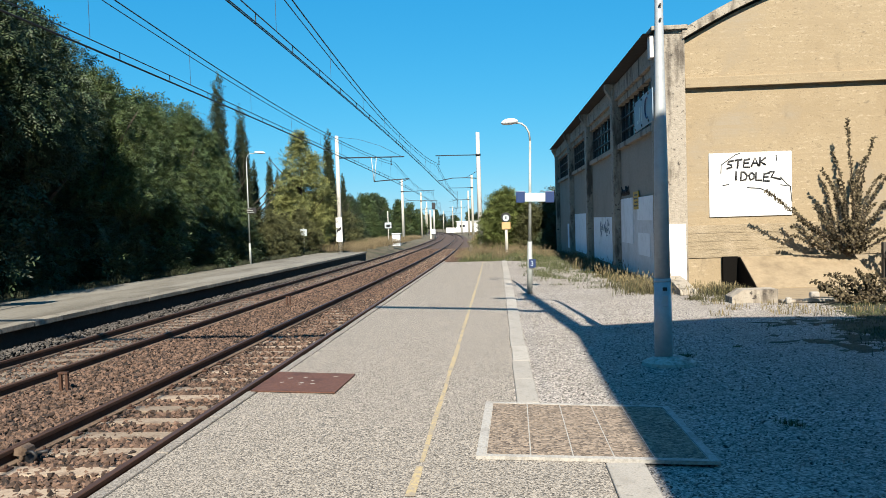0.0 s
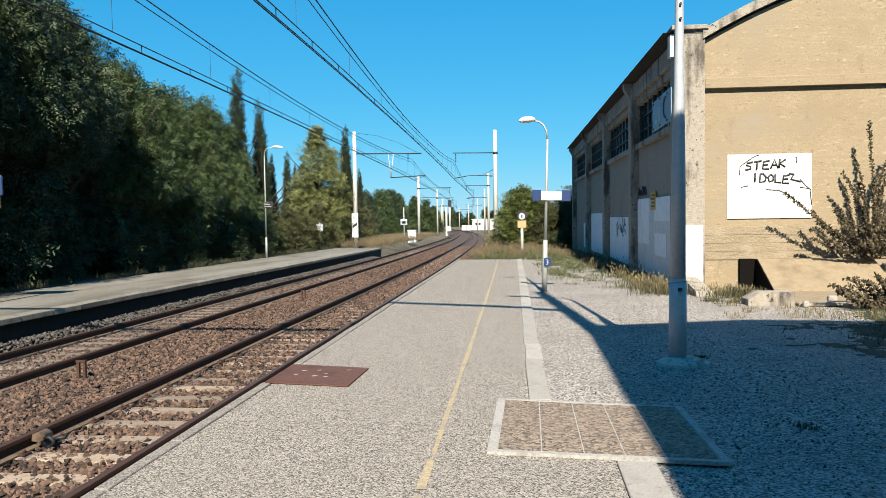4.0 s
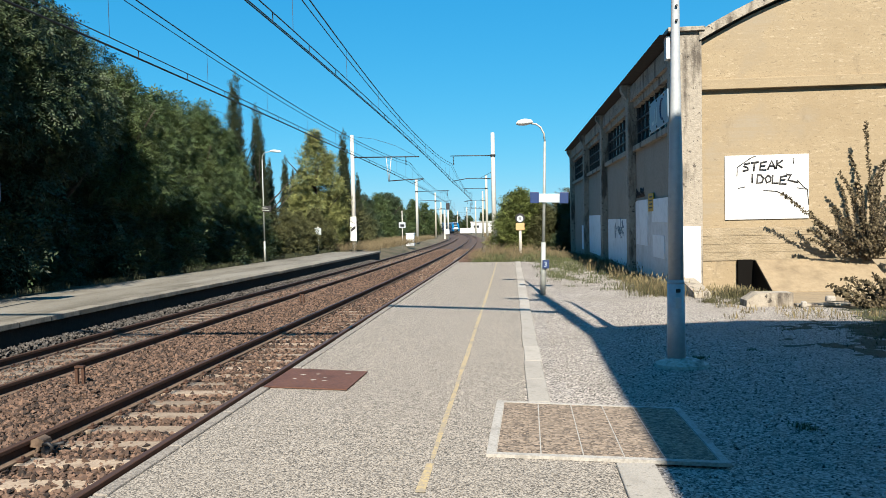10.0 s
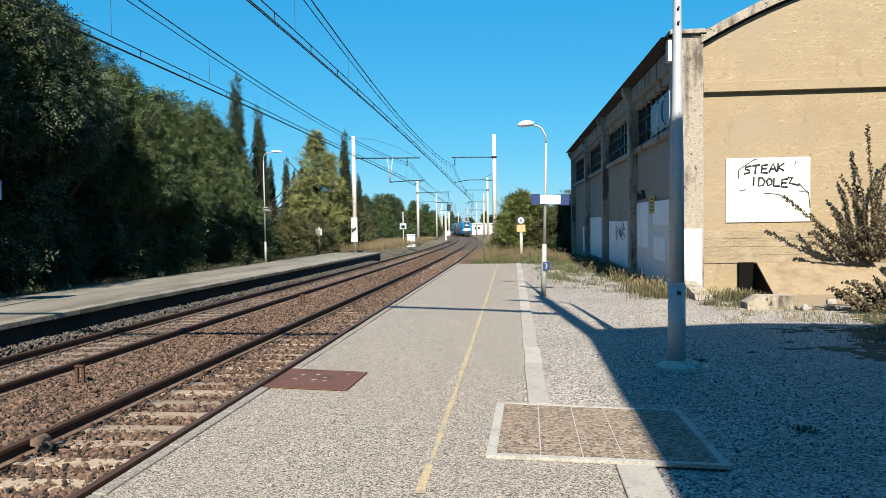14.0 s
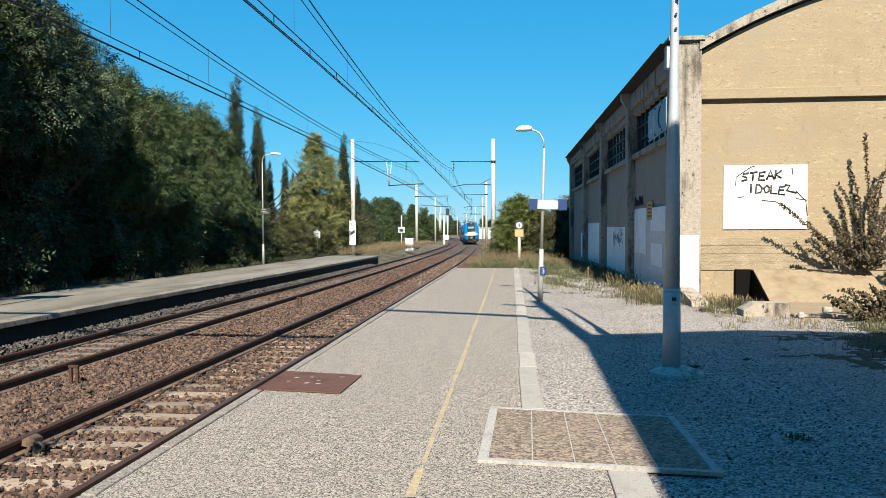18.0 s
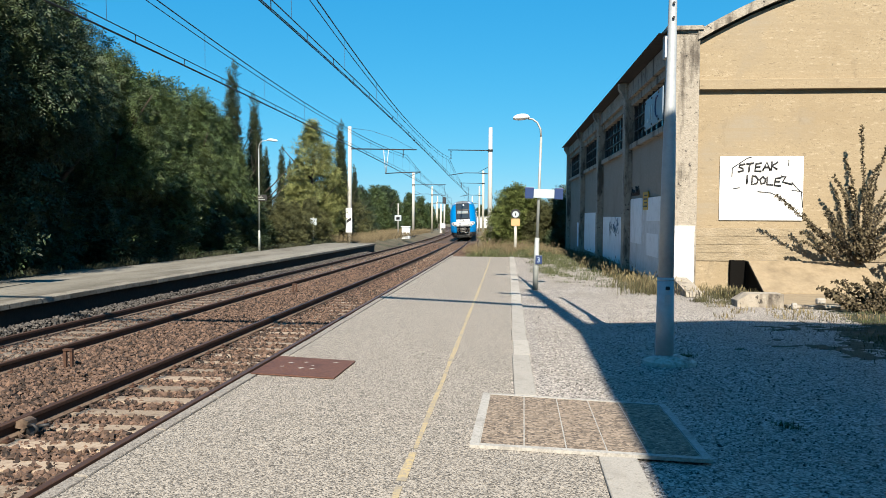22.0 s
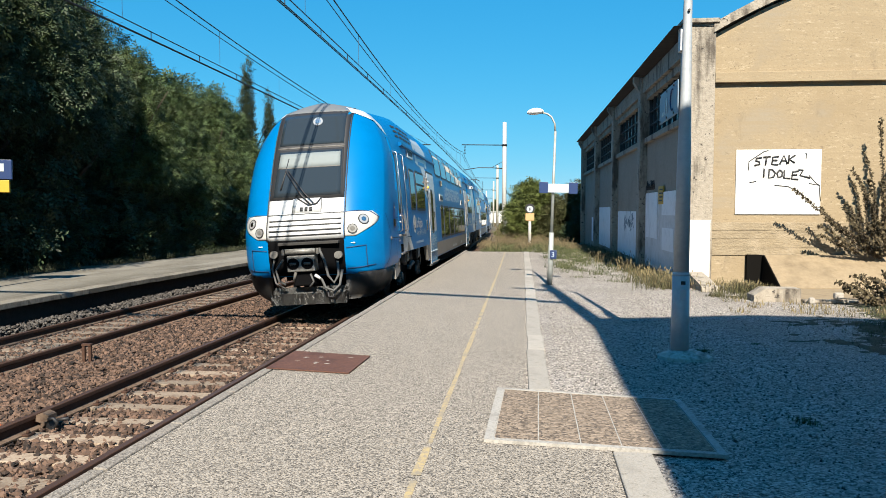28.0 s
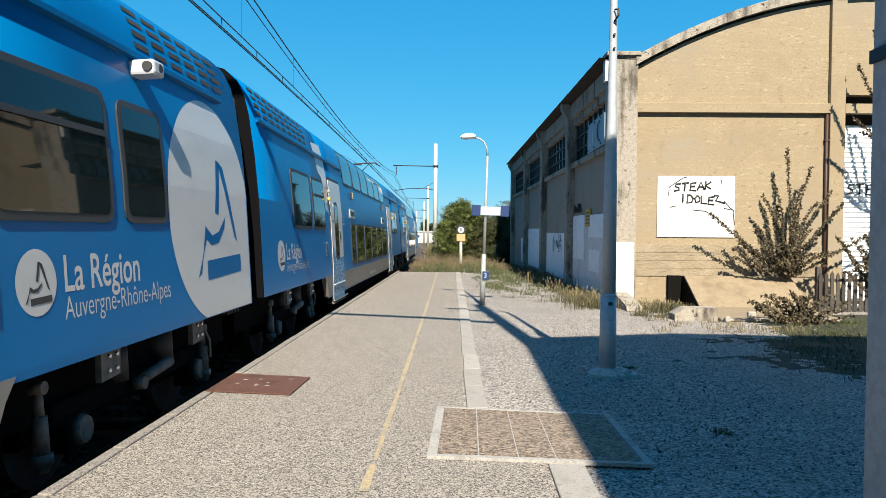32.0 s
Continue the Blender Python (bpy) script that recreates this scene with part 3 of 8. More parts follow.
    # roller shutter
    sh = part("roller_shutter", box(bmesh.new(), 5.64, 8.66, 0.34, 0.38, z0, 4.30), M["board"], shed, "pale grey roller shutter")
    me = mesh("slat", box(bmesh.new(), 5.65, 8.65, 0.30, 0.34, 0.012, 0.108, 0.012), M["board"])
    for k in range(38):
        piece("slat", me, sh, pose(0, 0, z0 + 0.12 * k))
    return shed


shed = build_shed()


def build_station():
    """The station building beside and behind the camera; only its shadow and bulk tell."""
    st = thing("station_building", "plain rendered station building beside the platform", "building")
    # unseen; its width is run out to x = 34 to block more sky light
    front = [(2.02, -0.2), (34.0, -0.2), (34.0, 8.7), (12.0, 8.7), (4.7, 9.3), (2.02, 8.66)]
    part("wall", plate_y(bmesh.new(), front, -14, 2.35), M["plaster"], st)
    roof = [(1.98, 8.66), (4.7, 9.31), (12.0, 8.71), (34.1, 8.71), (34.1, 8.80), (12.0, 8.80), (4.7, 9.40), (1.98, 8.74)]
    part("roof", plate_y(bmesh.new(), roof, -14.2, 2.38), M["roof_tile"], st)
    return st


build_station()


# ---- masts, wires, lamps, signs ----
def build_catenary_mast(x, y, h, w, side, label="", mat="mast", reach=3.4):
    """A tall slender mast; side: +1 when its arms reach towards +x."""
    z = dip(y) - 0.45
    m = thing("catenary_mast", label or "pale concrete catenary mast", "mast", at=(x, y, z), group="catenary masts")
    part("post", rod(bmesh.new(), (0, 0, 0), (0, 0, h), w * 0.55, w * 0.42, 8), M[mat], m)
    top = h - 1.8
    part("top_arm", rod(bmesh.new(), (0, 0, top), (side * reach, 0, top + 0.06), 0.04, 0.035, 6), M["black_steel"], m)
    part("insulator", insulator((side * (reach - 0.25), 0, top), (side * (reach - 0.25), 0, top - 0.7)), M["black_steel"], m)
    part("cantilever", tube(bmesh.new(), [(0, 0, 5.84), (side * 1.0, 0, 5.92), (side * 2.1, 0, 5.93), (side * reach * 0.96, 0, 5.74)], 0.03, 6), M["black_steel"], m)
    part("strut", rod(bmesh.new(), (0, 0, 6.48), (side * 1.0, 0, 5.93), 0.018, 0.018, 5), M["black_steel"], m)
    part("cantilever_insulator", insulator((side * 0.25, 0, 5.86), (side * 0.75, 0, 5.90)), M["black_steel"], m)
    part("mast_collar", rod(bmesh.new(), (0, 0, top - 0.08), (0, 0, top + 0.08), w * 0.56, w * 0.56, 8), M["black_steel"], m)
    return m


def insulator(a, b, r=0.055):
    """A string of small discs between two points."""
    a, b = Vector(a), Vector(b)
    bm = rod(bmesh.new(), a, b, 0.018, 0.018, 5)
    for k in range(6):
        p = a.lerp(b, (k + 0.5) / 6)
        rod(bm, p - (b - a) * 0.035, p + (b - a) * 0.035, r, r * 0.8, 8)
    return bm


build_catenary_mast(-2.58, 58.7, 9.5, 0.36, -1, label="pale concrete catenary mast beside the platform end")
# the far platform's mast holds its wires by a long arm and a hanging bracket
left_mast = thing("catenary_mast", "white concrete catenary mast with a marker board", "mast", at=(-14.3, 60.0, dip(60) - 0.45), group="catenary masts")
part("post", rod(bmesh.new(), (0, 0, 0), (0, 0, 9.85), 0.20, 0.15, 8), M["mast"], left_mast)
part("top_arm", rod(bmesh.new(), (0, 0, 8.02), (5.6, 0, 7.92), 0.05, 0.045, 6), M["black_steel"], left_mast)
part("stay", tube(bmesh.new(), [(0, 0, 9.75), (1.8, 0, 9.5), (3.6, 0, 8.9), (5.3, 0, 8.0)], 0.014, 5), M["wire"], left_mast)
bm = bmesh.new()
for xa, xb in ((2.85, 3.02), (3.28, 3.06)):
    rod(bm, (xa, 0, 7.95), (xb, 0, 5.95), 0.035, 0.03, 6)
for k in range(5):
    z = 7.75 - 0.38 * k
    rod(bm, (2.88 + 0.03 * k, 0, z), (3.26 - 0.04 * k, 0, z - 0.19), 0.014, 0.014, 4)
part("hanging_bracket", bm, M["galv"], left_mast, "pale lattice bracket")
part("cantilever", tube(bmesh.new(), [(3.02, 0, 5.98), (4.4, 0, 6.05), (5.95, 0, 6.1)], 0.04, 6), M["black_steel"], left_mast)
part("steady_arm", rod(bmesh.new(), (5.0, 0, 5.75), (5.9, 0, 6.08), 0.02, 0.02, 5), M["black_steel"], left_mast)
part("insulator", insulator((4.5, 0, 7.92), (4.5, 0, 7.25)), M["black_steel"], left_mast)
mb = part("marker_board", box(bmesh.new(), -0.28, 0.26, -0.26, -0.22, 1.08, 3.1, 0.01), M["lamp_head"], left_mast, "white board with a dark slash")
part("slash", plate_y(bmesh.new(), [(-0.20, 1.85), (0.18, 2.1), (0.18, 2.35), (-0.20, 2.1)], -0.268, -0.26), M["paint_black"], mb)
build_catenary_mast(-15.2, 101.5, 9.0, 0.4, 1, reach=4.6)
for y in (105, 150, 205, 262, 320):
    build_catenary_mast(-2.2 + bend(y), y, 9.4, 0.36, -1, mat="mast_far")
for y in (150, 205, 262, 320):
    build_catenary_mast(-12.0 + bend(y), y, 9.4, 0.36, 1, mat="mast_far")


def build_wires(off, label, contact, low, top, top_near, drift):
    """Twin carrier, auxiliary carrier, two contact wires and droppers over one track; low, top: the carrier's
    height over the contact wire in mid-span and at the masts, the near portal's higher; drift: the wires' swing to either side of the track."""
    w = thing("catenary_wires", label, "overhead wires")
    spans = [-52, 4, 58.7, 105, 150, 205, 262, 320, 380]

    def along(y):
        for n, (a, b) in enumerate(zip(spans, spans[1:])):
            if a <= y <= b:
                return n, (y - a) / (b - a)
        return 0, 0.0

    def lift(y, lo, hi):
        n, u = along(y)
        if hi == top and y < 31.35:
            hi = top_near
        return lo + (hi - lo) * (2 * u - 1) ** 2

    def side(y):
        n, u = along(y)
        return off + bend(y) + drift * (1 - 2 * u) * (1 if n % 2 else -1)

    ys = sorted({round(-52 + 432 * k / 216, 3) for k in range(217)} | set(spans))

    def line(f, dx, r, n=5):
        return tube(bmesh.new(), [(side(y) + dx, y, dip(y) + RAIL_TOP + f(y)) for y in ys], r, n)

    def carrier(y):
        return contact + lift(y, low, top)

    def auxiliary(y):
        return contact + lift(y, 0.13, 0.24)

    part("carrier_wire", line(carrier, 0, 0.015), M["wire"], w)
    part("carrier_wire", line(lambda y: carrier(y) - lift(y, 0.10, 0.20), -0.06, 0.011), M["wire"], w)
    part("auxiliary_wire", line(auxiliary, 0, 0.012), M["wire"], w)
    part("contact_wire", line(lambda y: contact, -0.02, 0.012), M["wire"], w)
    part("contact_wire", line(lambda y: contact, 0.02, 0.012), M["wire"], w)
    y = -4.0
    while y < 130:
        x, z = side(y), dip(y) + RAIL_TOP
        part("dropper", rod(bmesh.new(), (x, y, z + auxiliary(y)), (x, y, z + carrier(y)), 0.005, 0.005, 4), M["wire"], w)
        for v in (y + 1.1, y + 3.4):
            x, z = side(v), dip(v) + RAIL_TOP
            part("dropper", rod(bmesh.new(), (x, v, z + contact), (x, v, z + auxiliary(v)), 0.010, 0.010, 4), M["wire"], w)
        y += 4.6
    return w


build_wires(TRACK, "overhead catenary wires above the near track", 5.74, 0.55, 1.5, 2.3, 0.22)
build_wires(-8.1, "overhead catenary wires above the far track", 5.80, 0.78, 1.6, 2.1, 0.0)


def build_lamp(x, y, z, h, side, lean, label, head=0.62, arm=0.34):
    m = thing("platform_lamp", label, "street lamp", at=(x, y, z), group="platform lamps")
    m.matrix_world = pose(x, y, z, 0, lean, 0)
    bm = bmesh.new()
    rod(bm, (0, 0, 0), (0, 0, 1.2), 0.066, 0.055, 12)
    rod(bm, (0, 0, 1.2), (0, 0, h - 0.4), 0.038, 0.028, 12)
    part("post", bm, M["lamp_post"], m)
    part("arm", tube(bmesh.new(), [(0, 0, h - 0.42), (side * 0.02, 0, h - 0.22), (side * 0.10, 0, h - 0.07), (side * 0.20, 0, h), (side * (arm + 0.06), 0, h + 0.02)], 0.022, 8), M["lamp_post"], m)
    bm = bmesh.new()
    bmesh.ops.create_uvsphere(bm, u_segments=14, v_segments=8, radius=1)
    bmesh.ops.scale(bm, vec=(head / 2, 0.13, 0.095), verts=bm.verts)
    for v in bm.verts:
        if v.co.z < 0:
            v.co.z *= 0.6
    part("lamp_head", bm, M["lamp_head"], m, "white streamlined lamp head", at=pose(side * (arm + head / 2), 0, h + 0.03, 0, side * 6, 0))
    return m


lamp_right = build_lamp(0.29, 17.7, -0.07, 3.92, -1, 1.6, "grey platform lamp with white head and small signs", 0.40, 0.27)
lamp_left = build_lamp(-14.2, 38.8, -0.42, 6.02, 1, 0, "slim grey platform lamp post with a white head", 0.62, 0.45)


# ---- things on and beside the near platform ----
def build_hatch():
    A, B, C, D = (Vector(p) for p in ((-0.386, 5.865, 0), (1.261, 5.746, 0), (1.22, 7.194, 0), (-0.369, 7.40, 0)))

    def q(u, v):
        p = A * (1 - u) * (1 - v) + B * u * (1 - v) + C * u * v + D * (1 - u) * v
        return (p.x, p.y)

    h = thing("cable_pit_cover", "pebble-tiled cable pit cover in a pale concrete frame", "pit cover", at=(0, 0, -0.02))
    for u0, u1, v0, v1 in ((0, 1, 0, 0.035), (0, 1, 0.97, 1), (0, 0.04, 0.035, 0.97), (0.965, 1, 0.035, 0.97)):
        part("frame_bar", slab(bmesh.new(), [q(u0, v0), q(u1, v0), q(u1, v1), q(u0, v1)], 0.0, 0.027), M["frame_concrete"], h, "pale concrete frame")
    cuts = [0.042, 0.235, 0.415, 0.585, 0.75, 0.963]
    for a, b in zip(cuts, cuts[1:]):
        part("panel", slab(bmesh.new(), [q(a + 0.003, 0.042), q(b - 0.003, 0.042), q(b - 0.003, 0.963), q(a + 0.003, 0.963)], 0.0, 0.0245), M["hatch"], h)
    part("joint_bed", slab(bmesh.new(), [q(0.03, 0.03), q(0.97, 0.03), q(0.97, 0.975), q(0.03, 0.975)], 0.0, 0.0215), M["frame_concrete"], h)


def build_plate():
    bm = slab(bmesh.new(), [(-2.80, 7.95), (-1.89, 7.83), (-1.87, 8.70), (-2.80, 8.86)], 0.0, 0.012)
    p = thing("steel_cover_plate", "rusted reddish-brown steel plate lying on the platform edge", "cover plate", at=(0, 0, -0.012))
    part("plate", bm, M["rust_plate"], p)
    r = random.Random(2)
    for k in range(9):
        x, y = r.uniform(-2.6, -2.05), r.uniform(8.05, 8.6)
        s = r.uniform(0.015, 0.04)
        part("paint_chip", slab(bmesh.new(), [(x - s, y), (x, y - s * 0.5), (x + s, y + 0.01), (x, y + s * 0.6)], 0.012, 0.0135), M["concrete"], p)


def yellow_x(y):
    return -0.77 - 0.0175 * (y - 6) - 0.0002 * (y - 6) ** 2


def build_yellow_line():
    bm = bmesh.new()
    r = random.Random(11)
    y = 1.0
    while y < 32.6:
        n = y + r.uniform(0.5, 1.6)
        w = 0.018 + 0.009 * r.random() + 0.0001 * y
        a = [bm.verts.new((yellow_x(v) + s * w + 0.02 * noise.noise((v * 3, s, 2)), v, dip(v) + 0.004)) for v, s in ((y, -1), (y, 1), (n, 1), (n, -1))]
        bm.faces.new(a)
        y = n + (0.0 if r.random() < 0.7 else r.uniform(0.03, 0.12))
    return tagged(new("platform_marking", mesh("platform_marking", bm, M["yellow"])), "worn yellow safety line on the asphalt", "marking", kind="structure")


def build_pole():
    p = thing("sign_pole", "tall galvanised lamp pole with a station sign, concrete foot", "pole", at=(1.6, 9.22, -0.02))
    part("lower_tube", rod(bmesh.new(), (0, 0, 0), (0, 0, 0.95), 0.102, 0.094, 24), M["galv"], p)
    part("upper_tube", tube(bmesh.new(), [(0, 0, 0.95), (0.008, 0, 2.2), (0.014, 0, 3.2), (0.02, 0, 4.2), (0.03, 0, 5.9)], [0.086, 0.076, 0.056, 0.044, 0.034], 24), M["galv"], p)
    part("collar", rod(bmesh.new(), (0, 0, 0.93), (0, 0, 0.965), 0.097, 0.088, 24), M["galv"], p)
    part("arm", tube(bmesh.new(), [(0.03, 0, 5.85), (0.02, 0, 6.05), (-0.06, 0, 6.25), (-0.22, 0, 6.36), (-0.40, 0, 6.40)], 0.028, 10), M["galv"], p)
    bm = bmesh.new()
    bmesh.ops.create_uvsphere(bm, u_segments=14, v_segments=8, radius=1)
    bmesh.ops.scale(bm, vec=(0.24, 0.11, 0.07), verts=bm.verts)
    part("lamp_head", bm, M["lamp_head"], p, "white streamlined lamp head", at=pose(-0.6, 0, 6.42))
    part("label_plate", box(bmesh.new(), -0.03, 0.04, -0.109, -0.098, 0.66, 0.78, 0.004), M["sign_white"], p, "small pale label")
    part("label_plate", box(bmesh.new(), -0.02, 0.03, -0.109, -0.099, 0.83, 0.87, 0.004), M["black_steel"], p, "small dark label")
    part("eye_bolt", tube(bmesh.new(), [(0.02, -0.06, 4.18), (0.05, -0.13, 4.22), (0.05, -0.11, 4.30), (0.02, -0.06, 4.31)], 0.012, 6), M["black_steel"], p)
    for z in (4.02, 3.86):
        part("bolt", rod(bmesh.new(), (0.02, -0.05, z), (0.02, -0.075, z), 0.014, 0.014, 8), M["black_steel"], p)
    # rough cast slab round the foot
    foot = bmesh.new()
    n = 13
    rings = []
    for rr_, z in ((1.0, -0.03), (0.97, 0.015), (0.80, 0.045), (0.36, 0.085)):
        ring = []
        for k in range(n):
            a = 2 * math.pi * k / n
            q = rr_ * (1 + 0.16 * noise.noise((math.cos(a) * 1.7, math.sin(a) * 1.7, 4.0)) + 0.04 * noise.noise((a * 5, rr_, 1.0)))
            ring.append(foot.verts.new((0.04 + 0.30 * q * math.cos(a), -0.02 + 0.23 * q * math.sin(a), z + 0.012 * noise.noise((a * 3, rr_ * 4, 9.0)) * (z > 0))))
        rings.append(ring)
    for a, b in zip(rings, rings[1:]):
        for k in range(n):
            foot.faces.new((a[k], a[(k + 1) % n], b[(k + 1) % n], b[k]))
    foot.faces.new(rings[-1])
    part("foot", foot, M["foot"], p, "rough pale concrete foot")
    s = part("name_board", box(bmesh.new(), -0.088, -0.074, -0.07, 1.11, 2.74, 3.11, 0.004), M["sign_blue_grey"], p, "blue-grey station board seen edge-on")
    for y0, y1, z0, z1 in ((0.55, 0.60, 2.82, 3.0), (0.66, 0.71, 2.82, 3.0), (0.78, 0.90, 2.82, 2.86)):
        part("letter_bar", box(bmesh.new(), -0.094, -0.088, y0, y1, z0, z1), M["sign_white"], s)
    part("emblem_arc", tube(bmesh.new(), [(-0.090, 0.24 + 0.1 * math.cos(a), 2.93 + 0.12 * math.sin(a)) for a in [-1.9 + 0.35 * k for k in range(12)]], 0.012, 5), M["blue_sign"], s)
    for y in (0.14, 0.58, 1.04):
        for z in (2.77, 3.08):
            part("bolt", rod(bmesh.new(), (-0.088, y, z), (-0.099, y, z), 0.014, 0.014, 8), M["black_steel"], s)


def lamp_signs():
    s = part("name_board", box(bmesh.new(), -0.12, 0.35, -0.09, -0.06, 2.12, 2.32, 0.006), M["sign_white"], lamp_right, "white station board with dark blue ends")
    for x0, x1 in ((-0.32, -0.12), (0.35, 0.55)):
        part("board_end", box(bmesh.new(), x0, x1, -0.09, -0.06, 2.10, 2.36, 0.006), M["blue_sign"], s)
    part("lamp_clip", box(bmesh.new(), -0.05, 0.05, -0.06, 0.05, 2.14, 2.32), M["lamp_post"], lamp_right)
    n = part("number_plate", box(bmesh.new(), -0.02, 0.13, -0.095, -0.085, 0.60, 0.80, 0.004), M["blue_sign"], lamp_right, "small dark blue plate with a white 3")
    cu = bpy.data.curves.new("numeral", "FONT")
    cu.body, cu.size, cu.extrude = "3", 0.17, 0.002
    tmp = bpy.data.objects.new("numeral", cu)
    me = bpy.data.meshes.new_from_object(tmp)
    bpy.data.objects.remove(tmp)
    me.materials.clear()
    me.materials.append(M["sign_white"])
    o = new("numeral", me)
    o.parent = n
    o.matrix_basis = Matrix(((1, 0, 0, 0.005), (0, 0, -1, -0.098), (0, 1, 0, 0.64), (0, 0, 0, 1)))


def build_tall_mast():
    """Beside the camera: a portal of two tall masts with a beam over both tracks; its long shadow falls along the gravel."""
    m = thing("portal_mast", "tall grey concrete mast with a beam over the tracks", "mast", at=(1.87, 3.75, -0.05))
    for name, dx in (("post", 0.0), ("far_post", -17.2)):
        bm = bmesh.new()
        vs = []
        for z, w in ((-0.2, 0.14), (9, 0.13), (12.4, 0.12)):
            vs.append([bm.verts.new((dx + x * w, y * w, z)) for x, y in ((-1, -1), (1, -1), (1, 1), (-1, 1))])
        for a, b in zip(vs, vs[1:]):
            for k in range(4):
                bm.faces.new((a[k], a[(k + 1) % 4], b[(k + 1) % 4], b[k]))
        bm.faces.new(vs[0][::-1])
        bm.faces.new(vs[-1])
        part(name, bm, M["mast_grey"], m)
    part("strap", box(bmesh.new(), -0.15, 0.15, -0.15, 0.15, 2.50, 2.56), M["black_steel"], m)
    part("cross_beam", tube(bmesh.new(), [(0, 0, 9.3), (-1.4, 0.1, 9.7), (-3.4, 0.15, 10.2), (-6, 0.1, 10.05), (-17.2, 0, 10.05)], 0.10, 8), M["galv"], m)
    part("side_arm", rod(bmesh.new(), (0.1, 0, 11.15), (-0.85, 0.0, 11.45), 0.08, 0.07, 8), M["galv"], m)


M["mast_grey"] = material("grey concrete", (0.360, 0.360, 0.351), 0.9, grain=((14, (0.288, 0.288, 0.279), 0.42, 0.68),), stains=((2, (0.270, 0.270, 0.261), 0.5, 0.7),), bump=(30, 0.4, 0.01))
build_hatch()
build_plate()
build_yellow_line()
build_pole()
lamp_signs()
build_tall_mast()


# ---- by the shed ----
def build_graffiti():
    g = thing("painted_poster", "white painted rectangle with black spray lettering on the gable", "poster", at=(4.485, 18.0 + 0.135, 1.56), rz=1.4)
    part("white_ground", box(bmesh.new(), 0, 1.86, -0.016, 0.0, 0, 1.47, 0.004), M["white_paint"], g)
    T = {"S": [[(1, .95), (.25, .85), (.15, .6), (.7, .45), (.75, .2), (0, .05)]], "T": [[(0, .9), (1.05, 1)], [(.5, .95), (.35, 0)]], "E": [[(1, .95), (.2, .85), (.05, .05), (.95, 0)], [(.1, .5), (.8, .5)]],
         "A": [[(0, 0), (.55, 1), (1, .05)], [(.2, .4), (.9, .4)]], "K": [[(.1, 1), (0, 0)], [(.9, .95), (.1, .5), (.85, .1)]], "I": [[(.4, 1), (.35, 0)]], "D": [[(.1, 1), (0, 0), (.7, .1), (.9, .55), (.5, .95), (0, .95)]],
         "O": [[(.5, .95), (.1, .6), (.3, .1), (.8, .25), (.85, .7), (.5, .95)]], "L": [[(.1, 1), (.05, .1), (.9, .05)]], "Z": [[(0, .95), (.8, .9), (.3, .2), (1.2, .0), (1.9, -.15)]]}

    def word(w, x, z, s, step, rise=0.0):
        for ch in w:
            bm = bmesh.new()
            for st in T[ch]:
                tube(bm, [(x + u * s * 0.8, -0.0185, z + v * s) for u, v in st], 0.021, 6)
            part("letter", bm, M["paint_black"], g, "black sprayed letter")
            x, z = x + step, z + rise

    word("STEAK", 0.40, 1.10, 0.20, 0.185, 0.012)
    word("IDOLE", 0.55, 0.84, 0.20, 0.165, -0.012)
    word("Z", 1.36, 0.85, 0.17, 0.1)
    bm = bmesh.new()
    tube(bm, [(0.85, -0.0185, 0.66), (1.15, -0.0185, 0.63), (1.35, -0.0185, 0.53), (1.5, -0.0185, 0.41)], 0.011, 5)
    tube(bm, [(0.3, -0.0185, 0.72), (0.45, -0.0185, 0.75)], 0.011, 5)
    tube(bm, [(0.27, -0.0185, 1.0), (0.28, -0.0185, 1.2), (0.6, -0.0185, 1.42), (0.7, -0.0185, 1.45)], 0.010, 5)
    tube(bm, [(1.5, -0.0185, 1.38), (1.53, -0.0185, 1.38), (1.52, -0.0185, 1.25)], 0.010, 5)
    tube(bm, [(1.6, -0.0185, 0.88), (1.74, -0.0185, 0.72), (1.84, -0.0185, 0.64)], 0.010, 5)
    tube(bm, [(1.6, -0.0185, 0.7), (1.82, -0.0185, 0.66), (1.855, -0.0185, 0.3)], 0.010, 5)
    tagged(part("spray_flourish", bm, M["paint_black"], g, "thin black sprayed strokes"), kind="stuff")


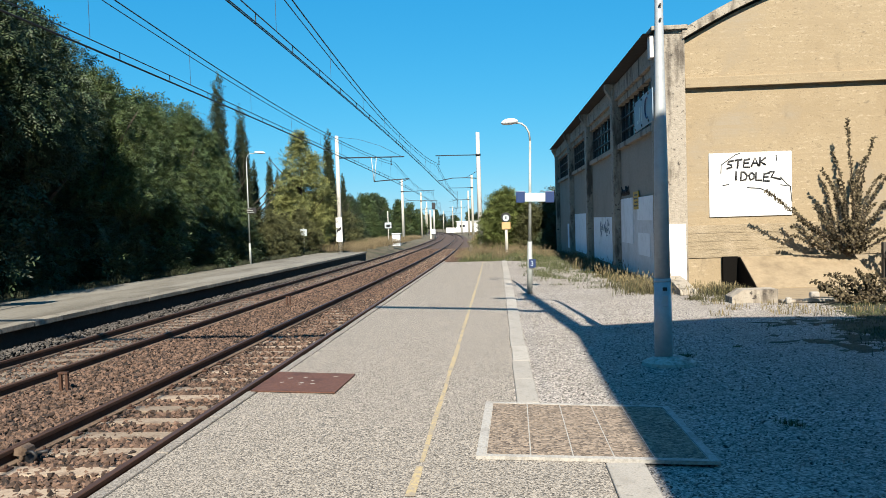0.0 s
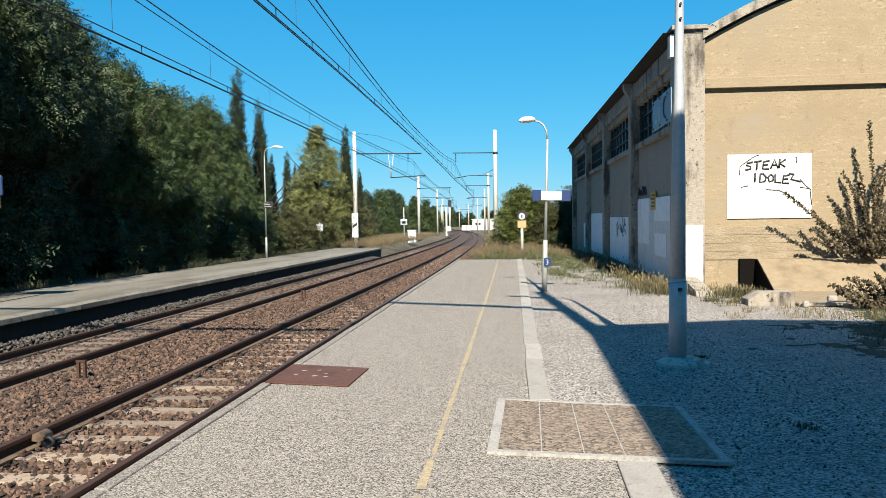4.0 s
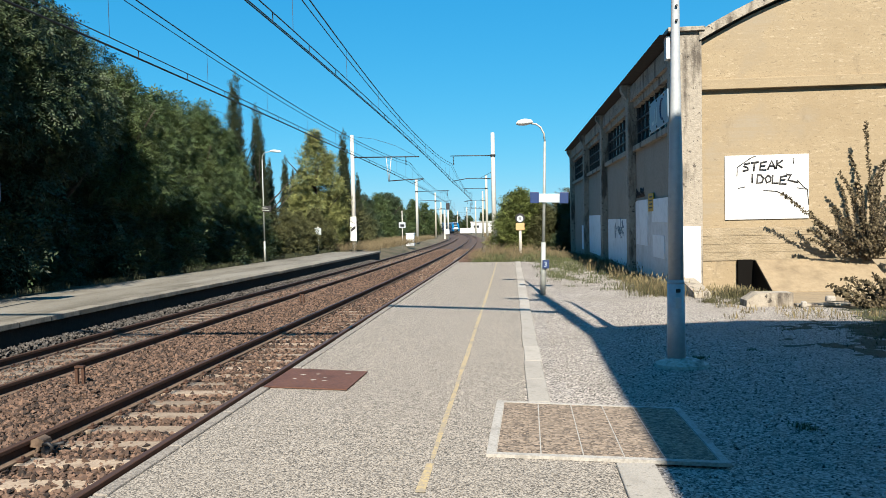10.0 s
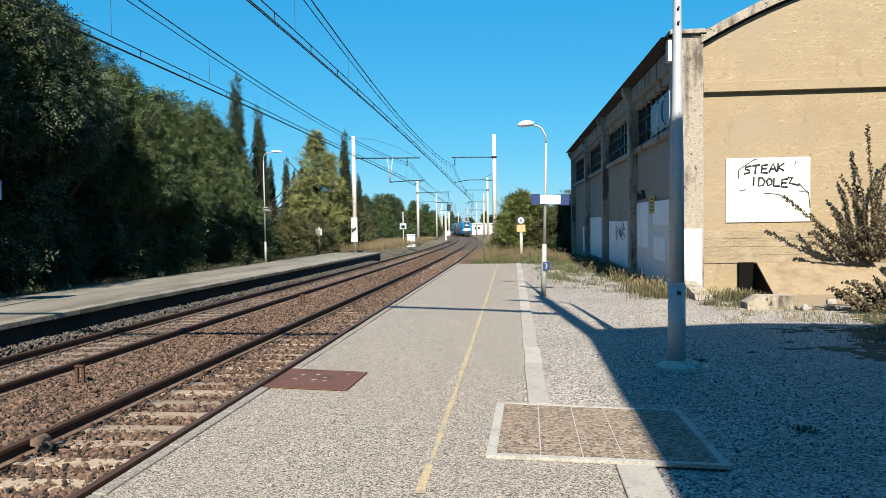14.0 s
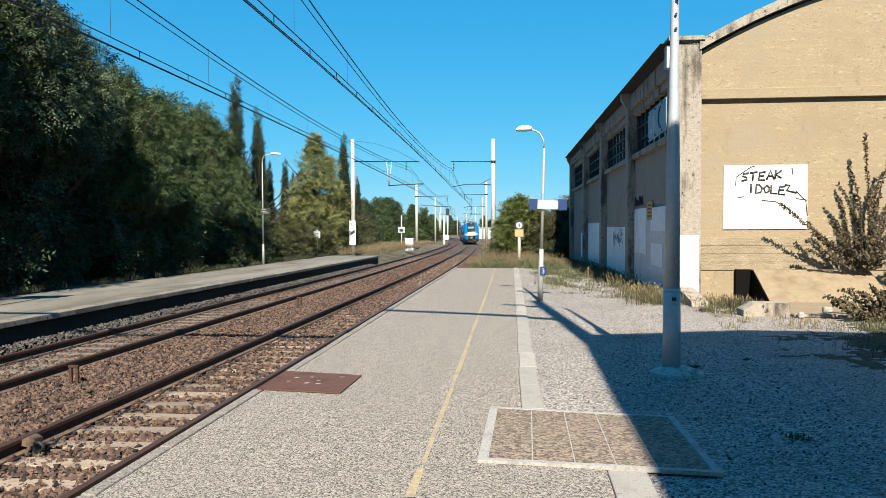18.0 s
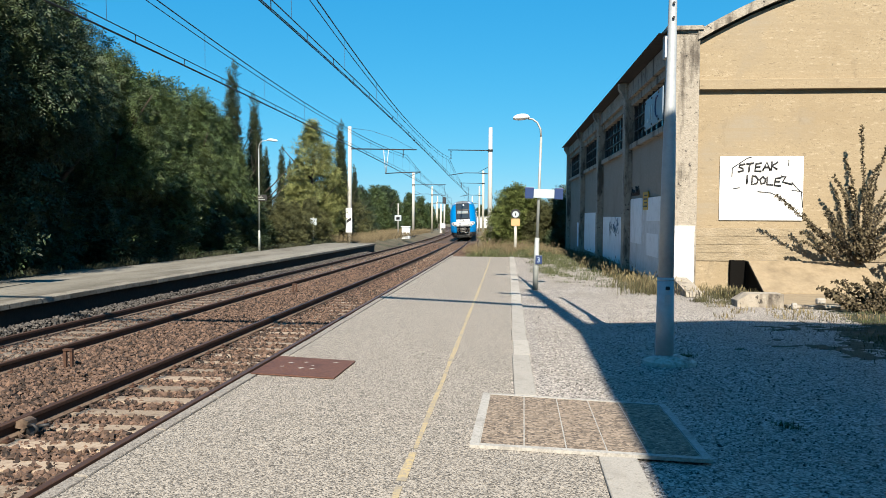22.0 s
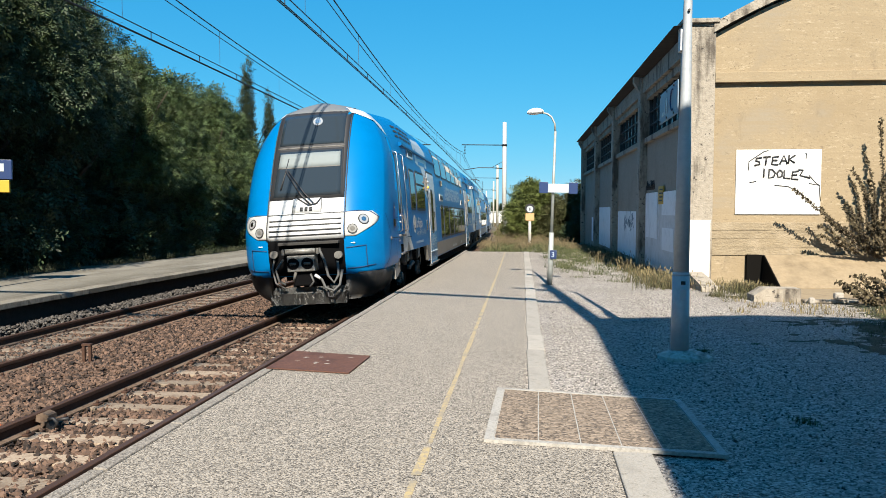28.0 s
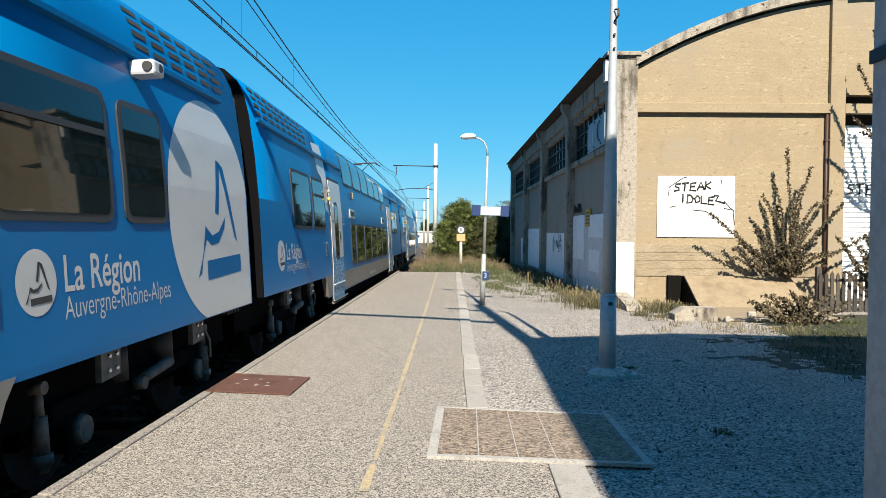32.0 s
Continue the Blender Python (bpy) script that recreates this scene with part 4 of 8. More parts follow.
def build_ramp():
    rmp = thing("cellar_hatch", "sloping pale concrete cellar cover against the gable", "cellar hatch", at=(4.55, 15.0, -0.05), rz=1.4)
    part("sloping_slab", plate_x(bmesh.new(), [(1.82, 0.0), (1.82, 0.07), (2.90, 0.69), (3.10, 0.69), (3.10, 0.0)], 0.62, 3.12), M["ramp"], rmp)
    part("apron", box(bmesh.new(), 0.32, 2.75, -0.1, 1.83, 0.0, 0.055, 0.02), M["ramp"], rmp, "flat pale concrete apron before the slab")
    # slab's side and the solid block beside it: shade painted in black
    part("side_cheek", plate_x(bmesh.new(), [(1.84, 0), (1.84, 0.06), (2.90, 0.67), (3.05, 0.67), (3.05, 0.0)], 0.60, 0.62), M["shade_black"], rmp, "slab side painted shade-black")
    part("dark_opening", box(bmesh.new(), 0.27, 0.60, 3.02, 3.13, 0.02, 0.69), M["shade_black"], rmp, "black block standing in for shade beside the slab")
    part("kerb_block", plate_y(bmesh.new(), [(-0.56, 0), (0.28, 0), (0.28, 0.25), (-0.36, 0.25), (-0.56, 0.12)], -0.18, 0.22), M["shed_concrete"], rmp)
    part("threshold", box(bmesh.new(), 0.3, 2.6, -0.30, -0.12, 0, 0.06, 0.02), M["shed_concrete"], rmp)
    part("broken_stone", box(bmesh.new(), 0.82, 0.98, -0.32, -0.2, 0.08, 0.2, 0.03), M["concrete"], rmp)
    part("broken_stone", box(bmesh.new(), 0.33, 0.43, -0.45, -0.35, 0.0, 0.12, 0.03), M["concrete"], rmp)


M["ramp"] = material("sunlit smooth concrete", (0.236, 0.183, 0.115), 0.9, grain=((8, (0.186, 0.140, 0.087), 0.42, 0.7),), stains=((1.2, (0.135, 0.101, 0.062), 0.52, 0.72),), bump=(30, 0.35, 0.012))
# near-black base colour stands in for deep shade by the slab
M["shade_black"] = material("black painted shade", (0.006, 0.0055, 0.005), 0.95, spec=0.05)


def build_dock():
    d = thing("dock_kerb", "low broken concrete kerb at the corner of the shed", "kerb", at=(3.45, 16.0, -0.06), rz=1.4)
    part("kerb", plate_x(bmesh.new(), [(0.5, 0), (0.55, 0.10), (1.1, 0.20), (1.9, 0.30), (1.9, 0)], 0.0, 0.34), M["shed_concrete"], d)


def build_fence():
    f = thing("paling_fence", "dark weathered paling fence beside the gable", "fence", at=(7.75, 16.9, -0.15), rz=1.0)
    for z in (0.25, 0.75):
        part("rail", box(bmesh.new(), 0, 3.6, 0.03, 0.07, z, z + 0.07), M["paling"], f)
    me = mesh("paling", plate_y(bmesh.new(), [(0, 0), (0.075, 0), (0.075, 0.88), (0.0375, 0.95), (0, 0.88)], 0, 0.025), M["paling"])
    for k in range(28):
        piece("paling", me, f, pose(0.02 + 0.128 * k, 0, 0.02 * (k % 3)))
    for x in (0.0, 1.5, 3.0):
        part("post", box(bmesh.new(), x, x + 0.11, 0.06, 0.17, 0, 1.08, 0.01), M["paling"], f)


M["paling"] = material("grey-brown weathered wood", (0.056, 0.048, 0.039), 0.95, grain=((9, (0.034, 0.028, 0.023), 0.4, 0.7, (8, 8, 1)),), random_tint=0.3)
build_graffiti()
build_ramp()
build_dock()
build_fence()
bm = box(bmesh.new(), 0, 0.57, -0.02, 0.0, 0.0, 1.31, 0.0)
wp = part("white_strip", bm, M["white_paint"], shed, "white painted strip on the pier", at=pose(0.06, 0.0, 0.12))
yp = part("warning_sign", box(bmesh.new(), 0.16, 0.19, 3.05, 3.75, 1.82, 2.32, 0.006), M["sign_yellow"], shed, "yellow warning sign")
for k in range(4):
    part("text_bar", box(bmesh.new(), 0.152, 0.16, 3.15, 3.65 - 0.1 * (k % 2), 1.9 + 0.1 * k, 1.94 + 0.1 * k), M["paint_black"], yp)
bm = bmesh.new()
r8 = random.Random(8)
for k in range(26):
    a, z = 8.2 + r8.uniform(0, 2.2), r8.uniform(1.0, 1.5)
    tube(bm, [(0.183, a, z), (0.183, a + r8.uniform(-.25, .25), z + r8.uniform(-.2, .2)), (0.183, a + r8.uniform(-.25, .25), z + r8.uniform(-.2, .2))], 0.012, 4)
part("scribble", bm, M["sign_blue_grey"], shed, "blue scrawl on a board")
bm = bmesh.new()
for k in range(9):
    a = 4.6 + 0.16 * k
    tube(bm, [(0.208, a, 2.28), (0.208, a + 0.12, 2.45 + r8.uniform(-.05, .1)), (0.208, a + 0.05, 2.36), (0.208, a + 0.16, 2.27)], 0.016, 4)
part("scribble", bm, M["paint_black"], shed, "black scrawled letters")

# brown downpipe on the gable and sprayed letters on the shutter
M["brown_pipe"] = material("brown painted pipe", (0.048, 0.020, 0.011), 0.6)
pipe = part("downpipe", tube(bmesh.new(), [(5.21, 0.06, -0.3), (5.21, 0.06, 2.2), (5.21, 0.06, 4.52)], 0.036, 10), M["brown_pipe"], shed, "thin brown downpipe")
for z in (0.9, 2.4, 3.9):
    part("pipe_clip", box(bmesh.new(), 5.16, 5.26, 0.02, 0.12, z - 0.02, z + 0.02), M["brown_pipe"], pipe)
for x, strokes in ((5.84, ([(1, .95), (.25, .85), (.15, .6), (.7, .45), (.75, .2), (0, .05)],)), (6.06, ([(0, .9), (1.05, 1)], [(.5, .95), (.45, 0)])), (6.30, ([(1, .95), (.2, .85), (.05, .05), (.95, 0)], [(.1, .5), (.8, .5)]))):
    bm = bmesh.new()
    for st in strokes:
        tube(bm, [(x + 0.19 * u, 0.292, 2.62 + 0.27 * v) for u, v in st], 0.02, 6)
    part("letter", bm, M["paint_black"], shed, "black sprayed letter")


# ---- further things along the line ----
def build_post_sign(x, y, h, label, board, name="track_sign"):
    m = thing(name, label, "sign", at=(x, y, dip(y) - 0.45))
    part("post", rod(bmesh.new(), (0, 0, 0), (0, 0, h), 0.05, 0.05, 8), M["mast"], m)
    for nm, mat, x0, x1, z0, z1 in board:
        part(nm, box(bmesh.new(), x0, x1, -0.09, -0.05, z0, z1, 0.01), M[mat], m)
    return m


sig = thing("repeater_signal", "orange track marker with a round dark disc on a pale post", "signal", at=(-0.39, 41.7, dip(41.7) - 0.25))
part("post", rod(bmesh.new(), (0, 0, 0), (0, 0, 1.9), 0.085, 0.08, 10), M["mast"], sig, "cream post")
part("board", box(bmesh.new(), -0.24, 0.24, -0.12, -0.08, 1.6, 2.0, 0.01), M["sign_orange"], sig)
part("disc", rod(bmesh.new(), (0, -0.06, 2.28), (0, -0.11, 2.28), 0.27, 0.27, 20), M["paint_black"], sig)
part("disc_face", rod(bmesh.new(), (0, -0.11, 2.24), (0, -0.118, 2.24), 0.18, 0.18, 20), M["sign_white"], sig)
part("disc_mark", box(bmesh.new(), -0.03, 0.03, -0.125, -0.118, 2.16, 2.33), M["paint_black"], sig)
part("stem", rod(bmesh.new(), (0, 0, 1.9), (0, 0, 2.3), 0.05, 0.05, 8), M["mast"], sig)

build_post_sign(-12.8, 75, 3.9, "white square marker on a slim post by the far track", (("square", "sign_white", -0.35, 0.35, 2.1, 2.7), ("mark", "lamp_post", -0.2, 0.2, 2.2, 2.5)))
build_post_sign(-15.2, 52.5, 2.3, "small pale marker sign beyond the far platform", (("square", "sign_white", -0.25, 0.25, 1.7, 2.2),))
cab = thing("relay_cabinet", "white trackside relay cabinet", "cabinet", at=(-13.4, 84, dip(84) - 0.4))
part("body", box(bmesh.new(), -0.45, 0.45, -0.35, 0.35, 0, 1.35, 0.02), M["board"], cab)
part("roof", box(bmesh.new(), -0.52, 0.52, -0.45, 0.45, 1.35, 1.45, 0.02), M["lamp_head"], cab)
part("door", box(bmesh.new(), -0.38, 0.0, -0.38, -0.35, 0.1, 1.25, 0.01), M["lamp_head"], cab)
ls = thing("light_signal", "black-headed colour light signal on a pale mast", "signal", at=(-12.9, 121, dip(121) - 0.45))
part("post", rod(bmesh.new(), (0, 0, 0), (0, 0, 6.0), 0.16, 0.13, 8), M["mast"], ls)
part("head", box(bmesh.new(), -0.3, 0.3, -0.3, -0.1, 5.1, 6.2, 0.05), M["paint_black"], ls)
part("ladder", box(bmesh.new(), -0.75, -0.45, 0.0, 0.06, 0.2, 5.0), M["mast"], ls)
part("box", box(bmesh.new(), -0.5, 0.2, -0.3, -0.1, 1.0, 1.8, 0.02), M["board"], ls)

hb = thing("low_building", "low white building with a fence beside the far line", "building", at=(-14.3, 245, dip(245) - 0.2))
part("wall", box(bmesh.new(), -4.2, 4.2, 0, 8, 0, 3.5), M["far_building"], hb)
part("roof", box(bmesh.new(), -4.5, 4.5, -0.3, 8.3, 3.5, 3.75), M["far_building"], hb)
for x in (-2.9, -1.8):
    part("window", box(bmesh.new(), x - 0.35, x + 0.35, -0.04, 0.02, 1.2, 2.5), M["dark_glass"], hb)
fen = thing("white_fence", "pale panel fence along the far line", "fence", at=(-17.5, 238, dip(238) - 0.2))
for k in range(15):
    part("panel", box(bmesh.new(), 1.6 * k - 4, 1.6 * k - 2.5, 0, 0.08, 0, 1.7 - 0.05 * (k % 2)), M["far_building"], fen)

dsp = thing("platform_display", "dark blue platform sign with a yellow panel on the far platform", "sign", at=(-12.4, 16.0, dip(16) - 0.12), rz=20)
part("post", rod(bmesh.new(), (0, 0.06, 0), (0, 0.06, 2.9), 0.05, 0.05, 10), M["black_steel"], dsp)
part("panel", box(bmesh.new(), -0.75, 0.42, -0.06, 0.02, 2.50, 2.95, 0.01), M["blue_sign"], dsp)
part("yellow_panel", box(bmesh.new(), -0.75, 0.36, -0.06, 0.02, 2.20, 2.48, 0.01), M["sign_yellow"], dsp)
part("white_mark", box(bmesh.new(), 0.08, 0.26, -0.066, -0.06, 2.68, 2.86, 0.0), M["sign_white"], dsp)
for x in (-0.35, -0.1, 0.05):
    part("text_bar", box(bmesh.new(), x, x + 0.09, -0.066, -0.06, 2.24, 2.44), M["roof_tile"], dsp)
nb = part("notice_board", box(bmesh.new(), -0.02, 0.46, -0.09, -0.06, 2.80, 3.12, 0.01), M["black_steel"], lamp_left, "dark notice board")
for k in range(3):
    part("text_bar", box(bmesh.new(), -0.04, 0.36 - 0.08 * k, -0.096, -0.09, 2.86 + 0.09 * k, 2.89 + 0.09 * k), M["lamp_post"], nb)

# rusty stakes, a rail clamp and cable in the ballast
for x, y in ((-6.75, 10.87), (-6.87, 22.1)):
    st = thing("ballast_stake", "short rusty U-shaped stake in the ballast", "stake", at=(x, y, dip(y) - 0.72))
    for dx in (-0.05, 0.05):
        part("leg", box(bmesh.new(), dx - 0.02, dx + 0.02, -0.02, 0.02, 0, 0.33), M["rail_side"], st)
    part("cap", box(bmesh.new(), -0.075, 0.075, -0.03, 0.03, 0.33, 0.36), M["rail_side"], st)
cl = thing("rail_clamp", "dark cast clamp bolted to the rail foot with a black cable", "rail clamp", at=(TRACK - GAUGE / 2 + 0.11, 7.78, -0.70))
part("saddle", plate_y(bmesh.new(), [(-0.12, 0.10), (-0.10, 0.17), (-0.03, 0.20), (0.04, 0.17), (0.05, 0.12), (-0.02, 0.09)], -0.07, 0.06), M["rail_foot"], cl, "worn grey top of the clamp")
part("jaw", plate_y(bmesh.new(), [(-0.06, -0.02), (-0.07, 0.10), (0.02, 0.11), (0.045, 0.05), (0.09, 0.045), (0.08, -0.02)], -0.05, 0.05), M["black_steel"], cl)
part("hook", tube(bmesh.new(), [(0.03, -0.06, 0.13), (0.09, -0.06, 0.14), (0.125, -0.05, 0.10), (0.10, -0.04, 0.04)], 0.018, 8), M["black_steel"], cl)
part("lever", rod(bmesh.new(), (0.07, 0.03, 0.10), (0.19, 0.06, 0.11), 0.016, 0.02, 8), M["black_steel"], cl)
for x, z in ((-0.045, 0.03), (0.045, 0.0), (-0.02, 0.075)):
    part("bolt", rod(bmesh.new(), (x, -0.05, z), (x, -0.085, z), 0.022, 0.022, 6), M["rail_foot"], cl)
part("cable", tube(bmesh.new(), [(0.06, -0.05, 0.0), (0.2, -0.12, -0.005), (0.5, -0.14, 0.005), (0.85, -0.10, 0.0), (1.1, -0.12, -0.01)], 0.016, 7), M["black_steel"], cl, "thick black cable")
oc = bmesh.new()
for k in range(6):
    tube(oc, [(-5.86 + 0.062 * i + 0.03 * k, 7.12 + 0.05 * k + 0.07 * math.sin(i * 1.3 + 1.7 * k), -0.62 + 0.035 * math.sin(i * 1.1 + 2.1 * k) + 0.012 * k) for i in range(8)], 0.010, 6)
thing("orange_cable", "bundle of orange cable lying in the ballast", "cable", oc, M["orange_cable"])


# ---- plants ----
def leaf_mesh(name, clumps, count, size, mat, seed, droop=0.0, spray=5):
    """Leaves in sprays of a few small blades along a drooping twig, scattered in the outer shells of clumps (x, y, z, rx, ry, rz)."""
    r = np.random.default_rng(seed)
    n = count // spray
    vol = np.array([c[3] * c[4] * c[5] for c in clumps]) ** (2 / 3)
    c = np.array(clumps)[r.choice(len(clumps), n, p=vol / vol.sum())]
    d = r.normal(size=(n, 3))
    d /= np.linalg.norm(d, axis=1)[:, None]
    rad = r.uniform(0.45, 1.0, n) ** 0.5 * r.normal(1.0, 0.17, n)
    p = c[:, :3] + d * c[:, 3:] * rad[:, None]
    a = d * 0.9 + r.normal(size=(n, 3)) * 0.55
    a[:, 2] -= droop
    a /= np.linalg.norm(a, axis=1)[:, None]
    up = r.normal(size=(n, 3)) * 0.36
    up[:, 2] += 1.0
    b = np.cross(a, up)
    b /= np.linalg.norm(b, axis=1)[:, None]
    nn = np.cross(a, b)
    s = size * r.uniform(0.6, 1.4, n)[:, None]
    tris = []
    for j in range(spray):
        w = (1 if j % 2 else -1) * b * 1.25 + a * 0.75 + nn * r.uniform(-0.28, 0.28, n)[:, None]
        q = p + a * s * (0.85 * j)
        tris += [q - a * s * 0.12, q + w * s * 0.5 + a * s * 0.42, q + w * s * 1.25, q + w * s * 0.55 - a * s * 0.42]
    v = np.stack(tris, 1).reshape(-1, 3)
    f = np.arange(len(v)).reshape(-1, 4)
    return raw(name, v.tolist(), f.tolist(), mat)


def crown(seed, w, h, base, lumps, flat=0.8):
    r = random.Random(seed)
    out = []
    for k in range(lumps):
        t = r.uniform(0, 1)
        ring = w * (1 - 0.75 * t ** 1.6) * r.uniform(0.25, 0.85)
        an = r.uniform(0, 6.28)
        s = w * r.uniform(0.20, 0.44) * (1.05 - 0.45 * t)
        out.append((ring * math.cos(an), ring * math.sin(an), base + (h - base) * t * 0.92 + s * 0.2, s, s, s * flat))
    return out


def trunk_mesh(h, r, seed, limbs=5):
    rr = random.Random(seed)
    bm = bmesh.new()
    tube(bm, [(0, 0, -0.3), (0.05, 0, h * 0.2), (rr.uniform(-.15, .15), rr.uniform(-.15, .15), h * 0.5), (rr.uniform(-.3, .3), rr.uniform(-.3, .3), h * 0.85)], [r * 1.2, r, r * 0.7, r * 0.2], 8)
    for k in range(limbs):
        a, z = rr.uniform(0, 6.28), h * rr.uniform(0.22, 0.6)
        l = h * rr.uniform(0.2, 0.34)
        tube(bm, [(0, 0, z), (math.cos(a) * l * 0.5, math.sin(a) * l * 0.5, z + l * 0.45), (math.cos(a) * l, math.sin(a) * l, z + l)], [r * 0.5, r * 0.32, r * 0.1], 6)
    return mesh("trunk", bm, M["bark"])


KINDS = {}


def tree_kind(key, clumps, count, size, mat, h, r, seed, droop=0.0):
    KINDS[key] = (leaf_mesh("crown", clumps, count, size, mat, seed, droop), trunk_mesh(h, r, seed))


def tree(key, x, y, scale, rz, label, name="tree", sz=None, group=""):
    ob = thing(name, label, "tree", at=(x, y, dip(y) - 0.15), rz=rz, group=group)
    ob.scale = (scale, scale, sz or scale)
    for nm, me in zip(("crown", "trunk"), KINDS[key]):
        o = new(nm, me)
        o.parent = ob
    return ob


def spire(seed, w, h, lumps):
    """Clumps of a tall egg-shaped crown that comes to a point."""
    r = random.Random(seed)
    out = []
    for k in range(lumps):
        t = (k + r.random()) / lumps
        ring = w * (1 - t ** 3.8) * r.uniform(0.35, 0.95)
        an = r.uniform(0, 6.28)
        q = w * r.uniform(0.2, 0.36) * (1.1 - 0.72 * t)
        out.append((ring * math.cos(an), ring * math.sin(an), 0.3 + h * t * 0.95, q, q, q * 1.15))
    return out


tree_kind("big", crown(1, 3.6, 10, 0.4, 60), 150000, 0.066, M["leaf_dark"], 9, 0.25, 3, 0.5)
tree_kind("over", crown(2, 3.7, 10, 4.4, 64), 165000, 0.066, M["leaf_dark"], 9, 0.25, 13, 0.6)
tree_kind("over2", crown(6, 3.4, 10, 3.6, 60), 130000, 0.078, M["leaf_mid"], 9, 0.22, 18, 0.5)
tree_kind("big2", crown(5, 3.4, 10, 0.3, 58), 90000, 0.10, M["leaf_mid"], 9, 0.22, 8, 0.4)
tree_kind("poplar", spire(9, 2.35, 9.3, 120), 90000, 0.085, M["leaf_yellow"], 8.5, 0.16, 5, 0.1)
tree_kind("bush", crown(12, 1.9, 3.4, 0.0, 34), 36000, 0.055, M["leaf_dull"], 2.6, 0.08, 6)
tree_kind("bush2", crown(15, 1.8, 3.4, 0.0, 34), 36000, 0.06, M["leaf_olive"], 2.6, 0.08, 7)
tree_kind("scrub", crown(14, 1.6, 2.2, 0.0, 28), 22000, 0.075, M["leaf_dark"], 1.6, 0.06, 2)
tree_kind("cypress", [(0.16 * math.sin(k * 2.4), 0.16 * math.cos(k * 2.4), 0.7 + k * 0.43, 0.78 * (1 - k / 22) ** 1.2 + 0.07, 0.78 * (1 - k / 22) ** 1.2 + 0.07, 0.75) for k in range(21)], 56000, 0.055, M["cypress"], 8, 0.12, 4, -1.4)

DARK = "tall dense dark green tree in the row behind the far platform, extended unseen for shade"
row = random.Random(4)
# trees nearer than about y = 19 are unseen, added to shade the rest
for x, y, s, sz, key in ((-19, -6, 1.25, 1.0, "big"), (-18.6, 0, 1.25, 1.0, "big"), (-18.6, 6, 1.25, 1.02, "big"), (-18.3, 11.5, 1.2, 1.08, "big"), (-18.1, 16.5, 1.15, 1.3, "big"), (-17.8, 20.5, 1.1, 1.30, "big"),
                         (-17.9, 25.0, 0.95, 1.05, "big"), (-17.8, 28.6, 0.9, 0.96, "big"), (-17.6, 31.6, 0.82, 0.86, "big2"), (-17.7, 34.8, 0.8, 0.88, "big2"), (-17.6, 37.8, 0.75, 0.88, "big2"), (-17.9, 41.0, 0.66, 0.84, "big2"),
                         (-16.4, -3.5, 1.2, 1.0, "big"), (-16.0, -9.5, 1.3, 1.0, "big2"), (-17, -16, 1.3, 1.0, "big"), (-22.5, 3, 1.2, 1.1, "big"), (-22.5, 10, 1.2, 1.15, "big2"), (-22.5, 17, 1.15, 1.25, "big"), (-22, 24, 1.05, 1.1, "big"), (-21.5, 31, 0.95, 0.95, "big2"), (-21, 38, 0.85, 0.9, "big"),
                         (-15.9, -6, 1.0, 1.0, "over"), (-15.8, 0, 1.0, 1.0, "over"), (-15.9, 6, 1.0, 1.02, "over"), (-16.0, 11, 0.95, 1.06, "over"), (-16.8, 13.4, 0.9, 1.08, "over"), (-16.0, 15.5, 0.92, 1.16, "over"), (-16.1, 20, 0.88, 1.08, "over"), (-16.3, 24, 0.8, 0.92, "over"), (-16.4, 28, 0.75, 0.82, "over2"), (-16.4, 32, 0.7, 0.74, "over2"), (-16.6, 36, 0.66, 0.75, "over2"), (-16.8, 39.6, 0.6, 0.72, "over2")):
    tree(key, x, y, s, row.uniform(0, 360), DARK, sz=sz, group="trees behind the far platform")
for k in range(28):
    y = -4 + 1.75 * k
    tree("scrub", (-17.0 if 19 < y < 25 else -16.0) + row.uniform(-0.5, 0.4), y, row.uniform(0.9, 1.25), row.uniform(0, 360), "dark undergrowth at the foot of the trees", "bush", group="undergrowth")
for x, y, s in ((-17.6, 43.5, 1.08), (-17.5, 46.9, 0.95), (-17.9, 48.6, 0.74), (-18.4, 51.5, 0.66), (-15.6, 62, 0.98), (-15.9, 64, 0.80), (-20.8, 62, 0.78), (-19.8, 61, 0.66), (-19.8, 80, 0.75), (-17.4, 75, 0.72)):
    tree("cypress", x, y, s, row.uniform(0, 360), "slender dark green cypress tree", "cypress", sz=s * 1.05, group="cypresses")
tree("poplar", -17.1, 58.5, 1.0, 30, "yellow-green poplar with thin upper twigs", sz=1.05)
for x, y, s in ((-16.4, 45.0, 0.9), (-16.2, 47.5, 0.95), (-15.8, 50.5, 0.9), (-15.6, 54, 1.0), (-15.9, 62, 1.0), (-17, 67, 1.2), (-17.6, 72, 1.3), (-17.8, 78, 1.2)):
    tree("bush", x, y, s, row.uniform(0, 360), "dull olive bush behind the far platform", "bush", group="far platform bushes")
for x, y, s, key in ((-18.8, 70, 0.5, "big2"), (-20, 84, 0.62, "big2"), (-21, 95, 0.66, "big"), (-21.5, 106, 0.72, "big2"), (-22, 118, 0.78, "big"), (-25, 132, 0.85, "big2"), (-30, 150, 0.9, "big"), (-28.5, 160, 0.9, "big2"), (-25.9, 166, 0.86, "big2"), (-24.0, 171, 0.8, "big2"), (-22.8, 178, 0.66, "big2"), (-19.0, 100, 0.42, "big2")):
    tree(key, x, y, s, row.uniform(0, 360), "distant round green tree beyond the far platform", group="distant trees")
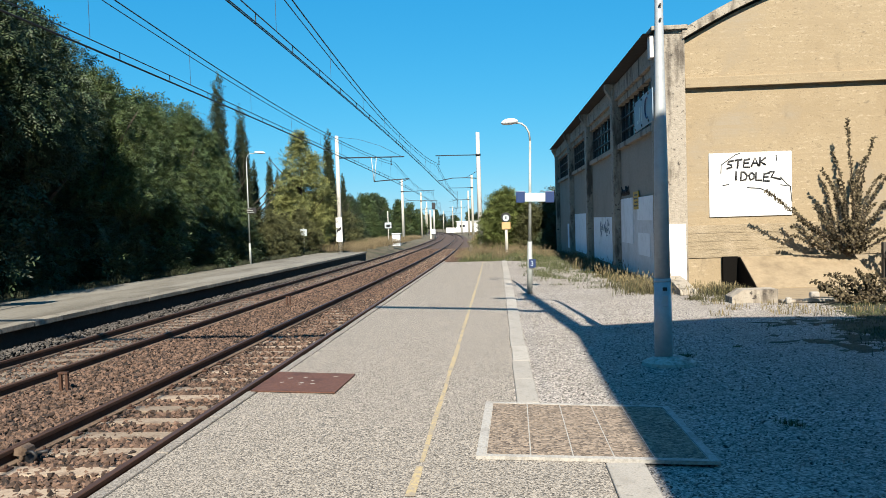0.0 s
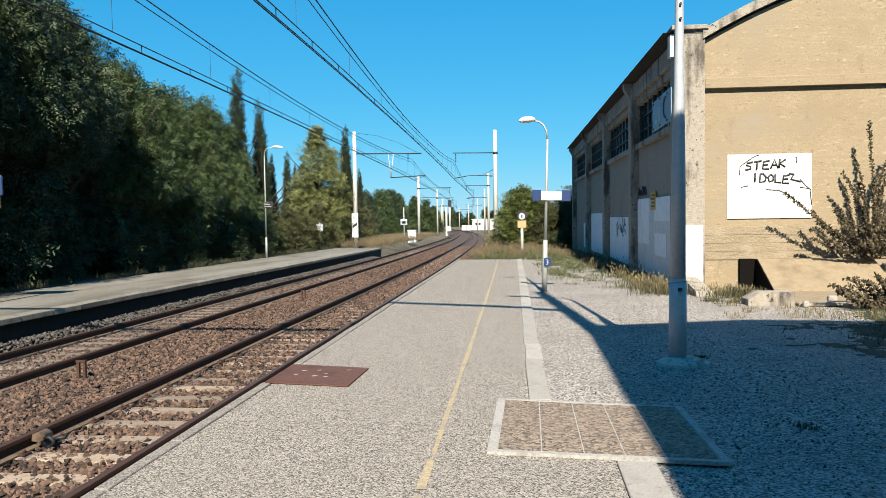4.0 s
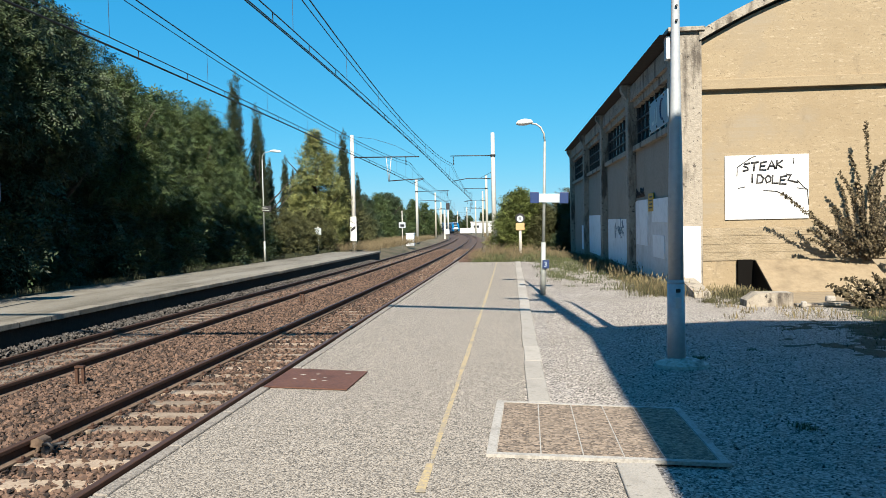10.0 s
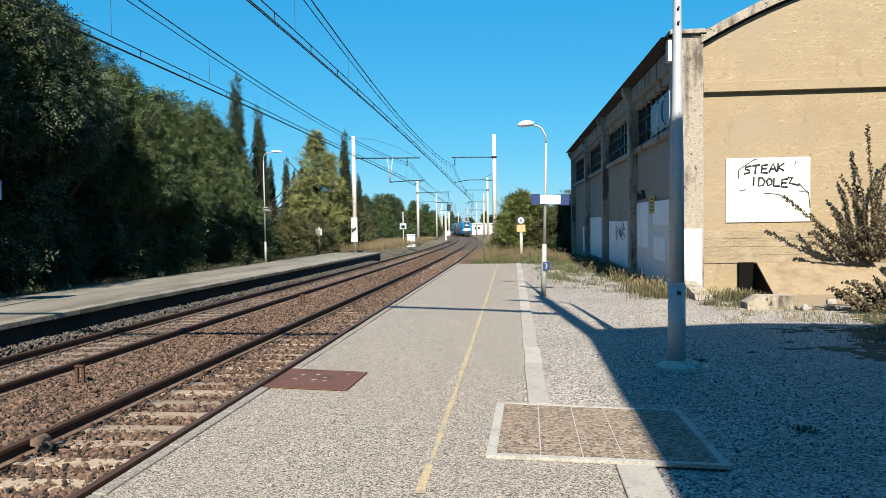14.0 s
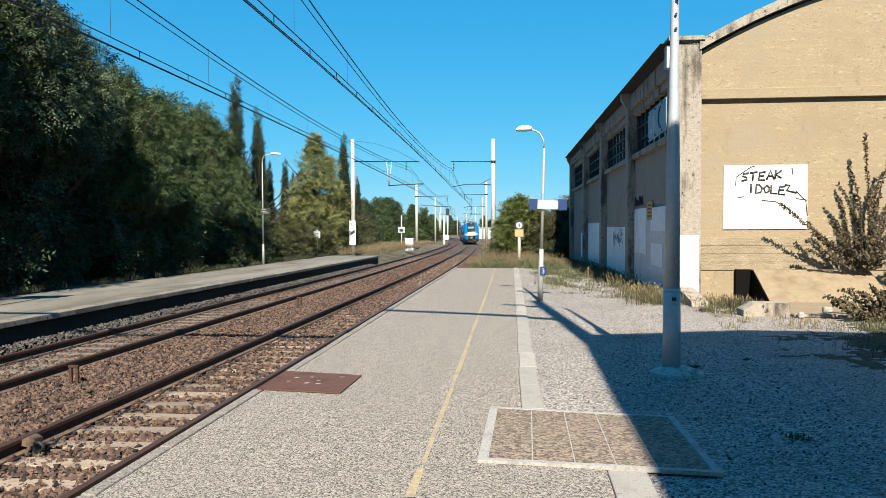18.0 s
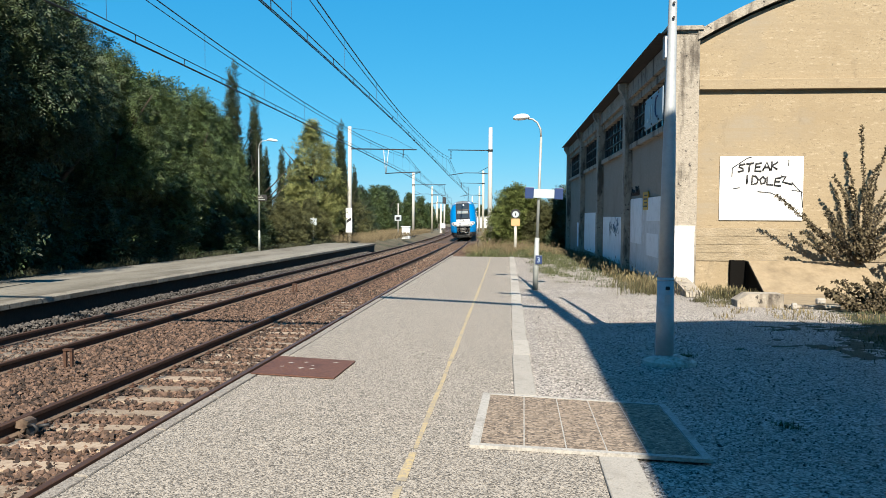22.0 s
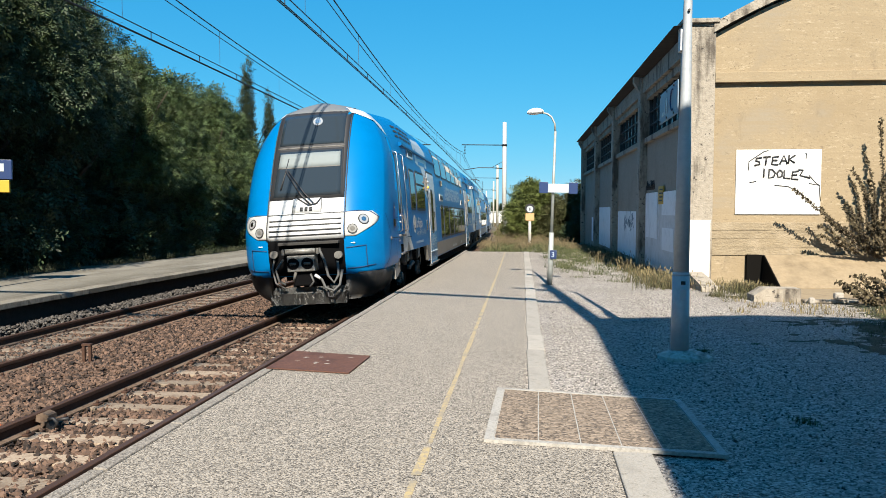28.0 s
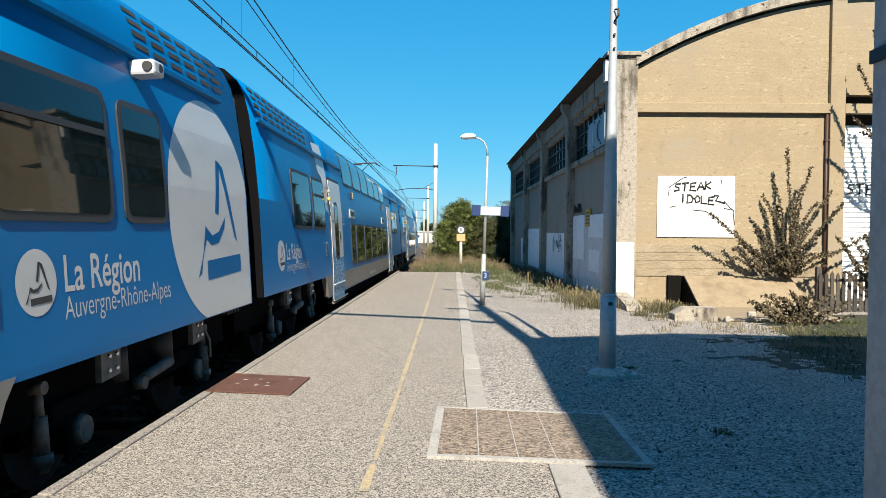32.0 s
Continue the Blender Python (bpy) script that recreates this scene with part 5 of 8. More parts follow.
for k in range(22):
    tree("big2" if k % 3 else "big", -112 + 6.2 * k + row.uniform(-2, 2), 405 + row.uniform(-25, 40), row.uniform(0.9, 1.5), row.uniform(0, 360), "hazy distant tree at the end of the line", sz=row.uniform(0.75, 1.25), group="trees on the horizon")
for x, y, s, key in ((-0.5, 49, 1.18, "bush2"), (-1.0, 51.5, 0.95, "bush2"), (0.5, 50, 1.05, "bush2"), (1.0, 48.4, 0.92, "bush"), (2.2, 48.6, 1.02, "bush"), (2.9, 49.5, 1.2, "bush"), (3.0, 47, 0.95, "scrub"), (2.6, 46.4, 0.8, "scrub"), (3.3, 45.6, 0.7, "scrub")):
    tree(key, x, y, s, row.uniform(0, 360), "olive-green bush beyond the platform end", "bush", group="bushes at the platform end")


# ---- the train: three double-deck cars ----
def paint(name, color, rough=0.3, coat=0.1, dirt=0.25, spec=0.3):
    d = tuple(c * (1 - dirt) for c in color)
    return material(name, color, rough, coat=coat, spec=spec, grain=((1.2, d, 0.5, 0.8, (1, 0.5, 1.6)),))


M["blue"] = paint("blue train paint", (0.0, 0.122, 0.325), 0.32, 0.0, 0.12, 0.10)
M["blue_deep"] = paint("deep blue train paint", (0.0, 0.095, 0.265), 0.32, 0.0, 0.15, 0.12)
M["train_white"] = paint("white train paint", (0.46, 0.47, 0.475), 0.35, 0.1, 0.15)
M["train_grey"] = paint("grey train paint", (0.180, 0.171, 0.158), 0.5, 0.05, 0.35, 0.2)
M["seam"] = material("dark panel joint", (0.004, 0.03, 0.09), 0.7)
M["dash_blue"] = paint("teal door foil", (0.005, 0.171, 0.361), 0.45, 0.0, 0.1)
M["pale_yellow"] = material("pale yellow lamp plastic", (0.62, 0.56, 0.36), 0.4)
M["amber"] = material("amber lamp plastic", (0.70, 0.40, 0.05), 0.35)
M["plough"] = material("grey plough steel", (0.22, 0.22, 0.215), 0.7, 0.2, grain=((5, (0.10, 0.095, 0.09), 0.45, 0.7),))
M["roof_grey"] = paint("roof grey", (0.125, 0.132, 0.138), 0.5, 0.0, 0.3)
M["rubber"] = material("black rubber", (0.02, 0.02, 0.022), 0.6)
M["under"] = material("sooty underframe", (0.028, 0.026, 0.025), 0.8, 0.2, grain=((6, (0.05, 0.045, 0.04), 0.45, 0.7),))
M["under_light"] = material("grey cast bracket", (0.14, 0.135, 0.125), 0.7, 0.3, grain=((9, (0.07, 0.065, 0.06), 0.45, 0.7),))
M["train_glass"] = material("tinted train glass", (0.007, 0.012, 0.012), 0.03, spec=0.42)
M["window_frame"] = material("dark window frame", (0.030, 0.031, 0.033), 0.5, spec=0.3)
M["chrome"] = material("bright steel", (0.55, 0.56, 0.57), 0.25, 1.0)
M["lens"] = material("headlamp glass", (0.35, 0.36, 0.37), 0.1, 0.3, coat=1.0)
M["blind"] = material("grey sun blind", (0.165, 0.19, 0.195), 0.8)
M["cab_glass"] = material("grey cab glass", (0.022, 0.030, 0.038), 0.06, spec=0.42)
M["lamp_silver"] = paint("silver lamp housing", (0.40, 0.40, 0.385), 0.35, 0.3, 0.15)
M["almond"] = material("dark blue recess", (0.004, 0.02, 0.12), 0.4)
# near-black, so recesses and undersides keep a painted shade even in sun
M["soot_shade"] = material("black for soot and shade", (0.004, 0.004, 0.0045), 0.95, spec=0.05)
M["coupler"] = material("greasy coupler steel", (0.22, 0.215, 0.20), 0.55, 0.4, grain=((14, (0.10, 0.09, 0.08), 0.45, 0.65),))
M["hose"] = material("grey rubber hose", (0.07, 0.07, 0.068), 0.7)
M["skirt_dark"] = material("dark grey skirt paint", (0.030, 0.031, 0.033), 0.5, grain=((6, (0.07, 0.06, 0.05), 0.5, 0.75),))
M["light_blue"] = material("pale blue pattern", (0.42, 0.50, 0.545), 0.5)

PROFILE = [(0.55, 1.375), (1.15, 1.40), (2.55, 1.40), (3.20, 1.372), (3.40, 1.345), (3.75, 1.25), (4.08, 1.09), (4.32, 0.88), (4.47, 0.62), (4.55, 0.30), (4.58, 0.0)]


# the fuller shoulders of the cars behind the cab's rounded nose
FULL = [(0.55, 1.375), (1.15, 1.40), (2.55, 1.40), (3.20, 1.372), (3.40, 1.352), (3.75, 1.325), (4.05, 1.275), (4.28, 1.18), (4.45, 1.02), (4.57, 0.70), (4.63, 0.0)]
SWELL = [2.3, 4.3]


def fullness(y):
    """How far the section has grown from the nose's to the car's, at y from the car's front."""
    a = min(max((y - SWELL[0]) / (SWELL[1] - SWELL[0]), 0.0), 1.0)
    return a * a * (3 - 2 * a)


def at_height(prof, z):
    for (za, xa), (zb, xb) in zip(prof, prof[1:]):
        if za <= z <= zb:
            return xa + (xb - xa) * (z - za) / (zb - za)
    return prof[0][1] if z < 1 else 0.0


def half(z, y=None):
    """Half width of the body at height z over the rail, y behind the car's front."""
    a = 0.0 if y is None else fullness(y)
    return (1 - a) * at_height(PROFILE, z) + a * at_height(FULL, z)


def face_y(z):
    """How far the nose lies back at height z."""
    return 0.16 * max(0, 1.25 - z) + (0.0 if z < 1.75 else 0.38 * (z - 1.75) + 0.055 * (z - 1.75) ** 2 + 2.2 * max(0, z - 4.25) ** 1.5)


def nose_y(x, z):
    w = max(half(z), 0.05)
    a = min(abs(x) / w, 1)
    return min(face_y(z) + 0.16 * a ** 2 + 0.50 * a ** 6, 2.3)


def shell(y0, y1, mat_z, z0=0.62, step=1.2):
    """The car body between two ends above z0, coloured by height."""
    bm = bmesh.new()
    def ring_at(y):
        a = fullness(y)
        prof = [(z0, half(z0))] + [(p[0] + (q[0] - p[0]) * a, p[1] + (q[1] - p[1]) * a) for p, q in zip(PROFILE, FULL) if p[0] > z0 + 0.02]
        return [(x, z) for z, x in prof] + [(-x, z) for z, x in prof[-2::-1]]
    ring = ring_at(y1)
    n = max(1, int((y1 - y0) / step))
    rows = []
    for k in range(n + 1):
        y = y0 + (y1 - y0) * k / n
        rows.append([bm.verts.new((x, y, z)) for x, z in ring_at(y)])
    for a, b in zip(rows, rows[1:]):
        for k in range(len(ring) - 1):
            f = bm.faces.new((a[k], b[k], b[k + 1], a[k + 1]))
            f.material_index = mat_z((ring[k][1] + ring[k + 1][1]) / 2)
            f.smooth = 2.4 < ring[k][1] < 4.7
    bm.faces.new(rows[0]).material_index = 2
    bm.faces.new(rows[-1][::-1]).material_index = 2
    for a, b in zip(rows, rows[1:]):
        bm.faces.new((a[0], a[-1], b[-1], b[0])).material_index = 2
    bmesh.ops.recalc_face_normals(bm, faces=bm.faces)
    return bm


def region(outline, out=0.008, side=1, bm=None, dz=0.07):
    """A flat shape of any outline (y, z), laid on the curved side in thin level slices."""
    bm = bm or bmesh.new()
    zs = sorted({round(z, 4) for _, z in outline})
    levels = []
    for za, zb in zip(zs, zs[1:]):
        n = max(1, int((zb - za) / dz))
        levels += [(za + (zb - za) * k / n, za + (zb - za) * (k + 1) / n) for k in range(n)]
    def cuts(z):
        ys = []
        for (ya, za), (yb, zb) in zip(outline, outline[1:] + outline[:1]):
            if (za <= z) != (zb <= z):
                ys.append(ya + (yb - ya) * (z - za) / (zb - za))
        return sorted(ys)
    for za, zb in levels:
        lo, hi = cuts(za + 1e-5), cuts(zb - 1e-5)
        if len(lo) != len(hi):
            continue
        for k in range(0, len(lo) - 1, 2):
            v = [bm.verts.new((side * (half(z, y) + out), y, z)) for y, z in ((lo[k], za), (lo[k + 1], za), (hi[k + 1], zb), (hi[k], zb))]
            bm.faces.new(v if side > 0 else v[::-1])
    bmesh.ops.remove_doubles(bm, verts=bm.verts, dist=0.0005)
    return bm


def circle(yc, zc, r, n=40, y_max=1e9):
    return [(min(yc + r * math.cos(2 * math.pi * k / n), y_max), zc + r * math.sin(2 * math.pi * (k + 0.01) / n)) for k in range(n)]


def joint(car, pts, side, w=0.011, name="joint"):
    """A dark panel joint along points (y, z) of the side."""
    bm = bmesh.new()
    for (ya, za), (yb, zb) in zip(pts, pts[1:]):
        d = Vector((yb - ya, zb - za)).normalized()
        ny, nz = -d.y * w, d.x * w
        n = max(1, int(abs(zb - za) / 0.15))
        for k in range(n):
            p, q = k / n, (k + 1) / n
            u0, v0, u1, v1 = ya + (yb - ya) * p, za + (zb - za) * p, ya + (yb - ya) * q, za + (zb - za) * q
            vs = [bm.verts.new((side * (half(z, y) + 0.0085), y, z)) for y, z in ((u0 - ny, v0 - nz), (u1 - ny, v1 - nz), (u1 + ny, v1 + nz), (u0 + ny, v0 + nz))]
            bm.faces.new(vs if side > 0 else vs[::-1])
    return part(name, bm, M["seam"], car)


def patch(bm, y0, y1, z0, z1, out=0.008, r=0.0, side=1, shear=0.0, rows=10, mi=0):
    """A panel on the car's side, following its curve, with rounded corners. shear: lean of its ends along y over its height."""
    zs = sorted({z0 + (z1 - z0) * k / rows for k in range(rows + 1)} | ({z0 + r * f for f in (0.0, 0.15, 0.4, 1)} | {z1 - r * f for f in (0.0, 0.15, 0.4, 1)} if r else set()))
    prev = None
    first = last = None
    for z in zs:
        d = 0.0
        if r:
            e = max(z0 + r - z, z - (z1 - r), 0)
            d = r - math.sqrt(max(r * r - e * e, 0))
        sh = shear * (z - z0) / (z1 - z0)
        cur = [bm.verts.new((side * (half(z, y) + out), y, z)) for y in (y0 + d + sh, y1 - d + sh)]
        if prev:
            f = bm.faces.new((prev[0], prev[1], cur[1], cur[0]) if side > 0 else (prev[1], prev[0], cur[0], cur[1]))
            f.material_index = mi
        prev = cur
    return bm


def ring_patch(bm, outline, z_mid, out=0.008, side=1):
    """A flat shape on the vertical side: outline of (y, z)."""
    vs = [bm.verts.new((side * (half(z, y) + out), y, z)) for y, z in outline]
    f = bm.faces.new(vs if side > 0 else vs[::-1])
    bmesh.ops.triangulate(bm, faces=[f])
    return bm


def thick(bm, side=1, t=0.012):
    """Give a panel its thickness, inwards."""
    bmesh.ops.recalc_face_normals(bm, faces=bm.faces)
    for f in bm.faces:
        f.normal_update()
    if sum(f.normal.x * side for f in bm.faces) < 0:
        bmesh.ops.reverse_faces(bm, faces=bm.faces)
    bmesh.ops.solidify(bm, geom=list(bm.faces), thickness=t)
    return bm


def build_window(car, y0, y1, z0, z1, side, r=0.12, vent=False, name="window"):
    w = part(name, thick(patch(bmesh.new(), y0, y1, z0, z1, 0.014, r, side), side, 0.02), M["window_frame"], car, "tinted train window in a dark frame")
    m = 0.065
    part("pane", thick(patch(bmesh.new(), y0 + m, y1 - m, z0 + m, z1 - m, 0.018, r * 0.6, side), side, 0.004), M["train_glass"], w)
    if vent:
        z = z0 + (z1 - z0) * 0.66
        part("vent_bar", box(bmesh.new(), *sorted((side * (half(z) + 0.012), side * (half(z) + 0.035))), y0 + m, y1 - m, z - 0.025, z + 0.025), M["window_frame"], w)
    return w


def build_upper_window(car, y0, y1, side):
    w = part("upper_window", thick(patch(bmesh.new(), y0, y1, 3.36, 4.30, 0.012, 0.14, side, rows=14), side, 0.02), M["window_frame"], car, "curved tinted upper-deck window")
    part("pane", thick(patch(bmesh.new(), y0 + 0.05, y1 - 0.05, 3.42, 4.24, 0.017, 0.10, side, rows=14), side, 0.004), M["train_glass"], w)
    return w


def build_door(car, y0, side, rnd, w=1.60):
    d = part("door", thick(patch(bmesh.new(), y0, y0 + w, 0.52, 3.30, 0.022, 0.05, side, rows=18), side, 0.03), M["train_white"], car, "white sliding door with a teal dash pattern below")
    part("seal", thick(patch(bmesh.new(), y0 - 0.06, y0 + w + 0.05, 0.50, 3.37, 0.012, 0.07, side, rows=18), side, 0.02), M["rubber"], d)
    part("pane_rim", thick(patch(bmesh.new(), y0 + 0.40, y0 + 0.97, 1.44, 2.82, 0.030, 0.14, side, rows=14), side, 0.008), M["chrome"], d)
    part("pane_seal", thick(patch(bmesh.new(), y0 + 0.41, y0 + 0.95, 1.46, 2.80, 0.033, 0.13, side, rows=14), side, 0.004), M["rubber"], d)
    part("glass", thick(patch(bmesh.new(), y0 + 0.47, y0 + 0.88, 1.54, 2.74, 0.036, 0.10, side, rows=14), side, 0.003), M["train_glass"], d)
    edge = [(y0 + 0.02, 1.83), (y0 + 0.25, 1.68), (y0 + 0.5, 1.58), (y0 + 0.8, 1.50), (y0 + 1.15, 1.47), (y0 + w - 0.02, 1.50)]
    part("lower_foil", region([(y0 + 0.02, 0.54), (y0 + w - 0.02, 0.54)] + edge[::-1], 0.0255, side), M["dash_blue"], d)
    def top(y):
        for (ya, za), (yb, zb) in zip(edge, edge[1:]):
            if ya <= y <= yb:
                return za + (zb - za) * (y - ya) / (yb - ya)
        return 0
    bm = bmesh.new()
    for i in range(16):
        for k in range(14):
            y, z = y0 + 0.08 + 0.10 * i + rnd.uniform(-0.015, 0.015), 0.60 + 0.092 * k + rnd.uniform(-0.015, 0.015)
            a, l = rnd.choice((0.2, 0.8, 1.2, 1.9, 2.4, 2.9)), rnd.uniform(0.070, 0.105)
            arms = [a] if rnd.random() < 0.55 else [a, a + rnd.choice((1.2, -1.2))]
            for ang in arms:
                dy, dz = math.cos(ang) * l, math.sin(ang) * l
                ny, nz = -math.sin(ang) * 0.0135, math.cos(ang) * 0.0135
                if y0 + 0.05 < y + dy < y0 + w - 0.05 and 0.57 < min(z, z + dz) and z + dz < top(y + dy) - 0.03 and z < top(y) - 0.03 and not (y0 + 0.38 < y < y0 + 0.99 and z > 1.38):
                    ring_patch(bm, [(y - ny, z - nz), (y + dy - ny, z + dz - nz), (y + dy + ny, z + dz + nz), (y + ny, z + nz)], z, 0.0280, side)
    part("dash", bm, M["light_blue"], d, kind="stuff")
    part("ledge", box(bmesh.new(), *sorted((side * 1.39, side * 1.435)), y0 + 0.03, y0 + w - 0.03, 0.86, 0.885, 0.006), M["light_blue"], d)
    part("button_plate", box(bmesh.new(), *sorted((side * 1.41, side * 1.435)), y0 + 1.08, y0 + 1.28, 1.92, 2.12, 0.008), M["chrome"], d)
    part("push_button", rod(bmesh.new(), (side * 1.43, y0 + 1.18, 2.02), (side * 1.445, y0 + 1.18, 2.02), 0.03, 0.03, 12), M["rubber"], d)
    part("step", box(bmesh.new(), *sorted((side * 1.26, side * 1.42)), y0 - 0.05, y0 + w + 0.05, 0.44, 0.50, 0.01), M["under_light"], d)
    part("step_edge", box(bmesh.new(), *sorted((side * 1.38, side * 1.43)), y0 - 0.08, y0 + w + 0.35, 0.50, 0.53, 0.006), M["chrome"], d)
    emblem_mark(d, y0 + 0.26, 2.50, 0.075, side, 0.0265, M["train_grey"])
    part("small_bar", ring_patch(bmesh.new(), [(y0 + 0.12, 2.33), (y0 + 0.42, 2.33), (y0 + 0.42, 2.37), (y0 + 0.12, 2.37)], 2.3, 0.0265, side), M["train_grey"], d)
    return d


def build_bogie(car, y, side_pieces=True):
    b = part("bogie", box(bmesh.new(), -0.95, 0.95, y - 1.7, y + 1.7, 0.40, 0.70, 0.05), M["soot_shade"], car, "blackened bogie with grey dampers")
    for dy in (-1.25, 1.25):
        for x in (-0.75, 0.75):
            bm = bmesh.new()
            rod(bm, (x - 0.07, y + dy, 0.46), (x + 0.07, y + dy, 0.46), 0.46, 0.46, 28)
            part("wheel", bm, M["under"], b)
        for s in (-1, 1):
            ab = part("axle_box", box(bmesh.new(), *sorted((s * 0.95, s * 1.16)), y + dy - 0.18, y + dy + 0.18, 0.30, 0.62, 0.03), M["soot_shade"], b)
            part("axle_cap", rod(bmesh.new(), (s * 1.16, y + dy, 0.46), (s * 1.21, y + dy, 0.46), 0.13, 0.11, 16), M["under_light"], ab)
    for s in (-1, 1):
        part("frame_beam", box(bmesh.new(), *sorted((s * 1.0, s * 1.14)), y - 1.6, y + 1.6, 0.55, 0.74, 0.03), M["soot_shade"], b)
        for yd in (y - 1.85, y + 1.35):
            bm = bmesh.new()
            rod(bm, (s * 1.2, yd, 0.30), (s * 1.2, yd, 0.36), 0.035, 0.06, 12)
            rod(bm, (s * 1.2, yd, 0.36), (s * 1.2, yd, 0.44), 0.075, 0.075, 14)
            rod(bm, (s * 1.2, yd, 0.44), (s * 1.2, yd, 0.72), 0.058, 0.052, 12)
            rod(bm, (s * 1.2, yd, 0.72), (s * 1.2, yd, 0.92), 0.035, 0.03, 10)
            rod(bm, (s * 1.15, yd, 0.93), (s * 1.25, yd, 0.93), 0.05, 0.05, 12)
            part("damper", bm, M["under_light"], b)
        yaw = part("yaw_damper", rod(bmesh.new(), (s * 1.22, y - 0.25, 0.66), (s * 1.22, y + 0.35, 0.72), 0.05, 0.06, 12), M["under_light"], b)
        part("damper_eye", rod(bmesh.new(), (s * 1.17, y - 0.30, 0.63), (s * 1.27, y - 0.30, 0.63), 0.06, 0.06, 12), M["under_light"], yaw)
        part("cable", tube(bmesh.new(), [(s * 1.28, y + 1.1, 1.05), (s * 1.3, y + 1.3, 0.80), (s * 1.26, y + 1.42, 0.58), (s * 1.2, y + 1.25, 0.62)], 0.018, 8), M["under_light"], b)
        for dy in (-1.0, 0.95):
            bm = bmesh.new()
            plate_x(bm, [(y + dy - 0.17, 1.12), (y + dy - 0.19, 0.82), (y + dy + 0.13, 0.84), (y + dy + 0.16, 1.12)], *sorted((s * 1.27, s * 1.32)))
            part("bracket", bm, M["under_light"], b)
            for by, bz in ((-0.06, 1.02), (0.07, 1.02), (-0.07, 0.90), (0.06, 0.90)):
                part("bracket_bolt", rod(bmesh.new(), (s * 1.31, y + dy + by, bz), (s * 1.34, y + dy + by, bz), 0.022, 0.018, 8), M["chrome"], b)
        for dy in (-0.5, 0.5):
            part("spring", rod(bmesh.new(), (s * 1.05, y + dy, 0.70), (s * 1.05, y + dy, 1.05), 0.15, 0.15, 14), M["rubber"], b)
    return b


def emblem_mark(parent, yc, zc, r, side, out, mat):
    """A peak drawn in strokes: two slopes, a valley and a base bar."""
    bm = bmesh.new()
    for shape in ([(0.18, 0.60), (0.04, 0.02), (-0.06, 0.04), (0.08, 0.62)][::-1], [(0.12, 0.62), (0.28, 0.55), (0.62, -0.28), (0.52, -0.22)],
                  [(-0.62, -0.62), (-0.52, -0.58), (-0.36, -0.10), (-0.18, -0.20), (0.02, -0.16), (0.24, 0.0), (0.20, -0.12), (0.0, -0.28), (-0.22, -0.30), (-0.34, -0.24)][::1],
                  [(-0.36, -0.66), (0.70, -0.62), (0.70, -0.42), (-0.36, -0.46)]):
        region([(yc + r * u, zc + r * v) for u, v in shape], out, side, bm)
    return part("peak_mark", bm, mat, parent)


def emblem(car, yc, zc, r, side, name="emblem", y_max=1e9):
    """White disc with a blue peak."""
    e = part(name, region(circle(yc, zc, r, 48, y_max), 0.003, side), M["train_white"], car, "white round emblem with a blue peak")
    emblem_mark(e, yc, zc, r, side, 0.0055, M["blue_deep"] if r > 1 else M["window_frame"])
    return e


def lettering(car, text, y, z, wide, tall, side, mat, name="lettering", spacing=1.0, label="", bold=0.02):
    """Words on the side, from Blender's own font, as flat raised letters."""
    cu = bpy.data.curves.new(name, "FONT")
    cu.body, cu.size, cu.offset, cu.extrude, cu.space_character, cu.align_x = text, 1.0, bold, 0.0, spacing, "LEFT"
    tmp = bpy.data.objects.new(name, cu)
    me = bpy.data.meshes.new_from_object(tmp)
    bpy.data.objects.remove(tmp)
    bpy.data.curves.remove(cu)
    me.name = name
    me.materials.clear()
    me.materials.append(mat)
    hi = [max(v.co[k] for v in me.vertices) for k in (0, 1)]
    for v in me.vertices:
        v.co.x, v.co.y = v.co.x * wide / hi[0], v.co.y * tall / hi[1]
    for v in me.vertices:
        yy, zz, out = v.co.x, v.co.y + z, v.co.z
        v.co = (side * (half(zz) + 0.0022 + out), y + yy * side, zz)
    ob = new(name, me)
    ob.parent = car
    return tagged(ob, label)


def build_side_lamp(car, y, z, side):
    """A small slatted lamp on the side."""
    l = part("side_lamp", box(bmesh.new(), *sorted((side * half(z), side * (half(z) + 0.05))), y, y + 0.19, z, z + 0.20, 0.012), M["window_frame"], car, "small slatted side lamp")
    for k in range(4):
        part("lamp_slat", box(bmesh.new(), *sorted((side * half(z), side * (half(z) + 0.062))), y + 0.02, y + 0.17, z + 0.02 + 0.045 * k, z + 0.045 + 0.045 * k, 0.006), M["pale_yellow"], l)


def build_louvre(car, y, side, z=2.50):
    l = part("louvre", thick(patch(bmesh.new(), y, y + 0.92, z, z + 0.25, 0.022, 0.01, side), side, 0.02), M["lamp_silver"], car, "steel framed air slot")
    part("louvre_slot", thick(patch(bmesh.new(), y + 0.09, y + 0.83, z + 0.06, z + 0.19, 0.026, 0.0, side), side, 0.003), M["rubber"], l)


def build_gutter(car, y0, y1, side, z=3.74):
    bm = bmesh.new()
    x = half(z, y0 + 0.9)
    plate = [(x - 0.03, z - 0.05), (x + 0.05, z - 0.02), (x + 0.05, z + 0.03), (x - 0.03, z + 0.06)]
    plate_y(bm, [(side * u, v) for u, v in plate], y0, y1)
    part("gutter", bm, M["blue_deep"], car)


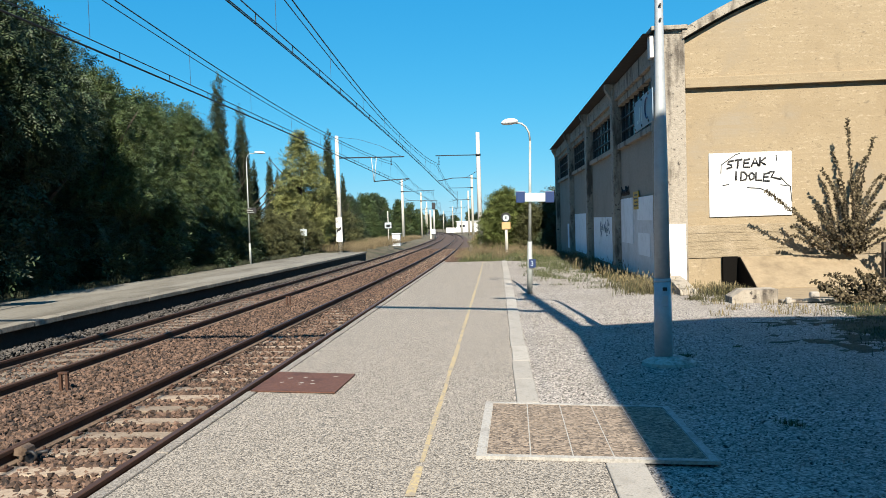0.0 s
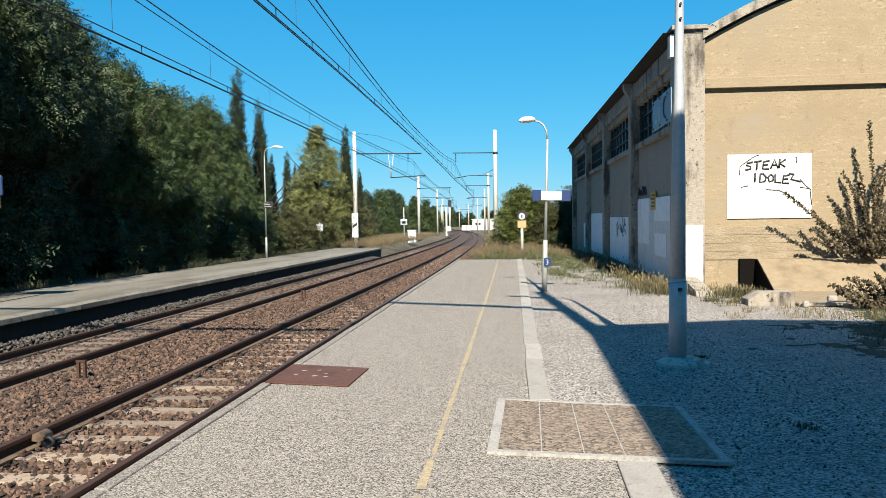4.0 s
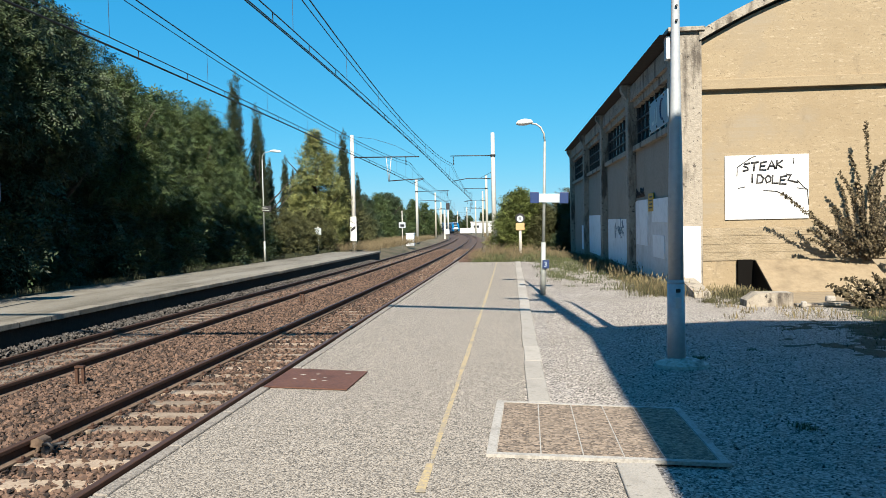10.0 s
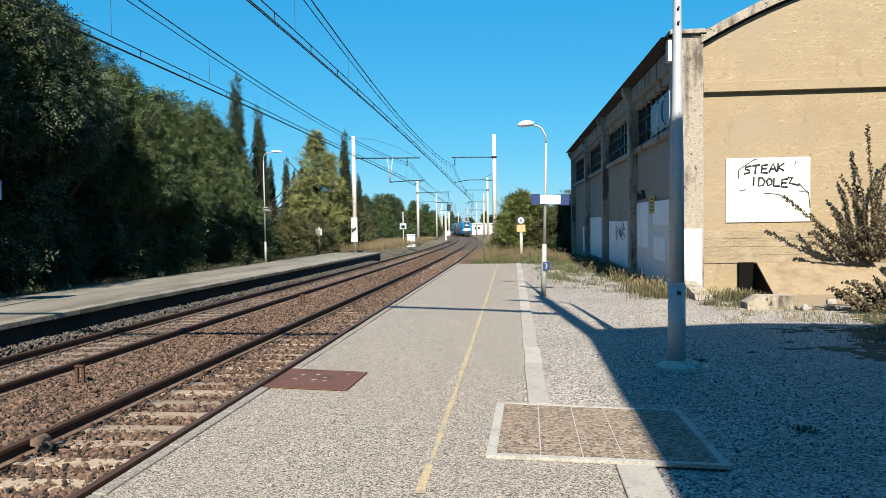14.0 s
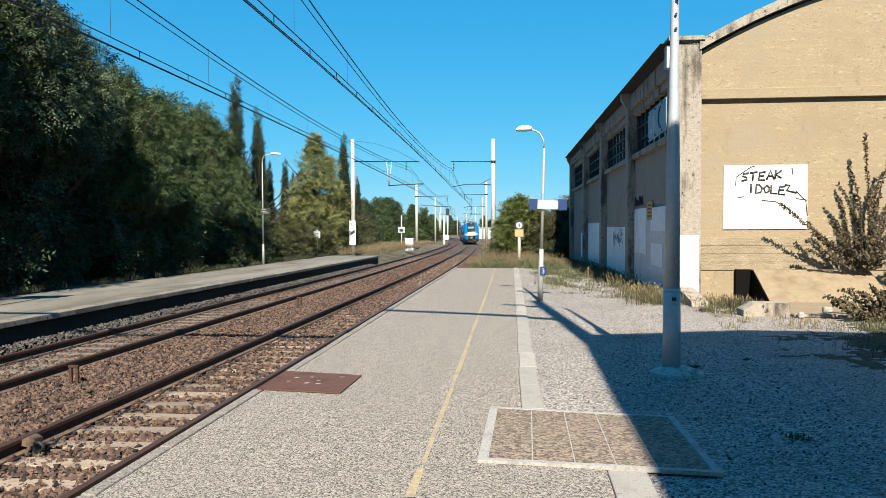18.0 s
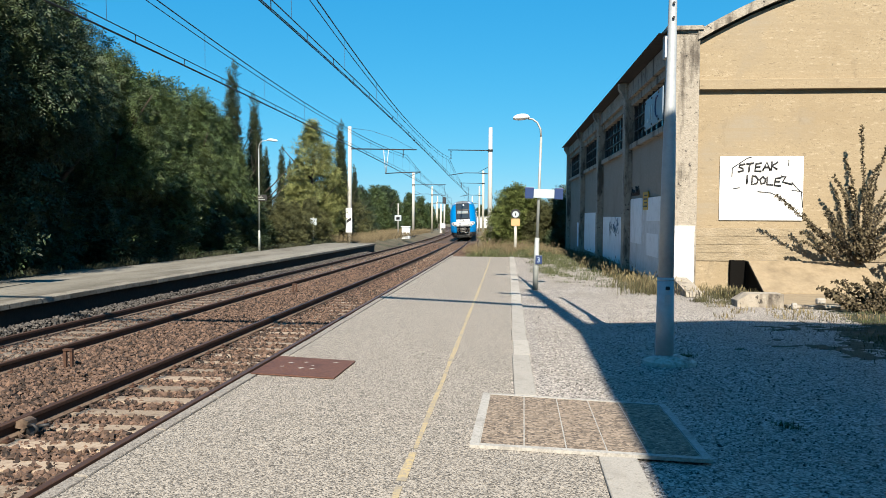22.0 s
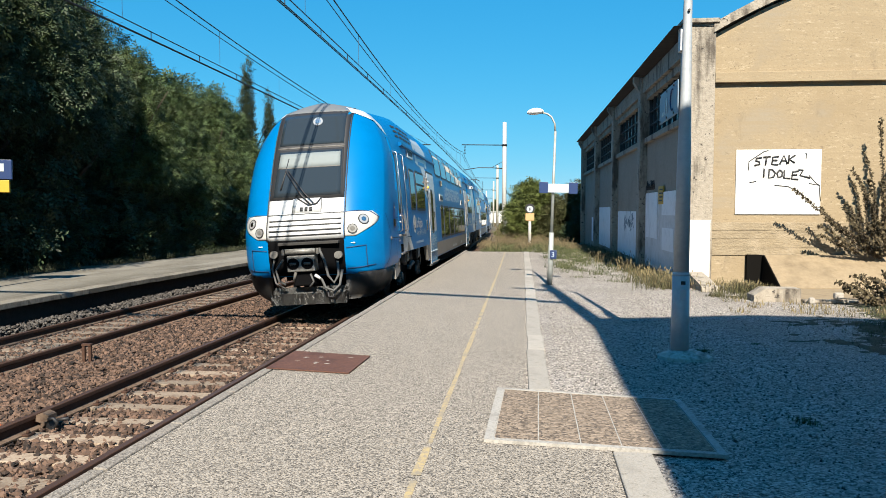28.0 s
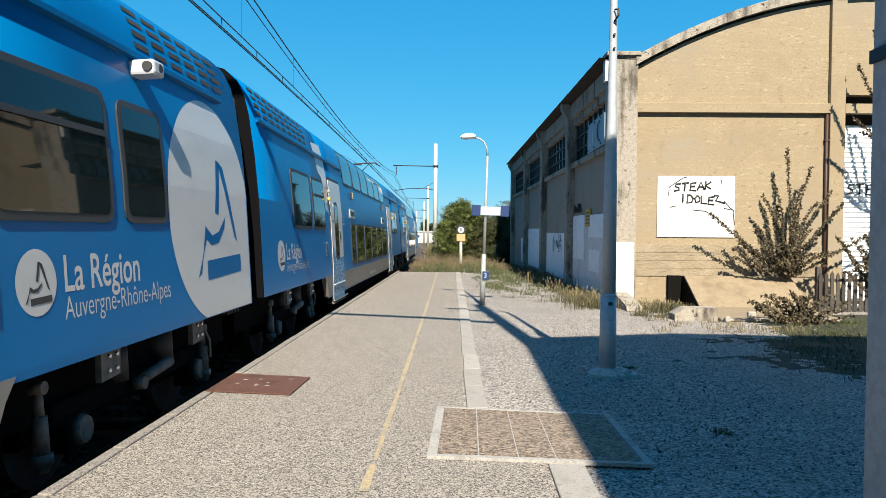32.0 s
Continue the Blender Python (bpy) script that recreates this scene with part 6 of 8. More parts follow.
def build_slots(car, y0, y1, side, rows=3, z0=3.92):
    """Rows of small slots in the roof's shoulder."""
    bm = bmesh.new()
    n = int((y1 - y0) / 0.42)
    for k in range(n):
        for j in range(rows):
            patch(bm, y0 + 0.42 * k, y0 + 0.42 * k + 0.30, z0 + 0.12 * j, z0 + 0.12 * j + 0.055, 0.008, 0.0, side, rows=1)
    part("roof_slot", bm, M["under"], car, "rows of dark roof slots", kind="stuff")


def build_deck(car, d1, rnd, slogan=False):
    """Doors, windows and the double-deck middle between two doors; d1: front edge of the first door."""
    for s in (1, -1):
        build_door(car, d1, s, rnd)
        build_door(car, d1 + 14.2, s, rnd, 1.66)
        for k, (a, b) in enumerate(((3.20, 4.04), (4.27, 6.00), (6.20, 7.87), (8.05, 9.55), (9.70, 11.47), (11.62, 13.44))):
            build_window(car, d1 + a, d1 + b, 1.21, 2.36, s, vent=k in (3, 4))
        for a, b in ((2.45, 4.12), (4.36, 6.05), (6.27, 7.92), (8.12, 9.77), (9.97, 11.62), (11.82, 13.45)):
            build_upper_window(car, d1 + a, d1 + b, s)
        part("grey_band", thick(patch(bmesh.new(), d1 + 1.76, d1 + 14.12, 0.66, 1.10, 0.006, 0, s), s, 0.01), M["train_grey"], car, "grey lower band")
        build_louvre(car, d1 + 3.10, s)
        build_louvre(car, d1 + 11.7, s)
        build_side_lamp(car, d1 + 3.62, 3.04, s)
        build_side_lamp(car, d1 + 12.05, 3.06, s)
        part("white_cap", region([(d1 + 13.5, 3.55), (d1 + 13.75, 3.6), (d1 + 13.86, 3.9), (d1 + 13.55, 4.30), (d1 + 13.47, 3.85)], 0.004, s), M["train_white"], car)
        for y in (d1 - 0.42, d1 + 14.3 + 1.95):
            l = part("signal_lamp", box(bmesh.new(), *sorted((s * half(2.9), s * (half(2.9) + 0.05))), y, y + 0.13, 2.72, 3.12, 0.02), M["under_light"], car, "door signal lamps, clear over amber")
            part("amber_lens", rod(bmesh.new(), (s * 1.42, y + 0.065, 2.83), (s * 1.49, y + 0.065, 2.83), 0.045, 0.035, 14), M["amber"], l)
            part("clear_lens", rod(bmesh.new(), (s * 1.42, y + 0.065, 3.0), (s * 1.49, y + 0.065, 3.0), 0.045, 0.035, 14), M["lens"], l)
        for y in (d1 - 0.75, d1 + 14.3 + 2.0):
            part("door_key_plate", box(bmesh.new(), *sorted((s * 1.40, s * 1.425)), y, y + 0.17, 1.56, 1.86, 0.01), M["chrome"], car)
        emblem_mark(car, d1 + 1.98, 2.46, 0.10, s, 0.003, M["train_white"])
        part("small_bar", ring_patch(bmesh.new(), [(d1 + 1.85, 2.29), (d1 + 2.11, 2.29), (d1 + 2.11, 2.33), (d1 + 1.85, 2.33)], 2, 0.003, s), M["train_white"], car)
        # little plates and marks on the grey band
        for k, y in enumerate((7.3, 7.55, 7.9, 8.3, 8.65, 11.1)):
            part("band_mark", ring_patch(bmesh.new(), [(d1 + y, 0.74), (d1 + y + 0.16, 0.74), (d1 + y + 0.16, 0.80 + 0.05 * (k % 2)), (d1 + y, 0.80 + 0.05 * (k % 2))], 0.8, 0.010, s), M["light_blue"], car)
    if slogan:
        # condensed capitals, all of one width
        y = d1 + 4.84
        for c in "LA RÉGION VOUS TRANSPORTE":
            wide = {" ": 0.09, "I": 0.13}.get(c, 0.281)
            if c != " ":
                lettering(car, c, y, 2.60, 0.08 if c == "I" else 0.230, 0.62 if c == "É" else 0.50, 1, M["light_blue"], name="letter", label="pale condensed capital", bold=0.024)
            y += wide


def body_mat(z):
    return 0 if z < 4.40 else 1


def build_body(car, L, nose, d1, y_bog):
    """The hull: lifted over the bogies, lower between the doors."""
    ya, yb = d1 - 0.62, d1 + 16.4
    part("body", shell(ya, yb, body_mat, 0.62), [M["blue"], M["roof_grey"], M["soot_shade"]], car)
    part("body_end", shell(nose, ya, body_mat, 1.10, 0.25 if nose else 1.2), [M["blue"], M["roof_grey"], M["soot_shade"]], car)
    part("body_end", shell(yb, L, body_mat, 1.08), [M["blue"], M["roof_grey"], M["soot_shade"]], car)
    for s in (1, -1):
        for y0, y1, d in ((ya - 0.01, d1 - 0.07, 1), (d1 + 14.3 + 1.75, yb + 0.01, -1)):
            part("corner_plate", region([(y0, 0.67), (y1, 0.67), (y1, 1.10), (y0, 1.10)], 0.006, s), M["train_grey"], car)
        for y, d in ((ya, -1), (yb, 1)):
            bm = bmesh.new()
            plate_x(bm, [(y, 0.66), (y, 1.12), (y + d * 0.30, 1.12), (y + d * 0.18, 0.98)][::d], *sorted((s * 1.30, s * 1.402)))
            part("corner_gusset", bm, M["train_grey"], car)
    part("underframe", box(bmesh.new(), -1.05, 1.05, nose - 0.3, L - 0.2, 0.62, 1.12), M["soot_shade"], car)
    part("underframe_middle", box(bmesh.new(), -1.28, 1.28, d1 + 0.2, d1 + 15.8, 0.34, 0.64, 0.03), M["soot_shade"], car)


def build_front_car():
    car = thing("train_car", "bright blue double-deck leading car with a cab", "train car")
    rnd = random.Random(3)
    L, d1 = 29.7, 7.9
    build_body(car, L, 2.3, d1, 5.2)
    # nose
    bm = bmesh.new()
    zs = [0.84, 0.90, 1.0, 1.12, 1.3, 1.5, 1.7, 1.9, 2.1, 2.3, 2.5, 2.7, 2.9, 3.1, 3.3, 3.5, 3.7, 3.9, 4.05, 4.17, 4.27, 4.34, 4.40, 4.46, 4.51, 4.55, 4.575]
    As = [0, 0.15, 0.3, 0.42, 0.52, 0.6, 0.68, 0.75, 0.81, 0.86, 0.90, 0.935, 0.965, 0.985, 1.0]
    cols = [-a for a in As[:0:-1]] + As
    rows = []
    for z in zs:
        w = half(z) - 0.05 * max(0, 0.98 - z) / 0.14
        y_end = nose_y(half(z), z)
        side_ys = [2.31, max(min(y_end + 0.9, 2.3), 2.25), (y_end + 2.25) / 2 if y_end < 2.2 else 2.24]
        row = [bm.verts.new((-w, y, z)) for y in side_ys]
        row += [bm.verts.new((a * w, nose_y(a * half(z), z), z)) for a in cols]
        row += [bm.verts.new((w, y, z)) for y in side_ys[::-1]]
        rows.append(row)
    for a, b in zip(rows, rows[1:]):
        for k in range(len(a) - 1):
            f = bm.faces.new((a[k], a[k + 1], b[k + 1], b[k]))
            f.smooth = True
            f.material_index = 1 if f.calc_center_median().z > 4.40 else 0
    bm.faces.new(rows[-1]).material_index = 1
    bm.faces.new(rows[0][::-1])
    bmesh.ops.recalc_face_normals(bm, faces=bm.faces)
    part("nose", bm, [M["blue"], M["roof_grey"]], car, "rounded azure blue nose")

    def front(name, outline, mat, out, label="", parent=None, n=14):
        """A panel on the nose face: rows of (z, x0, x1)."""
        bm = bmesh.new()
        prev = None
        for z, x0, x1 in outline:
            cur = [bm.verts.new((x0 + (x1 - x0) * k / n, nose_y(x0 + (x1 - x0) * k / n, z) - out, z)) for k in range(n + 1)]
            if prev:
                for k in range(n):
                    bm.faces.new((prev[k], prev[k + 1], cur[k + 1], cur[k])).smooth = True
            prev = cur
        bmesh.ops.recalc_face_normals(bm, faces=bm.faces)
        for f in bm.faces:
            f.normal_update()
        if sum(f.normal.y for f in bm.faces) > 0:
            bmesh.ops.reverse_faces(bm, faces=bm.faces)
        bmesh.ops.solidify(bm, geom=list(bm.faces), thickness=0.01)
        return part(name, bm, mat, parent or car, label)

    def lerp_rows(z0, z1, a0, a1, n=10):
        return [(z0 + (z1 - z0) * k / n, -(a0 + (a1 - a0) * k / n), a0 + (a1 - a0) * k / n) for k in range(n + 1)]

    def line(pts, w=0.010, name="joint", mat="seam", out=0.006):
        """A dark joint on the nose through points (x, z)."""
        fine = []
        for (xa, za), (xb, zb) in zip(pts, pts[1:]):
            n = max(2, int((abs(xb - xa) + abs(zb - za)) / 0.08))
            fine += [(xa + (xb - xa) * k / n, za + (zb - za) * k / n) for k in range(n)]
        fine.append(pts[-1])
        part(name, tube(bmesh.new(), [(x, nose_y(x, z) - out + 0.004, z) for x, z in fine], w, 6), M[mat], car)

    # brow, white shoulders
    front("brow", [(z, -w, w) for z, w in ((4.27, 0.78), (4.32, 0.775), (4.36, 0.74), (4.40, 0.70), (4.44, 0.64), (4.48, 0.55), (4.52, 0.40), (4.555, 0.25))], M["roof_grey"], 0.010, "grey rounded roof brow")
    for s in (1, -1):
        bm = bmesh.new()
        prev = None
        for k in range(25):
            u = k / 24
            cur = []
            for j in range(7):
                zb = 4.24 - 0.42 * u ** 1.6
                z = zb + (4.41 - 0.10 * u - zb) * j / 6
                w = half(z)
                a = 0.74 + 0.26 * min(u / 0.5, 1)
                x = a * w if u < 0.5 else w
                y = nose_y(x, z)
                y = y if u < 0.5 else y + (2.6 - y) * (u - 0.5) / 0.5
                n = Vector((x, -0.7 * (1 - u), 0.9)).normalized() * 0.009
                cur.append(bm.verts.new((s * (x + n.x), y + n.y, z + n.z)))
            if prev:
                for j in range(6):
                    q = (prev[j], cur[j], cur[j + 1], prev[j + 1])
                    bm.faces.new(q if s > 0 else q[::-1]).smooth = True
            prev = cur
        part("white_shoulder", bm, M["train_white"], car, "white roof shoulder")
    screen = front("windscreen", lerp_rows(2.38, 4.28, 0.735, 0.735, 18), M["rubber"], 0.014, "black windscreen surround")
    for x in (-0.755, 0.755):
        line([(x, 1.56), (x, 2.4), (x * 0.995, 3.4), (x * 0.99, 4.27)], 0.013, "screen_joint", "rubber")
    front("glass", lerp_rows(2.45, 3.40, 0.66, 0.635, 8), M["cab_glass"], 0.024, "windscreen glass", parent=screen)
    front("glass_rim", lerp_rows(2.41, 3.44, 0.695, 0.665, 8), M["window_frame"], 0.018, parent=screen)
    front("destination_glass", lerp_rows(3.54, 4.22, 0.655, 0.64, 8), M["cab_glass"], 0.020, parent=screen)
    front("sun_blind", lerp_rows(3.06, 3.36, 0.62, 0.605, 3), M["blind"], 0.0285, parent=screen)
    front("blind_edge", lerp_rows(3.04, 3.06, 0.62, 0.615, 2), M["under_light"], 0.030, parent=screen)
    front("blind_box", lerp_rows(3.47, 3.50, 0.68, 0.68, 2), M["under_light"], 0.020, parent=screen)
    wp = front("white_panel", lerp_rows(1.57, 2.38, 0.74, 0.735, 8), M["train_white"], 0.014, "white panel with a black ribbed grille")
    front("panel_joint", [(2.075, -0.74, 0.74), (2.092, -0.74, 0.74)], M["rubber"], 0.019, parent=wp)
    for z in (1.66, 1.76, 1.86, 1.96):
        front("grille_line", [(z - 0.011, -0.70, 0.70), (z + 0.011, -0.70, 0.70)], M["rubber"], 0.022, parent=wp)
        front("grille_rib", [(z + 0.012, -0.70, 0.70), (z + 0.030, -0.70, 0.70)], M["train_white"], 0.032, parent=wp)
    pl = front("number_plate", [(2.11, -0.25, 0.31), (2.40, -0.25, 0.31)], M["train_white"], 0.022)
    for x0, x1 in ((-0.255, -0.245), (0.305, 0.315)):
        front("plate_edge", [(2.11, x0, x1), (2.38, x0, x1)], M["rubber"], 0.026, parent=pl, n=1)
    for k in range(3):
        front("number_bar", [(2.14, -0.10 + 0.09 * k, -0.045 + 0.09 * k), (2.22, -0.10 + 0.09 * k, -0.045 + 0.09 * k)], M["window_frame"], 0.034, n=2, parent=pl)
    for s in (1, -1):
        # almond lamp unit: level top, bulging outer end, rising lower edge
        rows_h = []
        for k in range(13):
            z = 1.60 + 0.485 * k / 12
            q = k / 12
            out_x = 0.95 + 0.38 * math.sin(math.pi * 0.5 * min(q / 0.70, 1)) if q < 0.78 else 1.33 - 0.10 * (q - 0.78) / 0.22
            rows_h.append((z, *sorted((s * 0.765, s * out_x))))
        h = front("headlamp_unit", rows_h, M["lamp_silver"], 0.010, "silver almond-shaped headlamp unit")
        for x, z, r in ((0.90, 1.745, 0.096), (1.085, 1.92, 0.108)):
            y = nose_y(x, z)
            e = 0.01
            d = Vector((nose_y(x + e, z) - nose_y(x - e, z), -2 * e, nose_y(x, z + e) - nose_y(x, z - e)))
            d = Vector((d.x * s, d.y, d.z * -1)).normalized() if d.y else d
            d = Vector((abs(d.x) * s, -abs(d.y), abs(d.z))).normalized()
            p = Vector((s * x, y, z))
            part("lamp_bezel", rod(bmesh.new(), p - d * 0.05, p + d * 0.019, r, r, 28), M["rubber"], h)
            part("lamp_reflector", rod(bmesh.new(), p - d * 0.05, p + d * 0.0215, r * 0.84, r * 0.84, 28), M["lens"] if x > 1 else M["plough"], h)
            part("lamp_lens", rod(bmesh.new(), p - d * 0.03, p + d * 0.026, r * 0.55, r * 0.45, 20), M["chrome"] if x > 1 else M["under_light"], h)
        line([(s * x, z) for x, z in ((0.76, 2.085), (1.0, 2.10), (1.2, 2.07), (1.33, 1.95))], 0.011)
        line([(s * x, z) for x, z in ((0.77, 1.37), (1.12, 1.40), (1.12, 0.96))], 0.011)
        line([(s * x, z) for x, z in ((0.77, 0.955), (1.0, 0.965), (1.25, 1.0))], 0.010)
        part("foot_mark", box(bmesh.new(), *sorted((s * 0.86, s * 0.94)), nose_y(0.9, 1.46) - 0.014, nose_y(0.9, 1.46) + 0.02, 1.455, 1.475), M["train_white"], car)
        joint(car, [(0.85, 2.02), (1.05, 1.90), (1.25, 1.72), (1.40, 1.49), (1.28, 1.25), (1.05, 1.06), (0.78, 0.97)], s)
        joint(car, [(1.40, 1.49), (2.36, 1.48)], s)
        joint(car, [(1.98, 1.47), (1.98, 1.02)], s)
        part("tow_eye", rod(bmesh.new(), (s * 1.39, 1.40, 1.49), (s * 1.42, 1.40, 1.49), 0.05, 0.04, 14), M["under_light"], car)
        al = part("side_lamp_recess", region([(1.66, 1.80), (1.70, 1.71), (1.80, 1.69), (1.95, 1.70), (2.0, 1.76), (2.0, 2.24), (1.96, 2.31), (1.88, 2.29), (1.80, 2.18), (1.72, 1.98)], 0.011, s), M["almond"], car, "dark blue almond-shaped recess")
        part("recess_glass", thick(patch(bmesh.new(), 1.78, 1.97, 1.73, 1.90, 0.014, 0.02, s), s, 0.003), M["train_glass"], al)
        for y in (1.88, 1.93):
            part("bolt", rod(bmesh.new(), (s * 1.40, y, 2.16), (s * 1.42, y, 2.16), 0.014, 0.014, 8), M["chrome"], al)
        joint(car, [(2.08, 1.60), (2.08, 1.93), (2.27, 1.93), (2.27, 1.60), (2.08, 1.60)], s, 0.006)
    # coupler recess (a flat panel, its shade put into the colour), hoses and plough
    rc = front("recess", lerp_rows(0.86, 1.57, 0.735, 0.74, 6), M["soot_shade"], 0.010, "coupler recess painted shade-black")
    part("recess_bar", box(bmesh.new(), -0.50, 0.66, -0.10, 0.05, 1.47, 1.53, 0.01), M["under"], rc)
    cp = part("coupler", box(bmesh.new(), -0.31, 0.22, -0.20, 0.2, 0.95, 1.27, 0.02), M["coupler"], car, "grey coupler with two round sockets")
    for x in (-0.19, 0.08):
        part("coupler_cone", rod(bmesh.new(), (x, -0.19, 1.11), (x, -0.208, 1.11), 0.115, 0.115, 20), M["soot_shade"], cp)
        part("coupler_pin", rod(bmesh.new(), (x - 0.06, -0.205, 1.11), (x + 0.06, -0.215, 1.11), 0.028, 0.022, 10), M["under_light"], cp)
    part("coupler_cover", rod(bmesh.new(), (-0.33, -0.16, 1.35), (0.24, -0.16, 1.35), 0.055, 0.055, 14), M["coupler"], cp)
    for x in (-0.38, 0.28):
        part("cover_arm", box(bmesh.new(), x - 0.025, x + 0.025, -0.20, 0.02, 1.28, 1.40, 0.012), M["under_light"], cp)
    part("coupler_beam", box(bmesh.new(), -0.22, 0.16, -0.12, 0.2, 0.66, 0.95, 0.03), M["soot_shade"], cp)
    part("coupler_lug", rod(bmesh.new(), (-0.16, -0.16, 0.95), (-0.22, -0.12, 0.76), 0.03, 0.025, 8), M["under_light"], cp)
    for pts, r, m in (([(0.30, -0.25, 1.38), (0.40, -0.32, 1.15), (0.46, -0.34, 0.85), (0.56, -0.30, 0.70), (0.64, -0.22, 0.85), (0.62, -0.1, 1.12)], 0.036, "hose"),
                      ([(0.24, -0.3, 0.86), (0.34, -0.36, 0.78), (0.40, -0.36, 0.62), (0.55, -0.34, 0.55), (0.66, -0.26, 0.66), (0.70, -0.1, 0.95)], 0.036, "hose"),
                      ([(0.42, -0.2, 0.55), (0.44, -0.28, 0.44), (0.52, -0.28, 0.42), (0.56, -0.2, 0.55)], 0.03, "rubber"),
                      ([(-0.40, -0.2, 1.2), (-0.55, -0.24, 1.0), (-0.50, -0.26, 0.78), (-0.38, -0.22, 0.70)], 0.032, "hose"),
                      ([(-0.60, 0.0, 1.25), (-0.64, -0.12, 1.02), (-0.58, -0.16, 0.74), (-0.40, -0.14, 0.62)], 0.028, "hose"),
                      ([(0.12, -0.3, 0.9), (0.18, -0.34, 0.75), (0.10, -0.32, 0.64)], 0.026, "hose")):
        part("hose", tube(bmesh.new(), [(x, y * 0.55, z) for x, y, z in pts], r * 0.72, 8), M[m], car)
    part("hose_fitting", rod(bmesh.new(), (0.21, -0.17, 0.87), (0.31, -0.19, 0.80), 0.032, 0.028, 10), M["train_white"], car)
    for x, z in ((0.64, 1.24), (-0.60, 1.30)):
        part("cable_socket", rod(bmesh.new(), (x, -0.08, z), (x, 0.03, z), 0.075, 0.075, 16), M["under_light"], car)
    # lower plough: pale blade between dark rounded corners
    bm = bmesh.new()
    xs = [-0.74 + 0.074 * k for k in range(21)]
    for z, zt, y0, y1 in ((0.28, 0.50, -0.02, 0.02), (0.50, 0.62, 0.02, 0.16)):
        a, b = [[bm.verts.new((x, y + 0.16 * (abs(x) / 1.36) ** 2, zz)) for x in xs] for zz, y in ((z, y0), (zt, y1))]
        for k in range(20):
            bm.faces.new((a[k], a[k + 1], b[k + 1], b[k])).smooth = True
    bmesh.ops.solidify(bm, geom=list(bm.faces), thickness=0.03)
    part("plough", bm, M["plough"], car, "grey plough blade")
    for s in (1, -1):
        bm = bmesh.new()
        levels = [(0.87, 0.0), (0.72, 0.03), (0.55, 0.08), (0.42, 0.17), (0.32, 0.30)]
        path = [0.72, 0.85, 0.98, 1.1, 1.2, 1.28, 1.33, 1.36]
        rows = []
        for z, inn in levels:
            r = [bm.verts.new((s * (x - inn * (x / 1.36) ** 2), nose_y(x, 0.9) + 0.02 + inn * 0.6, z)) for x in path]
            r += [bm.verts.new((s * (1.36 - inn), y - inn * 0.5, z)) for y in (1.1, 1.6, 2.0)]
            rows.append(r)
        for a, b in zip(rows, rows[1:]):
            for k in range(len(a) - 1):
                bm.faces.new((a[k], a[k + 1], b[k + 1], b[k])).smooth = True
        bmesh.ops.solidify(bm, geom=list(bm.faces), thickness=0.03)
        part("corner_skirt", bm, M["skirt_dark"], car, "dark rounded corner skirt")
        bm = bmesh.new()
        plate_x(bm, [(1.95, 0.55), (2.55, 0.68), (2.55, 1.02), (1.95, 0.98)], *sorted((s * 1.28, s * 1.36)))
        part("skirt_plate", bm, M["train_grey"], car)
        part("skirt_bolt", rod(bmesh.new(), (s * 1.35, 2.42, 0.86), (s * 1.38, 2.42, 0.86), 0.05, 0.045, 12), M["under_light"], car)
        part("cab_corner", region([(2.3, 1.0), (2.52, 0.99), (2.60, 1.12), (2.3, 1.12)], 0.0, s), M["blue"], car)
        # step hole: a flat patch whose black stands in for shade
        part("step_hole", thick(patch(bmesh.new(), 2.58, 2.92, 1.12, 1.31, 0.004, 0.0, s), s, 0.01), M["soot_shade"], car)
        part("foot_step", box(bmesh.new(), *sorted((s * 1.30, s * 1.44)), 2.56, 2.95, 1.06, 1.10, 0.01), M["under_light"], car)
    # wiper
    part("wiper", tube(bmesh.new(), [(0.10, nose_y(0.1, 2.3) - 0.06, 2.27), (-0.10, nose_y(0.1, 2.5) - 0.07, 2.48), (-0.44, nose_y(0.4, 2.95) - 0.05, 2.98)], 0.018, 6), M["rubber"], car)
    part("wiper", tube(bmesh.new(), [(0.16, nose_y(0.1, 2.3) - 0.06, 2.30), (-0.04, nose_y(0.1, 2.5) - 0.07, 2.52), (-0.40, nose_y(0.4, 2.95) - 0.05, 3.0)], 0.012, 6), M["rubber"], car)
    part("wiper_blade", tube(bmesh.new(), [(-0.52, nose_y(0.5, 2.6) - 0.045, 2.60), (-0.46, nose_y(0.45, 3.0) - 0.045, 2.95), (-0.42, nose_y(0.4, 3.3) - 0.045, 3.25)], 0.014, 6), M["rubber"], car)
    part("wiper_hub", tube(bmesh.new(), [(0.30, nose_y(0.3, 2.4) - 0.03, 2.40), (0.22, nose_y(0.2, 2.3) - 0.05, 2.29), (0.06, nose_y(0, 2.27) - 0.05, 2.26), (-0.16, nose_y(0.2, 2.4) - 0.03, 2.40)], 0.014, 6), M["rubber"], car)
    d = Vector((0, -1, 0.45)).normalized()
    p = Vector((0.09, nose_y(0, 4.05) - 0.03, 4.05))
    part("top_lamp", rod(bmesh.new(), p - d * 0.02, p + d * 0.02, 0.10, 0.10, 20), M["lens"], car)
    part("top_lamp_glass", rod(bmesh.new(), p, p + d * 0.026, 0.075, 0.06, 16), M["chrome"], car)
    # cab door, rails, panels, sweep, emblem
    for s in (1, -1):
        cd = part("cab_door", thick(patch(bmesh.new(), 2.47, 3.20, 1.50, 3.52, 0.006, 0.04, s, rows=14), s, 0.02), M["blue"], car, "narrow blue cab door with chrome handrails")
